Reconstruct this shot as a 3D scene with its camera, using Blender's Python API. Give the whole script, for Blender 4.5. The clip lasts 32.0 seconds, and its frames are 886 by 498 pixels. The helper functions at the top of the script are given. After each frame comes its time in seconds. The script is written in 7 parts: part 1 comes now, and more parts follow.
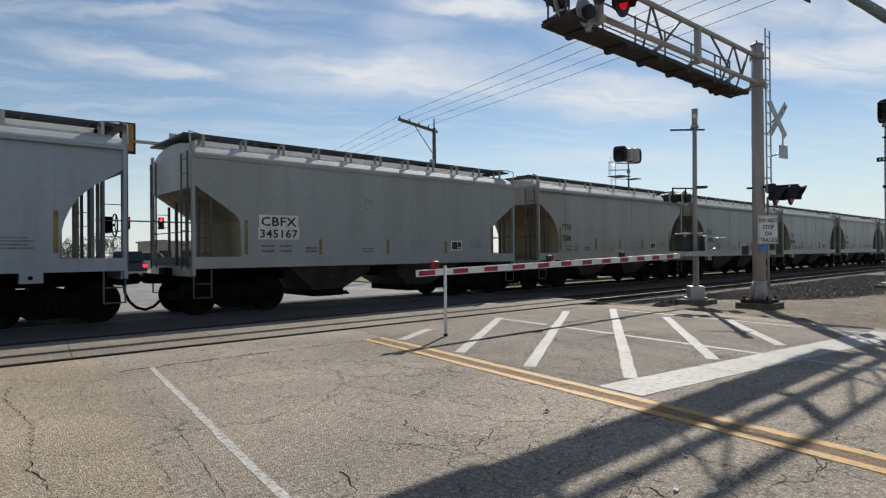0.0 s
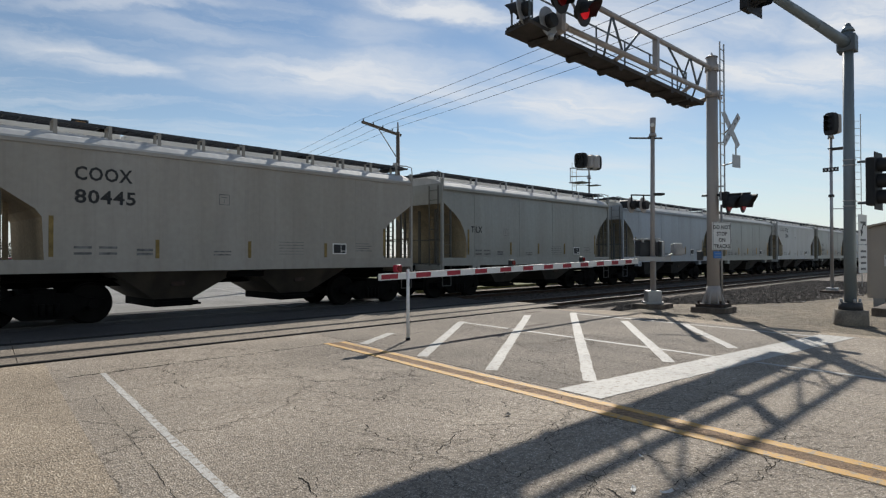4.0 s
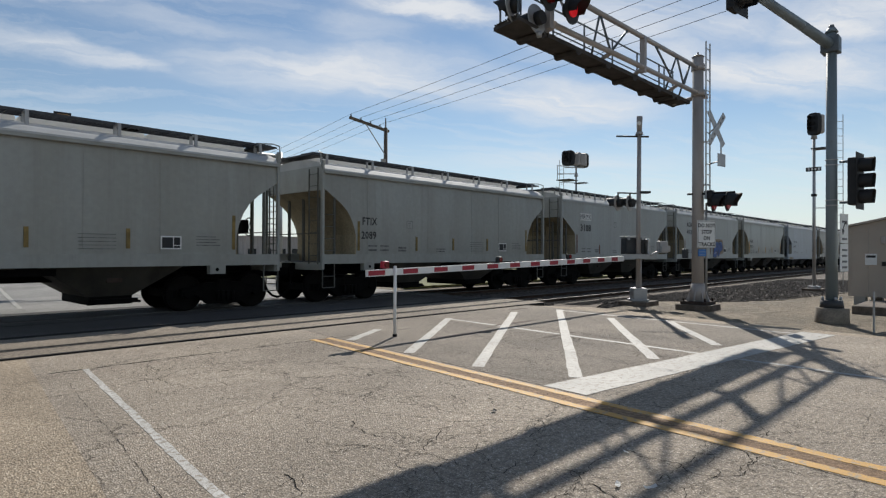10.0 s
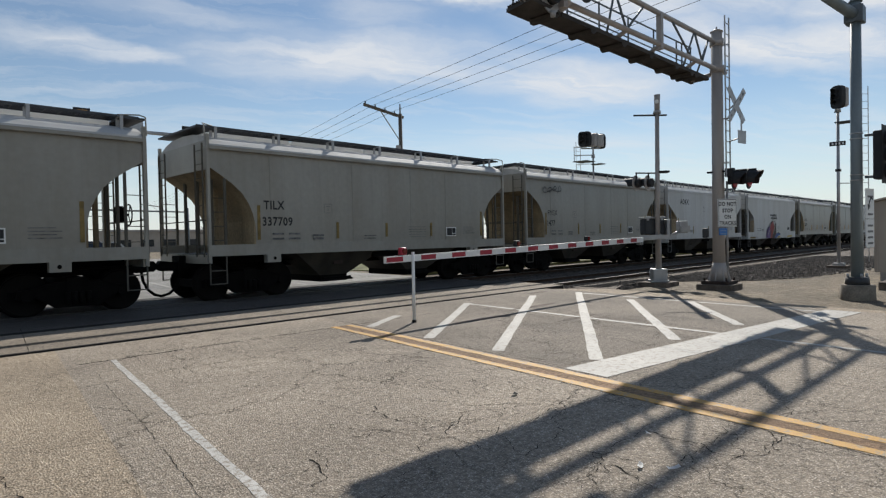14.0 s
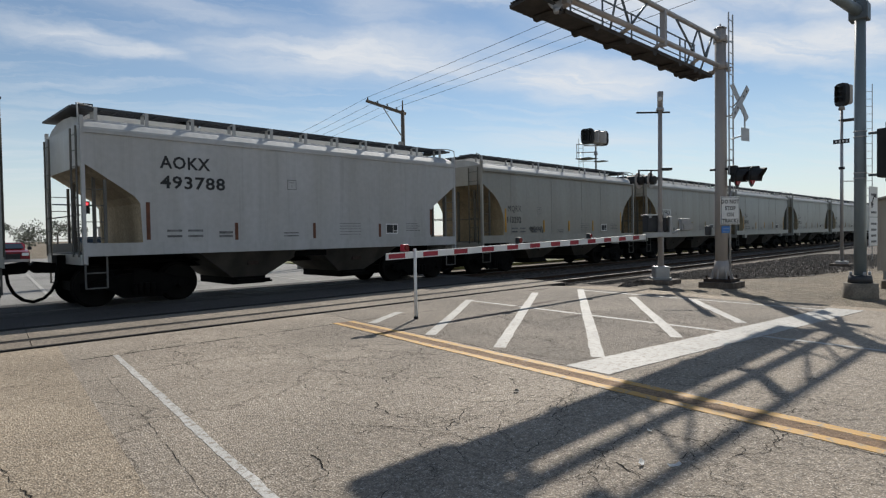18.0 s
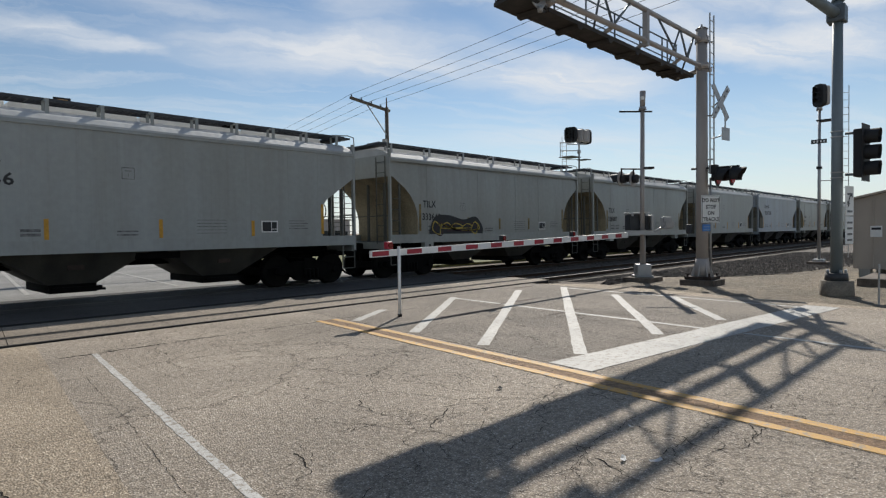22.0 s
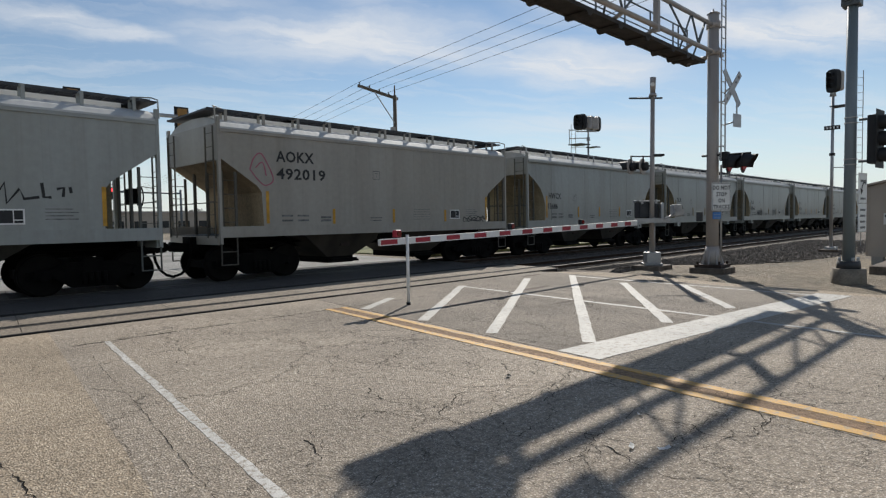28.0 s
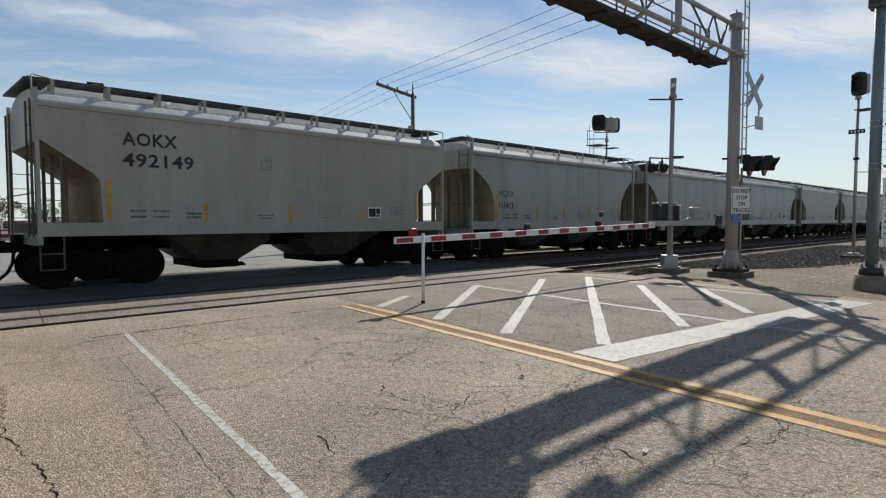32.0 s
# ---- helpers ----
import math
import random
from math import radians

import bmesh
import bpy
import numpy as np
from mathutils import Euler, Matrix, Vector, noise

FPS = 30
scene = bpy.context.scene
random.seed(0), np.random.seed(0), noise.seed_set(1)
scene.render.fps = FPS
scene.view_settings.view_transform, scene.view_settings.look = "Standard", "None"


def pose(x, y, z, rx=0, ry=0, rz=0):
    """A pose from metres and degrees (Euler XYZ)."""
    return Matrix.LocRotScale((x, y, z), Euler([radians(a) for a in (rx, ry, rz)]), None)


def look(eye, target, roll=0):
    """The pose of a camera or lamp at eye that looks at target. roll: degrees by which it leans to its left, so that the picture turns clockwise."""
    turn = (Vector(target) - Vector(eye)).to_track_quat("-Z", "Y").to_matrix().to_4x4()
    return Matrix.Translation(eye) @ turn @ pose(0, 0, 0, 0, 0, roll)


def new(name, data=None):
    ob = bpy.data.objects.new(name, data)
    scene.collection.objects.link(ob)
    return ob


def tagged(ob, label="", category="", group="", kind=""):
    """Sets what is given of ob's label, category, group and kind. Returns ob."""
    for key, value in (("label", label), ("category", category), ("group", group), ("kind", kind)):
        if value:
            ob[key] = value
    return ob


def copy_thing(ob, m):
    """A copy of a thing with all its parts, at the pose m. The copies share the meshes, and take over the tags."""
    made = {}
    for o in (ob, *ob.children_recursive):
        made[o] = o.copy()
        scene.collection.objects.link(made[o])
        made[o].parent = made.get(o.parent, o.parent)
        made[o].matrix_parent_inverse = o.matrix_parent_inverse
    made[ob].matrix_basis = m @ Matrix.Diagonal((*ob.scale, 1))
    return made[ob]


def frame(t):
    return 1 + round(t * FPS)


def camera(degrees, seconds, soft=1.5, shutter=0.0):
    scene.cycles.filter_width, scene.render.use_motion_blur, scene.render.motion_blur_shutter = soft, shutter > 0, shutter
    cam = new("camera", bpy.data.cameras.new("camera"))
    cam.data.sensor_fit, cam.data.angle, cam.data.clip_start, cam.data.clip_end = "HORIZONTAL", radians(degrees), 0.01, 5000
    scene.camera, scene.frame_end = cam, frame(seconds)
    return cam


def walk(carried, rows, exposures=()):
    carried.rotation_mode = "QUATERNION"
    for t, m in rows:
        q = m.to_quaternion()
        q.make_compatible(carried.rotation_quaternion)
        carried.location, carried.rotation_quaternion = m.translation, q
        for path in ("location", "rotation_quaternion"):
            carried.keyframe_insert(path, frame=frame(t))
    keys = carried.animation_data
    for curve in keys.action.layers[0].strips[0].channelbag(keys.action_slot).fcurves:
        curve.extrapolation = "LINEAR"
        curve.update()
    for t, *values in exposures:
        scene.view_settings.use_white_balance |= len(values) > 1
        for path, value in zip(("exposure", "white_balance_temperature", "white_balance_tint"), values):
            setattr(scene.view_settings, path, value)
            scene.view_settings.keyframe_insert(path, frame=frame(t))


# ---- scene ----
# ------------------------------------------------------------------ camera
cam = camera(73.22, 32.0, soft=1.25)
ROWS = [
    (0, 90.32, 0.52, -41.99), (0.5, 90.35, 0.56, -42.71), (1, 90.26, 0.38, -43.38),
    (1.5, 90.17, 0.22, -44.00), (2, 90.10, 0.10, -44.46), (2.5, 90.25, 0.11, -44.80),
    (3, 90.40, 0.07, -44.99), (3.5, 90.59, 0.08, -45.29), (5.5, 90.64, 0.26, -45.87),
    (6, 90.64, 0.11, -45.79), (6.5, 90.69, -0.05, -45.84), (7, 90.77, -0.27, -46.05),
    (7.5, 90.81, -0.37, -46.26), (8, 90.88, -0.40, -46.43), (8.5, 90.86, -0.35, -46.51),
    (9, 90.71, -0.34, -46.59), (9.5, 90.52, -0.31, -46.68), (10, 90.34, -0.17, -46.77),
    (10.5, 90.17, -0.02, -46.81), (11, 90.01, 0.31, -46.67), (11.5, 89.86, 0.64, -46.36),
    (12, 89.65, 0.93, -45.97), (12.5, 89.46, 1.14, -45.64), (13, 89.31, 1.21, -45.47),
    (13.5, 89.13, 1.21, -45.35), (14, 88.94, 1.16, -45.10), (14.5, 88.80, 1.07, -44.84),
    (16.5, 88.36, 0.25, -44.96), (17, 88.50, 0.47, -45.17), (17.5, 88.61, 0.75, -45.12),
    (18, 88.63, 0.96, -44.90), (18.5, 88.57, 1.11, -44.57), (19, 88.56, 1.13, -44.45),
    (19.5, 88.61, 1.11, -44.59), (20, 88.75, 1.08, -44.89), (20.5, 88.88, 0.94, -45.31),
    (21, 88.87, 0.87, -45.72), (21.5, 88.73, 0.83, -46.14), (22, 88.38, 0.83, -46.44),
    (22.5, 87.99, 0.80, -46.62), (23, 87.65, 0.70, -46.81), (23.5, 87.32, 0.52, -46.98),
    (24, 87.03, 0.42, -47.08), (24.5, 86.78, 0.38, -47.07), (25, 86.51, 0.34, -46.90),
    (25.5, 86.41, 0.41, -46.66), (27.5, 87.23, 1.06, -45.97), (28, 87.27, 0.95, -45.63),
    (28.5, 87.24, 0.78, -45.32), (29, 87.11, 0.59, -45.12), (29.5, 87.14, 0.47, -44.91),
    (30, 87.25, 0.44, -44.55), (30.5, 87.34, 0.42, -44.14), (31, 87.35, 0.33, -43.85),
    (31.5, 87.28, 0.18, -43.87), (32, 87.19, 0.04, -44.10),
]
EYE = (0.0, 0.0, 1.5)
walk(cam, [(t, pose(*EYE, rx, ry, rz)) for t, rx, ry, rz in ROWS], exposures=[(0, 0.0), (32.0, 0.0)])

# ------------------------------------------------------------------ light
SUN_TO = Vector((1.175, 0.705, 1.0)).normalized()      # towards the sun: 36 degrees high, beyond the tracks
sun = new("sun", bpy.data.lights.new("sun", "SUN"))
sun.data.energy, sun.data.angle, sun.data.color = 4.6, radians(0.5), (1.0, 0.95, 0.87)
sun.matrix_world = look(SUN_TO * 50, (0, 0, 0))


def make_world():
    world = bpy.data.worlds.new("sky")
    scene.world = world
    world.use_nodes = True
    nt = world.node_tree
    nt.nodes.clear()
    N, L = nt.nodes.new, nt.links.new
    out, bg = N("ShaderNodeOutputWorld"), N("ShaderNodeBackground")
    sky = N("ShaderNodeTexSky")
    sky.sky_type, sky.sun_disc = "NISHITA", False
    sky.sun_elevation, sky.sun_rotation = radians(36.1), radians(59.0)
    sky.air_density, sky.dust_density, sky.ozone_density = 1.0, 0.0, 0.7
    tc = N("ShaderNodeTexCoord")
    sep = N("ShaderNodeSeparateXYZ")
    L(tc.outputs["Generated"], sep.inputs[0])
    zz = N("ShaderNodeMath"); zz.operation = "ADD"; zz.inputs[1].default_value = 0.12
    L(sep.outputs["Z"], zz.inputs[0])
    mx = N("ShaderNodeMath"); mx.operation = "MAXIMUM"; mx.inputs[1].default_value = 0.03
    L(zz.outputs[0], mx.inputs[0])
    px = N("ShaderNodeMath"); px.operation = "DIVIDE"
    py = N("ShaderNodeMath"); py.operation = "DIVIDE"
    L(sep.outputs["X"], px.inputs[0]); L(mx.outputs[0], px.inputs[1])
    L(sep.outputs["Y"], py.inputs[0]); L(mx.outputs[0], py.inputs[1])
    comb = N("ShaderNodeCombineXYZ")
    L(px.outputs[0], comb.inputs[0]); L(py.outputs[0], comb.inputs[1])
    warp = N("ShaderNodeTexNoise")
    warp.inputs["Scale"].default_value, warp.inputs["Detail"].default_value, warp.inputs["Roughness"].default_value = 2.1, 7, 0.6
    L(comb.outputs[0], warp.inputs["Vector"])
    wv = N("ShaderNodeVectorMath"); wv.operation = "MULTIPLY_ADD"
    wv.inputs[1].default_value = (0.55, 0.40, 0)
    L(warp.outputs["Color"], wv.inputs[0])
    half = N("ShaderNodeVectorMath"); half.operation = "SUBTRACT"
    half.inputs[1].default_value = (0.275, 0.20, 0)
    L(comb.outputs[0], half.inputs[0]); L(half.outputs[0], wv.inputs[2])
    bent = wv.outputs[0]
    mp = N("ShaderNodeMapping")                       # fibres drawn out by the wind
    mp.vector_type = "TEXTURE"
    mp.inputs["Rotation"].default_value = (0, 0, radians(CLOUD_TURN))
    mp.inputs["Scale"].default_value = (0.62, 0.15, 1)
    L(bent, mp.inputs[0])
    n1 = N("ShaderNodeTexNoise")
    n1.inputs["Scale"].default_value, n1.inputs["Detail"].default_value = 1.0, 8
    n1.inputs["Roughness"].default_value, n1.inputs["Distortion"].default_value = 0.6, 0.5
    L(mp.outputs[0], n1.inputs["Vector"])
    fib = N("ShaderNodeMapRange")
    fib.inputs["From Min"].default_value, fib.inputs["From Max"].default_value = 0.30, 0.62
    fib.inputs["To Min"].default_value, fib.inputs["To Max"].default_value = 0.40, 1.0
    L(n1.outputs["Fac"], fib.inputs["Value"])
    last = None
    for cx, cy, turn, long, short, power in CIRRUS:   # long banks of high cloud
        m = N("ShaderNodeMapping")
        m.vector_type = "TEXTURE"
        m.inputs["Location"].default_value = (cx, cy, 0)
        m.inputs["Rotation"].default_value = (0, 0, radians(turn))
        m.inputs["Scale"].default_value = (long * 1.5, short * 1.7, 1)
        L(bent, m.inputs[0])
        ln = N("ShaderNodeVectorMath"); ln.operation = "LENGTH"
        L(m.outputs[0], ln.inputs[0])
        r = N("ShaderNodeMapRange")
        r.interpolation_type = "SMOOTHERSTEP"
        r.inputs["From Min"].default_value, r.inputs["From Max"].default_value = 0.0, 1.0
        r.inputs["To Min"].default_value, r.inputs["To Max"].default_value = power, 0.0
        L(ln.outputs["Value"], r.inputs["Value"])
        if last is None:
            last = r.outputs[0]
        else:
            x = N("ShaderNodeMath"); x.operation = "MAXIMUM"
            L(last, x.inputs[0]); L(r.outputs[0], x.inputs[1])
            last = x.outputs[0]
    bank = N("ShaderNodeMath"); bank.operation = "MULTIPLY"
    L(last, bank.inputs[0]); L(fib.outputs[0], bank.inputs[1])
    thin = N("ShaderNodeMapRange")                    # thin veils everywhere else
    thin.inputs["From Min"].default_value, thin.inputs["From Max"].default_value = 0.45, 0.8
    thin.inputs["To Min"].default_value, thin.inputs["To Max"].default_value = 0.0, 0.4
    L(n1.outputs["Fac"], thin.inputs["Value"])
    ramp = N("ShaderNodeMath"); ramp.operation = "MAXIMUM"
    L(bank.outputs[0], ramp.inputs[0]); L(thin.outputs[0], ramp.inputs[1])
    haze = N("ShaderNodeMapRange")                    # thin haze near the horizon
    haze.inputs["From Min"].default_value, haze.inputs["From Max"].default_value = 0.0, 0.21
    haze.inputs["To Min"].default_value, haze.inputs["To Max"].default_value = 0.74, 0.0
    L(sep.outputs["Z"], haze.inputs["Value"])
    air = N("ShaderNodeMixRGB")
    air.inputs[2].default_value = HAZE_COLOUR
    L(haze.outputs[0], air.inputs[0]); L(sky.outputs[0], air.inputs[1])
    mix = N("ShaderNodeMixRGB")
    mix.inputs[2].default_value = CLOUD_COLOUR
    L(ramp.outputs[0], mix.inputs[0]); L(air.outputs[0], mix.inputs[1])
    L(mix.outputs[0], bg.inputs[0])
    bg.inputs[1].default_value = SKY_STRENGTH
    L(bg.outputs[0], out.inputs[0])


CLOUD_TURN, CLOUD_COLOUR, SKY_STRENGTH = -28, (8.7, 8.95, 9.3, 1), 0.088
HAZE_COLOUR = (7.2, 8.1, 8.9, 1)
CIRRUS = [(0.64, 2.34, -5, 0.40, 0.10, 0.75), (0.83, 1.95, -21, 0.30, 0.08, 0.5), (1.49, 1.87, -36, 0.75, 0.27, 0.95), (2.23, 1.46, -29, 0.66, 0.24, 1.0),
          (1.32, 1.27, -30, 0.36, 0.10, 0.95), (2.43, 0.71, -39, 0.70, 0.20, 1.0), (1.92, 0.78, -71, 0.55, 0.22, 0.75), (3.10, 1.94, -51, 0.82, 0.22, 0.5),
          (0.63, 1.88, -45, 0.41, 0.05, 0.5), (1.21, 1.53, -64, 0.26, 0.18, 0.45), (1.76, 0.91, -38, 0.42, 0.24, 0.95), (2.20, 0.34, -79, 0.30, 0.24, 1.0), (2.54, 0.51, -41, 0.40, 0.22, 1.0), (-1.2, 1.6, -20, 1.2, 0.3, 0.7), (-0.8, -1.0, -30, 1.4, 0.3, 0.7), (1.0, -1.6, -40, 1.2, 0.3, 0.8)]
make_world()
# ------------------------------------------------------------------ materials
def mat(name, col, rough=0.6, metal=0.0, var=0.12, scale=3.0, bump=0.0, bscale=60.0, col2=None, tint=False, spec=0.5, streak=False):
    """A surface with two scales of variation, object-space coordinates in metres."""
    m = bpy.data.materials.new(name)
    m.use_nodes = True
    nt = m.node_tree
    b = nt.nodes["Principled BSDF"]
    b.inputs["Roughness"].default_value, b.inputs["Metallic"].default_value = rough, metal
    b.inputs["Specular IOR Level"].default_value = spec
    N, L = nt.nodes.new, nt.links.new
    tc = N("ShaderNodeTexCoord")
    big, fine = N("ShaderNodeTexNoise"), N("ShaderNodeTexNoise")
    big.inputs["Scale"].default_value, big.inputs["Detail"].default_value = scale, 5
    fine.inputs["Scale"].default_value, fine.inputs["Detail"].default_value = bscale, 3
    src = tc.outputs["Object"]
    if streak:
        mp = N("ShaderNodeMapping")
        mp.inputs["Scale"].default_value = (1.6, 1.6, 0.16)
        L(src, mp.inputs[0])
        src = mp.outputs[0]
    L(src, big.inputs["Vector"]); L(tc.outputs["Object"], fine.inputs["Vector"])
    base = None
    if tint:
        info = N("ShaderNodeObjectInfo")
        base = info.outputs["Color"]
    mix = N("ShaderNodeMixRGB")
    c2 = col2 or tuple(c * (1 - 2.2 * var) for c in col)
    mix.inputs[1].default_value, mix.inputs[2].default_value = (*col, 1), (*c2, 1)
    rr = N("ShaderNodeMapRange")
    rr.inputs["From Min"].default_value, rr.inputs["From Max"].default_value = 0.35, 0.68
    L(big.outputs["Fac"], rr.inputs["Value"])
    L(rr.outputs[0], mix.inputs[0])
    mul = N("ShaderNodeMixRGB"); mul.blend_type = "MULTIPLY"; mul.inputs[0].default_value = 1.0
    r2 = N("ShaderNodeMapRange")
    r2.inputs["To Min"].default_value, r2.inputs["To Max"].default_value = 1 - var, 1 + var
    r2.inputs["From Min"].default_value, r2.inputs["From Max"].default_value = 0.3, 0.7
    L(fine.outputs["Fac"], r2.inputs["Value"])
    L(mix.outputs[0], mul.inputs[1]); L(r2.outputs[0], mul.inputs[2])
    last = mul.outputs[0]
    if base is not None:
        t = N("ShaderNodeMixRGB"); t.blend_type = "MULTIPLY"; t.inputs[0].default_value = 1.0
        L(base, t.inputs[1]); L(last, t.inputs[2])
        last = t.outputs[0]
    L(last, b.inputs["Base Color"])
    if bump:
        bp = N("ShaderNodeBump")
        bp.inputs["Strength"].default_value, bp.inputs["Distance"].default_value = bump, 0.01
        L(fine.outputs["Fac"], bp.inputs["Height"])
        L(bp.outputs[0], b.inputs["Normal"])
    return m


def glow(name, col, power):
    m = bpy.data.materials.new(name)
    m.use_nodes = True
    b = m.node_tree.nodes["Principled BSDF"]
    b.inputs["Base Color"].default_value = (*col, 1)
    b.inputs["Emission Color"].default_value, b.inputs["Emission Strength"].default_value = (*col, 1), power
    return m


def asphalt(name, col, crack=0.6, pale=0.5, stone=(0.34, 0.33, 0.31), lump=0.0):
    """Worn pavement: stones in binder, cracks in two sizes, patches."""
    m = bpy.data.materials.new(name)
    m.use_nodes = True
    nt = m.node_tree
    b = nt.nodes["Principled BSDF"]
    b.inputs["Roughness"].default_value = 0.86
    b.inputs["Specular IOR Level"].default_value = 0.35
    N, L = nt.nodes.new, nt.links.new
    tc = N("ShaderNodeTexCoord")
    P = tc.outputs["Object"]
    warp = N("ShaderNodeTexNoise")
    warp.inputs["Scale"].default_value, warp.inputs["Detail"].default_value, warp.inputs["Roughness"].default_value = 1.7, 9, 0.68
    L(P, warp.inputs["Vector"])
    off = N("ShaderNodeMixRGB"); off.blend_type = "ADD"; off.inputs[0].default_value = 0.7
    L(P, off.inputs[1]); L(warp.outputs["Color"], off.inputs[2])
    cracks = []
    for s, w in ((0.5, 0.0035), (2.2, 0.004)):
        v = N("ShaderNodeTexVoronoi")
        v.feature = "DISTANCE_TO_EDGE"
        v.inputs["Scale"].default_value = s
        L(off.outputs[0], v.inputs["Vector"])
        r = N("ShaderNodeMapRange")
        r.inputs["From Min"].default_value, r.inputs["From Max"].default_value = 0.0, 1.35 * w * (s + 0.5)
        r.inputs["To Min"].default_value, r.inputs["To Max"].default_value = 1.0, 0.0
        L(v.outputs["Distance"], r.inputs["Value"])
        cracks.append(r.outputs[0])
    gate = N("ShaderNodeTexNoise")                       # the finer net of cracks comes and goes
    gate.inputs["Scale"].default_value = 0.35
    L(P, gate.inputs["Vector"])
    gr = N("ShaderNodeMapRange")
    gr.inputs["From Min"].default_value, gr.inputs["From Max"].default_value = 0.45, 0.60
    L(gate.outputs["Fac"], gr.inputs["Value"])
    gm = N("ShaderNodeMath"); gm.operation = "MULTIPLY"
    L(cracks[1], gm.inputs[0]); L(gr.outputs[0], gm.inputs[1])
    both = N("ShaderNodeMath"); both.operation = "MAXIMUM"
    L(cracks[0], both.inputs[0]); L(gm.outputs[0], both.inputs[1])
    stones = N("ShaderNodeTexVoronoi")
    stones.inputs["Scale"].default_value = 70
    L(P, stones.inputs["Vector"])
    sr = N("ShaderNodeMapRange")
    sr.inputs["From Min"].default_value, sr.inputs["From Max"].default_value = 0.0, 0.55
    sr.inputs["To Min"].default_value, sr.inputs["To Max"].default_value = pale, 0.0
    L(stones.outputs["Distance"], sr.inputs["Value"])
    salt = N("ShaderNodeSeparateColor")
    L(stones.outputs["Color"], salt.inputs[0])
    sm = N("ShaderNodeMapRange")
    sm.inputs["To Min"].default_value, sm.inputs["To Max"].default_value = 0.0, 2.0
    L(salt.outputs[0], sm.inputs["Value"])
    sx = N("ShaderNodeMath"); sx.operation = "MULTIPLY"
    L(sr.outputs[0], sx.inputs[0]); L(sm.outputs[0], sx.inputs[1])
    c1 = N("ShaderNodeMixRGB")
    c1.inputs[1].default_value, c1.inputs[2].default_value = (*col, 1), (*stone, 1)
    L(sx.outputs[0], c1.inputs[0])
    big = N("ShaderNodeTexNoise")
    big.inputs["Scale"].default_value, big.inputs["Detail"].default_value = 0.45, 7
    L(P, big.inputs["Vector"])
    br = N("ShaderNodeMapRange")
    br.inputs["From Min"].default_value, br.inputs["From Max"].default_value = 0.3, 0.7
    br.inputs["To Min"].default_value, br.inputs["To Max"].default_value = 0.76, 1.2
    L(big.outputs["Fac"], br.inputs["Value"])
    fine = N("ShaderNodeTexNoise")
    fine.inputs["Scale"].default_value, fine.inputs["Detail"].default_value, fine.inputs["Roughness"].default_value = 22, 7, 0.75
    L(P, fine.inputs["Vector"])
    fr = N("ShaderNodeMapRange")
    fr.inputs["From Min"].default_value, fr.inputs["From Max"].default_value = 0.3, 0.7
    fr.inputs["To Min"].default_value, fr.inputs["To Max"].default_value = 0.40, 1.6
    L(fine.outputs["Fac"], fr.inputs["Value"])
    m1 = N("ShaderNodeMath"); m1.operation = "MULTIPLY"
    L(br.outputs[0], m1.inputs[0]); L(fr.outputs[0], m1.inputs[1])
    c2 = N("ShaderNodeMixRGB"); c2.blend_type = "MULTIPLY"; c2.inputs[0].default_value = 1
    L(c1.outputs[0], c2.inputs[1]); L(m1.outputs[0], c2.inputs[2])
    c3 = N("ShaderNodeMixRGB")
    c3.inputs[2].default_value = (0.028, 0.026, 0.024, 1)
    cm = N("ShaderNodeMath"); cm.operation = "MULTIPLY"; cm.inputs[1].default_value = crack
    L(both.outputs[0], cm.inputs[0])
    L(cm.outputs[0], c3.inputs[0]); L(c2.outputs[0], c3.inputs[1])
    L(c3.outputs[0], b.inputs["Base Color"])
    hgt = N("ShaderNodeMath"); hgt.operation = "SUBTRACT"
    L(stones.outputs["Distance"], hgt.inputs[1]); hgt.inputs[0].default_value = 1.0
    h2 = N("ShaderNodeMath"); h2.operation = "SUBTRACT"
    L(hgt.outputs[0], h2.inputs[0]); L(cm.outputs[0], h2.inputs[1])
    bp = N("ShaderNodeBump")
    bp.inputs["Strength"].default_value, bp.inputs["Distance"].default_value = 0.9, 0.009
    L(h2.outputs[0], bp.inputs["Height"]); L(bp.outputs[0], b.inputs["Normal"])
    if lump:                                             # trodden, uneven earth
        clod = N("ShaderNodeTexNoise")
        clod.inputs["Scale"].default_value, clod.inputs["Detail"].default_value, clod.inputs["Roughness"].default_value = 5.0, 9, 0.72
        L(P, clod.inputs["Vector"])
        b2 = N("ShaderNodeBump")
        b2.inputs["Strength"].default_value, b2.inputs["Distance"].default_value = 1.0, lump
        L(clod.outputs["Fac"], b2.inputs["Height"]); L(bp.outputs[0], b2.inputs["Normal"])
        L(b2.outputs[0], b.inputs["Normal"])
        cr = N("ShaderNodeMapRange")
        cr.inputs["From Min"].default_value, cr.inputs["From Max"].default_value = 0.36, 0.64
        cr.inputs["To Min"].default_value, cr.inputs["To Max"].default_value = 0.62, 1.25
        L(clod.outputs["Fac"], cr.inputs["Value"])
        c4 = N("ShaderNodeMixRGB"); c4.blend_type = "MULTIPLY"; c4.inputs[0].default_value = 1
        L(c3.outputs[0], c4.inputs[1]); L(cr.outputs[0], c4.inputs[2])
        L(c4.outputs[0], b.inputs["Base Color"])
    return m


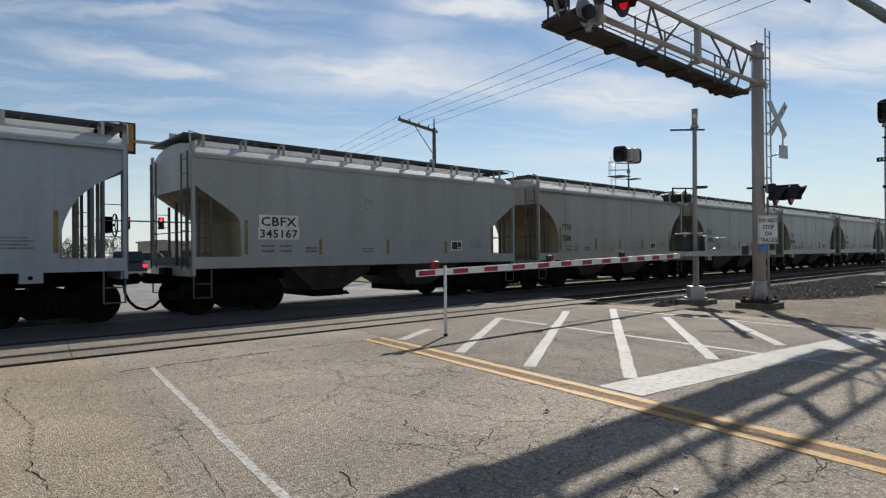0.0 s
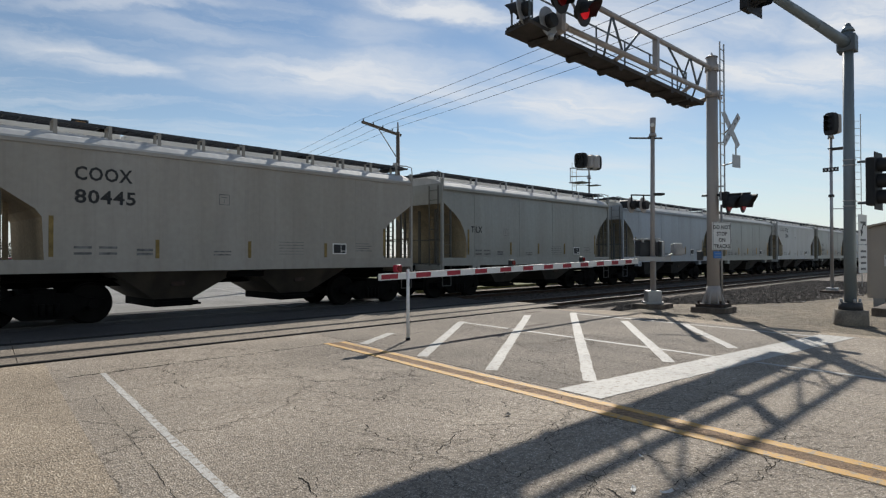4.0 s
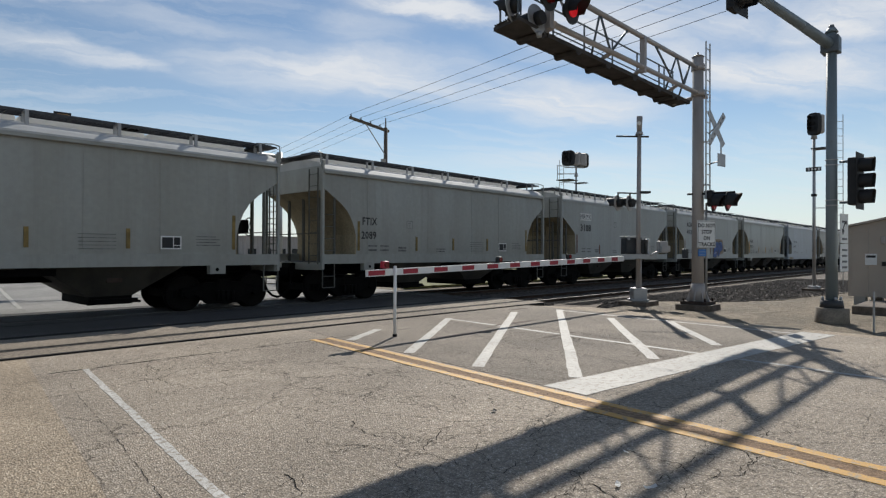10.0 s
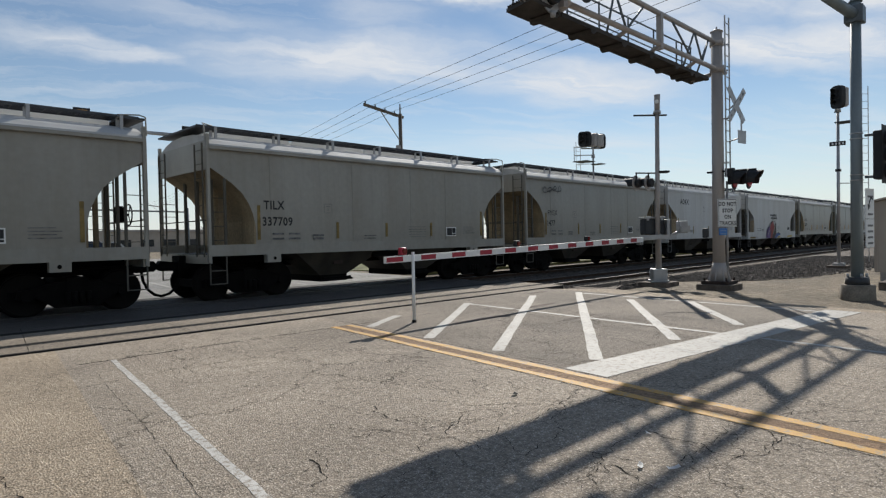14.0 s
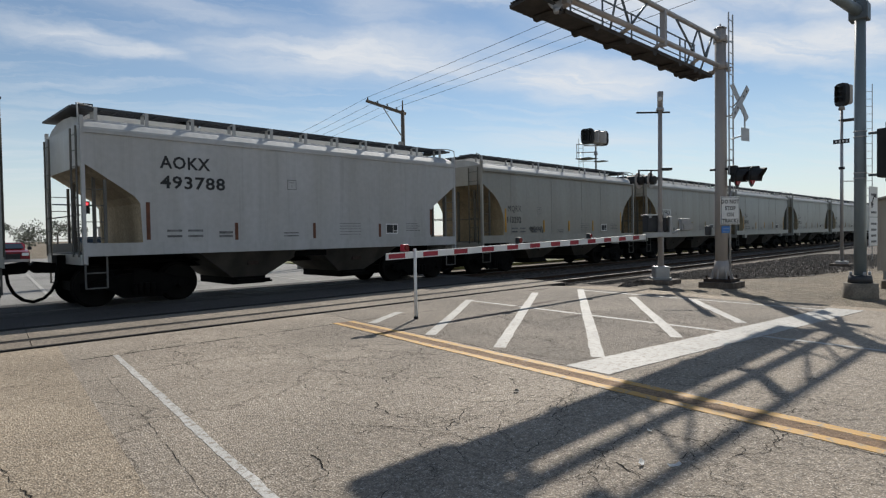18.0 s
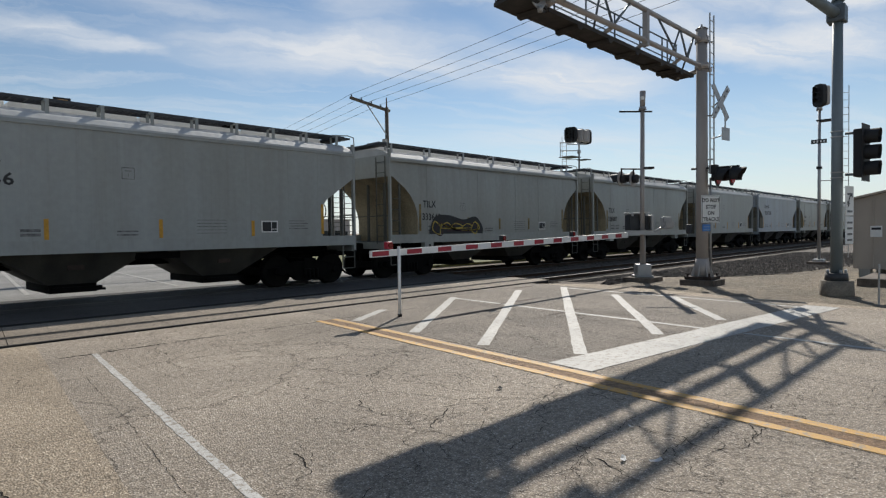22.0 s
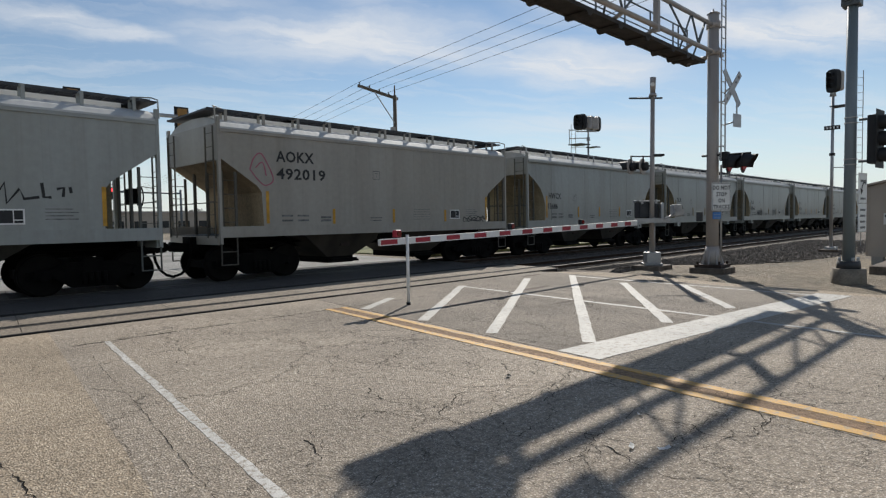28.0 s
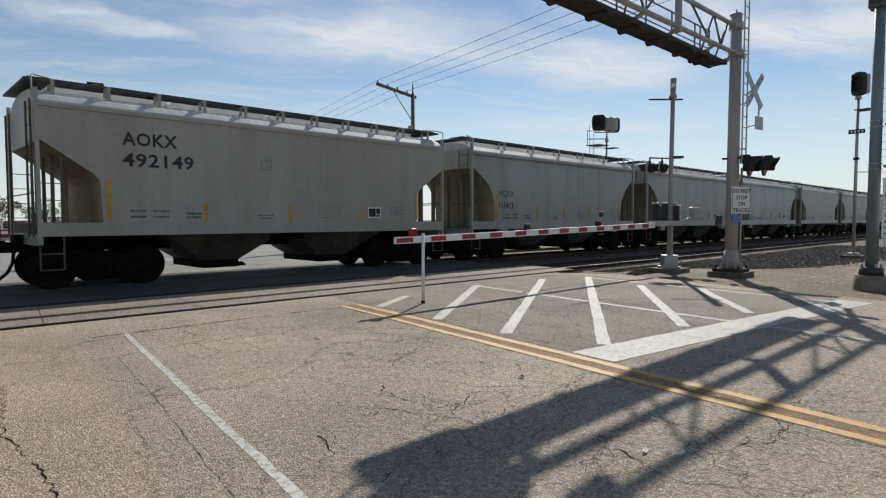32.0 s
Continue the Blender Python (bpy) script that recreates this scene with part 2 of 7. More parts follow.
def worn_paint(name, col, under, keep=0.62, grain=13):
    """Road paint, rubbed through to the pavement in specks and cracks."""
    m = mat(name, col, 0.7, var=0.1, scale=1.2, bump=0.3, bscale=90)
    nt = m.node_tree
    b = nt.nodes["Principled BSDF"]
    N, L = nt.nodes.new, nt.links.new
    src = b.inputs["Base Color"].links[0].from_socket
    tc = N("ShaderNodeTexCoord")
    n1 = N("ShaderNodeTexNoise")
    n1.inputs["Scale"].default_value, n1.inputs["Detail"].default_value, n1.inputs["Roughness"].default_value = grain, 9, 0.72
    L(tc.outputs["Object"], n1.inputs["Vector"])
    r = N("ShaderNodeMapRange")
    r.inputs["From Min"].default_value, r.inputs["From Max"].default_value = keep - 0.06, keep + 0.05
    L(n1.outputs["Fac"], r.inputs["Value"])
    mix = N("ShaderNodeMixRGB")
    mix.inputs[2].default_value = (*under, 1)
    L(r.outputs[0], mix.inputs[0]); L(src, mix.inputs[1])
    L(mix.outputs[0], b.inputs["Base Color"])
    return m


def car_paint(name):
    """Weathered railcar enamel in the car's own tone: broad fading, thin vertical run marks, faint rust specks."""
    m = mat(name, (1.0, 1.0, 1.0), 0.42, var=0.05, scale=0.6, bump=0.06, bscale=7, tint=True, col2=(0.84, 0.82, 0.78), streak=True)
    nt = m.node_tree
    b = nt.nodes["Principled BSDF"]
    N, L = nt.nodes.new, nt.links.new
    src = b.inputs["Base Color"].links[0].from_socket
    tc, info = N("ShaderNodeTexCoord"), N("ShaderNodeObjectInfo")
    shift = N("ShaderNodeVectorMath"); shift.operation = "MULTIPLY_ADD"
    shift.inputs[1].default_value = (1, 1, 1)
    rnd = N("ShaderNodeCombineXYZ")
    big = N("ShaderNodeMath"); big.operation = "MULTIPLY"; big.inputs[1].default_value = 90.0
    L(info.outputs["Random"], big.inputs[0]); L(big.outputs[0], rnd.inputs[0])
    L(tc.outputs["Object"], shift.inputs[0]); L(rnd.outputs[0], shift.inputs[2])
    last = src
    for scale, stretch, lo, hi, amount, col in ((1.0, (7.0, 1, 0.22), 0.52, 0.72, 0.20, (0.16, 0.145, 0.125)), (1.0, (0.9, 1, 0.35), 0.50, 0.75, 0.20, (0.14, 0.12, 0.10)), (1.0, (17, 1, 1.6), 0.68, 0.80, 0.35, (0.12, 0.075, 0.045))):
        mp = N("ShaderNodeMapping")
        mp.inputs["Scale"].default_value = stretch
        L(shift.outputs[0], mp.inputs[0])
        n = N("ShaderNodeTexNoise")
        n.inputs["Scale"].default_value, n.inputs["Detail"].default_value, n.inputs["Roughness"].default_value = scale, 6, 0.65
        L(mp.outputs[0], n.inputs["Vector"])
        r = N("ShaderNodeMapRange")
        r.inputs["From Min"].default_value, r.inputs["From Max"].default_value = lo, hi
        r.inputs["To Min"].default_value, r.inputs["To Max"].default_value = 0.0, amount
        L(n.outputs["Fac"], r.inputs["Value"])
        mix = N("ShaderNodeMixRGB")
        mix.inputs[2].default_value = (*col, 1)
        L(r.outputs[0], mix.inputs[0]); L(last, mix.inputs[1])
        last = mix.outputs[0]
    L(last, b.inputs["Base Color"])
    return m


ASPHALT = asphalt("old_asphalt", (0.275, 0.228, 0.174), crack=0.5, pale=0.7, stone=(0.68, 0.60, 0.51))
SHOULDER = asphalt("brown_asphalt", (0.310, 0.245, 0.172), crack=0.3, pale=0.72, stone=(0.70, 0.60, 0.47))
FAR_ASPHALT = asphalt("pale_asphalt", (0.26, 0.25, 0.23), crack=0.3)
DIRT = asphalt("gravelly_dirt", (0.185, 0.147, 0.098), crack=0.0, pale=0.65, stone=(0.36, 0.295, 0.21), lump=0.06)
CONCRETE = mat("concrete", (0.40, 0.38, 0.34), 0.85, var=0.14, scale=1.3, bump=0.35, bscale=45)
WHITE_LINE = worn_paint("white_road_paint", (0.43, 0.41, 0.37), (0.25, 0.22, 0.18), 0.57)
EDGE_LINE = worn_paint("chipped_white_paint", (0.56, 0.54, 0.50), (0.25, 0.21, 0.165), 0.54, 19)
YELLOW_LINE = worn_paint("yellow_road_paint", (0.60, 0.33, 0.07), (0.28, 0.24, 0.17), 0.57)
BALLAST = mat("ballast_stone", (0.115, 0.094, 0.075), 0.9, var=0.4, scale=9, bump=0.8, bscale=30)
RAIL = mat("rusty_rail", (0.07, 0.045, 0.032), 0.85, var=0.2, scale=3, spec=0.15)
RAIL_TOP = mat("worn_rail_head", (0.15, 0.135, 0.12), 0.6, metal=0.3, var=0.15, scale=2, spec=0.3)
TIE = mat("creosoted_wood", (0.07, 0.052, 0.04), 0.9, var=0.3, scale=4, bump=0.4, bscale=20)
RUBBER = mat("flangeway_rubber", (0.022, 0.020, 0.018), 0.85, var=0.2)
PAINT = car_paint("car_side_paint")
GRIME = mat("dusty_slope_sheet", (1.02, 0.82, 0.56), 0.85, var=0.22, scale=0.8, bump=0.2, bscale=20, tint=True, streak=True)
ROOF = mat("galvanised_roof", (0.50, 0.50, 0.485), 0.7, metal=0.0, var=0.08, scale=1.5, spec=0.3)
GRATE = mat("running_board_steel", (0.07, 0.073, 0.08), 0.6, metal=0.4, var=0.15, scale=5)
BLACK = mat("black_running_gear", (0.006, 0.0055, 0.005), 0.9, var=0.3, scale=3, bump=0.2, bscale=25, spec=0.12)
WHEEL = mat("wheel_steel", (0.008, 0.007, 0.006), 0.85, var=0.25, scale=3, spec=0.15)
# Dirty chute paint, the shade beneath the cars mixed into its tone
UNDER = mat("dirty_shaded_chute", (0.17, 0.147, 0.12), 0.75, var=0.25, scale=1.2, bump=0.1, tint=True, streak=True)
GALV = mat("galvanised_steel", (0.42, 0.42, 0.42), 0.5, metal=0.55, var=0.1, scale=2.0)
GREY = mat("grey_aluminium_paint", (0.42, 0.385, 0.36), 0.55, metal=0.2, var=0.1, scale=1.5, streak=True)
DARK = mat("blue_grey_pole_paint", (0.12, 0.145, 0.165), 0.5, metal=0.1, var=0.12, scale=2, streak=True)
POLE = mat("blue_grey_enamel", (0.20, 0.245, 0.27), 0.5, metal=0.1, var=0.12, scale=2, streak=True)
MATT = mat("matt_black_paint", (0.016, 0.016, 0.017), 0.65, var=0.15, scale=4)
SIGN_WHITE = mat("sign_white", (0.78, 0.78, 0.76), 0.4, var=0.04, scale=4)
BOARD_BACK = mat("bare_aluminium_board", (0.46, 0.47, 0.48), 0.5, metal=0.2, var=0.08, scale=4)
INK = mat("black_lettering", (0.018, 0.018, 0.02), 0.6, var=0.1, scale=6)
REFLECT = mat("yellow_reflective_tape", (0.60, 0.31, 0.025), 0.5, var=0.15, scale=6)
RED_TAPE = mat("red_reflective_tape", (0.36, 0.016, 0.035), 0.45, var=0.1, scale=6)
LENS_DARK = mat("dark_red_lens", (0.16, 0.008, 0.008), 0.15, var=0.05)
LENS_RED = glow("lit_red_lens", (0.7, 0.012, 0.02), 0.36)
SIGNAL_RED = glow("red_signal_lamp", (1.0, 0.04, 0.05), 3.0)
TAIL_LAMP = glow("lit_tail_lamp", (0.9, 0.02, 0.03), 2.2)
BLUE = mat("blue_plate", (0.05, 0.19, 0.50), 0.4, var=0.05)
SIGNAL_YELLOW = mat("orange_signal_housing", (0.34, 0.17, 0.035), 0.5, var=0.12, scale=5)
# Brown stain of the footings; on the cabin pad it stands for shade
FOOTING = mat("stained_shaded_concrete", (0.165, 0.13, 0.10), 0.9, var=0.25, scale=3, bump=0.4, bscale=30)
TAN_FOOTING = mat("tan_concrete", (0.28, 0.235, 0.18), 0.9, var=0.2, scale=3, bump=0.4, bscale=30)
RUST = mat("rusted_plate", (0.055, 0.035, 0.026), 0.85, var=0.3, scale=5, bump=0.2)
LENS_MID = glow("dim_red_lens", (0.30, 0.012, 0.02), 0.07)
SMOOTH_ASPHALT = asphalt("smooth_dark_asphalt", (0.205, 0.172, 0.135), crack=0.35, pale=0.45, stone=(0.48, 0.42, 0.355))
WORN_STRIP = asphalt("brown_stained_asphalt", (0.24, 0.15, 0.085), crack=0.3, pale=0.4, stone=(0.42, 0.31, 0.21))
MACHINE = mat("dark_grey_machine_paint", (0.045, 0.047, 0.05), 0.6, var=0.2, scale=4)
# Asphalt with the train's shade put into its colour
SHADE_ASPHALT = asphalt("train_shade_asphalt", (0.062, 0.057, 0.053), crack=0.3, pale=0.4, stone=(0.17, 0.16, 0.145))
BEIGE = mat("beige_painted_metal", (0.41, 0.355, 0.295), 0.55, var=0.06, scale=1.0)
WOOD = mat("weathered_pole_wood", (0.17, 0.135, 0.105), 0.9, var=0.2, scale=3, bump=0.4, bscale=18, streak=True)
PANEL = asphalt("crossing_panel_surface", (0.235, 0.195, 0.150), crack=0.3, pale=0.5, stone=(0.44, 0.38, 0.31))
TAR = mat("tar_crack", (0.022, 0.019, 0.016), 0.95, var=0.3, scale=6, spec=0.1)
DIRTY_TAPE = mat("dusty_yellow_tape", (0.26, 0.18, 0.055), 0.7, var=0.2, scale=6)
RUST_TAPE = mat("rusty_red_tape", (0.16, 0.06, 0.03), 0.7, var=0.2, scale=6)
WALKWAY = mat("rusty_grating", (0.05, 0.042, 0.036), 0.75, var=0.25, scale=4, bump=0.2)
SPRAY_BLACK = mat("black_spray_paint", (0.016, 0.016, 0.018), 0.6, var=0.2, scale=5)
SPRAY_GREY = mat("grey_spray_paint", (0.15, 0.15, 0.145), 0.7, var=0.3, scale=5)
SPRAY_FAINT = mat("faded_grey_spray_paint", (0.215, 0.22, 0.212), 0.7, var=0.3, scale=5)
SPRAY_BLUE = mat("blue_spray_paint", (0.035, 0.10, 0.34), 0.55, var=0.2, scale=3)
SPRAY_SKY = mat("pale_blue_spray_paint", (0.22, 0.34, 0.55), 0.6, var=0.1, scale=4)
SPRAY_ORANGE = mat("orange_spray_paint", (0.27, 0.165, 0.085), 0.7, var=0.25, scale=5, col2=(0.24, 0.22, 0.18))
SPRAY_MAROON = mat("maroon_spray_paint", (0.045, 0.012, 0.015), 0.6, var=0.2, scale=4)
SPRAY_CREAM = mat("cream_spray_paint", (0.46, 0.42, 0.33), 0.6, var=0.1, scale=4)
PATCH = mat("whitish_paint_patch", (0.66, 0.66, 0.63), 0.55, var=0.1, scale=3)
SPRAY_PINK = mat("pink_spray_paint", (0.42, 0.10, 0.17), 0.6, var=0.1, scale=4)
SPRAY_RED = mat("red_spray_paint", (0.30, 0.025, 0.02), 0.6, var=0.2, scale=3)
SPRAY_YELLOW = mat("yellow_spray_paint", (0.50, 0.36, 0.05), 0.6, var=0.1, scale=4)
SPRAY_VIOLET = mat("violet_spray_paint", (0.13, 0.06, 0.24), 0.6, var=0.2, scale=3)
GRASS = mat("dry_grass", (0.20, 0.20, 0.07), 0.95, var=0.35, scale=2.5, bump=0.6, bscale=30)
# Leaf green paled in its colour for the haze of distance
LEAF = mat("hazed_foliage", (0.115, 0.13, 0.095), 0.9, var=0.3, scale=1.0)
BARK = mat("bark", (0.10, 0.08, 0.06), 0.95, var=0.2, scale=4)


# ------------------------------------------------------------------ mesh helpers
def mesh_of(bm, name, material):
    me = bpy.data.meshes.new(name)
    bm.to_mesh(me)
    bm.free()
    for m in (material if isinstance(material, (list, tuple)) else [material]):
        me.materials.append(m)
    return me


def part(name, bm, material, parent, label="", smooth=False):
    me = bm if isinstance(bm, bpy.types.Mesh) else mesh_of(bm, name, material)
    if smooth:
        me.polygons.foreach_set("use_smooth", [True] * len(me.polygons))
        me.update()
    ob = new(name, me)
    ob.parent = parent
    if label:
        tagged(ob, label)
    return ob


def thing(name, m, label, category, group="", kind=""):
    ob = new(name)
    ob.empty_display_size = 0.2
    ob.matrix_world = m
    return tagged(ob, label, category, group, kind)


def solid(name, bm, material, label="", category="", group="", kind="", smooth=False):
    return tagged(part(name, bm, material, None, smooth=smooth), label, category, group, kind)


def box(bm, x0, x1, y0, y1, z0, z1, mi=0, bevel=0.0):
    v = [bm.verts.new((x, y, z)) for z in (z0, z1) for y in (y0, y1) for x in (x0, x1)]
    fs = [bm.faces.new([v[i] for i in q]) for q in ((0, 2, 3, 1), (4, 5, 7, 6), (0, 1, 5, 4), (2, 6, 7, 3), (0, 4, 6, 2), (1, 3, 7, 5))]
    for f in fs:
        f.material_index = mi
    if bevel:
        es = list({e for f in fs for e in f.edges})
        bmesh.ops.bevel(bm, geom=es, offset=bevel, segments=2, affect="EDGES", profile=0.5)
    return v


def one_box(x0, x1, y0, y1, z0, z1, bevel=0.0):
    bm = bmesh.new()
    box(bm, x0, x1, y0, y1, z0, z1, 0, bevel)
    return bm


def tube(bm, p, q, r, r2=None, seg=10, mi=0, caps=True):
    """A round bar from p to q."""
    p, q = Vector(p), Vector(q)
    r2 = r if r2 is None else r2
    d = (q - p).normalized()
    a = d.orthogonal().normalized()
    b = d.cross(a)
    ring = [[bm.verts.new(c + rr * (math.cos(u) * a + math.sin(u) * b)) for u in [2 * math.pi * k / seg for k in range(seg)]] for c, rr in ((p, r), (q, r2))]
    for k in range(seg):
        f = bm.faces.new((ring[0][k], ring[0][(k + 1) % seg], ring[1][(k + 1) % seg], ring[1][k]))
        f.smooth, f.material_index = seg > 6, mi
    if caps:
        bm.faces.new(ring[0][::-1]).material_index = mi
        bm.faces.new(ring[1]).material_index = mi


def one_tube(p, q, r, r2=None, seg=10):
    bm = bmesh.new()
    tube(bm, p, q, r, r2, seg)
    return bm


def prism(bm, pts, axis, a, b, mi=0):
    """A flat outline pts, pushed along an axis from a to b. The outline's pairs are the other two axes in order."""
    def at(u, v, w):
        return {"x": (w, u, v), "y": (u, w, v), "z": (u, v, w)}[axis]
    lo = [bm.verts.new(at(u, v, a)) for u, v in pts]
    hi = [bm.verts.new(at(u, v, b)) for u, v in pts]
    n = len(pts)
    caps = [bm.faces.new(lo), bm.faces.new(hi[::-1])]
    sides = [bm.faces.new((lo[k], lo[(k + 1) % n], hi[(k + 1) % n], hi[k])) for k in range(n)]
    for f in caps + sides:
        f.material_index = mi
    bmesh.ops.recalc_face_normals(bm, faces=caps + sides)
    return caps, sides


def one_prism(pts, axis, a, b):
    bm = bmesh.new()
    prism(bm, pts, axis, a, b)
    return bm


def ring_strip(bm, pts, width, z=0.0, mi=0, closed=False):
    """A painted stroke through (u, v) points in the x-z plane, facing -y, at y = z."""
    n = len(pts)
    left, right = [], []
    for k, p in enumerate(pts):
        a, b = Vector(pts[max(k - 1, 0)]), Vector(pts[min(k + 1, n - 1)])
        d = (b - a).normalized()
        nrm = Vector((-d.y, d.x)) * width / 2
        left.append(bm.verts.new((p[0] + nrm.x, z, p[1] + nrm.y)))
        right.append(bm.verts.new((p[0] - nrm.x, z, p[1] - nrm.y)))
    for k in range(n - 1):
        bm.faces.new((left[k], right[k], right[k + 1], left[k + 1])).material_index = mi


TEXTS = {}


def text_mesh(words, size, material, bold=0.0, wide=1.0):
    """Letters as a flat mesh in the x-z plane, facing -y, starting at the origin."""
    key = (words, size, material.name, bold, wide)
    if key not in TEXTS:
        cu = bpy.data.curves.new("letters", "FONT")
        cu.body, cu.size, cu.offset, cu.space_character = words, size, bold, 1.08
        cu.resolution_u = 2
        ob = bpy.data.objects.new("letters", cu)
        scene.collection.objects.link(ob)
        bpy.context.view_layer.update()
        me = bpy.data.meshes.new_from_object(ob.evaluated_get(bpy.context.evaluated_depsgraph_get()))
        bpy.data.objects.remove(ob)
        me.transform(Matrix.Rotation(radians(90), 4, "X") @ Matrix.Diagonal((wide, 1, 1, 1)))
        me.materials.clear()
        me.materials.append(material)
        TEXTS[key] = me
    return TEXTS[key]
# ------------------------------------------------------------------ ground, road, tracks
RD = Vector((0.1363, 0.9907, 0))            # along the road, away from the camera
RN = Vector((0.9907, -0.1363, 0))           # across it, to the right
NEAR_TRACK, FAR_TRACK = 11.47, 15.9         # centre lines, both along x
TRACK_X0, TRACK_X1 = -760.0, 900.0


def on_road(n, e, z=0.0):
    p = RN * n + RD * e
    return Vector((p.x, p.y, z))


def road_at_y(n, y):
    """The point of the road line n at a given y."""
    e = (y + 0.1363 * n) / 0.9907
    return on_road(n, e)


def slab(name, pts, z0, z1, material, label, kind="structure", category=""):
    return solid(name, one_prism([(p[0], p[1]) for p in pts], "z", z0, z1), material, label, category or name.split("_")[0], kind=kind)


def line_strip(name, a, b, w, z, material, label, parent=None, seg=1):
    a, b = Vector((a[0], a[1], 0)), Vector((b[0], b[1], 0))
    d = (b - a).normalized()
    s = Vector((-d.y, d.x, 0))
    rng = random.Random(int(1000 * (a.x + 3 * b.y)))
    n = max(2, int((b - a).length / 0.16))
    rows = []
    for k in range(n + 1):
        p = a.lerp(b, k / n) + s * (0.004 if w < 0.15 else 0.003) * math.sin(k * 0.31 + a.x)
        rows.append([q for q in (p - s * (w / 2 + rng.uniform(-0.009, 0.006)), p + s * (w / 2 + rng.uniform(-0.009, 0.006)))])
    bm = bmesh.new()
    top = [[bm.verts.new((q.x, q.y, z)) for q in r] for r in rows]
    low = [[bm.verts.new((q.x, q.y, z - 0.004)) for q in r] for r in rows]
    for k in range(n):
        bm.faces.new((top[k][0], top[k + 1][0], top[k + 1][1], top[k][1]))
        bm.faces.new((low[k][0], low[k + 1][0], top[k + 1][0], top[k][0]))
        bm.faces.new((top[k][1], top[k + 1][1], low[k + 1][1], low[k][1]))
    bmesh.ops.recalc_face_normals(bm, faces=bm.faces)
    return solid(name, bm, material, label, "road marking", kind="structure")


def build_ground():
    prof = [(-2500, -0.6), (2500, -0.6), (2500, -0.07), (19.4, -0.07), (18.8, -0.24), (8.9, -0.24), (8.2, -0.07), (-2500, -0.07)]
    solid("ground", one_prism(prof, "x", -2500, 2500), DIRT, "bare pale dirt and gravel beside the tracks", "ground", kind="structure")
    # near roadway, up to the near track
    left, right = 0.7, 12.62
    slab("road", [road_at_y(left, -40)[:2], road_at_y(right, -40)[:2], road_at_y(right, 9.94)[:2], road_at_y(left, 9.94)[:2]], -0.3, 0.0, ASPHALT, "cracked grey asphalt road up to the crossing", category="road")
    slab("shoulder", [road_at_y(-30, -40)[:2], road_at_y(left, -40)[:2], road_at_y(left, 9.95)[:2], road_at_y(-30, 9.95)[:2]], -0.3, -0.0005, SHOULDER, "brownish worn asphalt shoulder", category="road shoulder")
    # smoother lanes towards the crossing
    slab("resurfaced_lane", [on_road(5.12, 4.53)[:2], on_road(12.55, 4.53)[:2], road_at_y(12.6, 9.93)[:2], road_at_y(5.12, 9.93)[:2]], -0.1, 0.0022, SMOOTH_ASPHALT, "smoother darker asphalt of the keep-clear zone", category="road")
    # right verge of broken asphalt turning to dirt
    slab("road_edge", [road_at_y(right, -40)[:2], road_at_y(right + 0.9, -40)[:2], road_at_y(right + 0.5, 4)[:2], road_at_y(right + 1.1, 8.4)[:2], road_at_y(right, 9.95)[:2]], -0.3, -0.012, SHOULDER, "broken asphalt edge against the dirt", category="road edge")
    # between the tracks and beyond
    slab("road", [road_at_y(-4, 12.92)[:2], road_at_y(13.4, 12.92)[:2], road_at_y(13.4, 14.45)[:2], road_at_y(-4, 14.45)[:2]], -0.3, -0.004, SHADE_ASPHALT, "worn asphalt strip between the two tracks, train shade in its colour", category="road")
    slab("road", [road_at_y(-40, 17.4)[:2], road_at_y(13.4, 17.4)[:2], road_at_y(13.4, 36)[:2], road_at_y(-40, 36)[:2]], -0.3, -0.004, FAR_ASPHALT, "pale sunlit pavement beyond the tracks", category="road")
    slab("road", [road_at_y(-300, 36)[:2], road_at_y(300, 36)[:2], road_at_y(300, 62)[:2], road_at_y(-300, 62)[:2]], -0.3, -0.006, FAR_ASPHALT, "pale pavement of the cross street beyond the tracks", category="road")
    slab("grass_verge", [(18, 19.2), (400, 19.2), (400, 35.5), (18.5, 35.5)], -0.3, -0.02, GRASS, "dry green grass verge beyond the tracks", category="grass")
    # concrete crossing panels, one object each
    for y, lab in ((NEAR_TRACK, "near"), (FAR_TRACK, "far")):
        for y0, y1 in ((y - 1.46, y - 0.84), (y - 0.60, y + 0.60), (y + 0.84, y + 1.42)):
            for k in range(8):
                bm = one_prism([road_at_y(-4 + 2.2 * k + 0.005, y0)[:2], road_at_y(-4 + 2.2 * (k + 1) - 0.005, y0)[:2], road_at_y(-4 + 2.2 * (k + 1) - 0.005, y1)[:2], road_at_y(-4 + 2.2 * k + 0.005, y1)[:2]], "z", -0.2, 0.028 if lab == "near" else 0.002)
                # panels in the train's shadow take the shade-darkened asphalt colour
                solid("crossing_panel", bm, PANEL if lab == "near" and y0 < NEAR_TRACK + 0.7 else SHADE_ASPHALT, "worn brownish panel of the level crossing", "crossing panel", "crossing panels", "structure")
        if lab == "near":
            for y0, y1, zt in ((y - 1.515, y - 1.455, 0.026), (y - 0.87, y - 0.80, 0.034), (y - 0.70, y - 0.645, 0.030), (y + 0.645, y + 0.70, 0.030), (y + 0.80, y + 0.87, 0.034), (y + 1.43, y + 1.48, 0.024)):
                bm = one_prism([road_at_y(-4, y0)[:2], road_at_y(13.5, y0)[:2], road_at_y(13.5, y1)[:2], road_at_y(-4, y1)[:2]], "z", -0.2, zt)
                solid("rail_seal", bm, RUBBER, "dark rubber strip along the rail in the crossing", "rail seal", "rail seals", "structure")
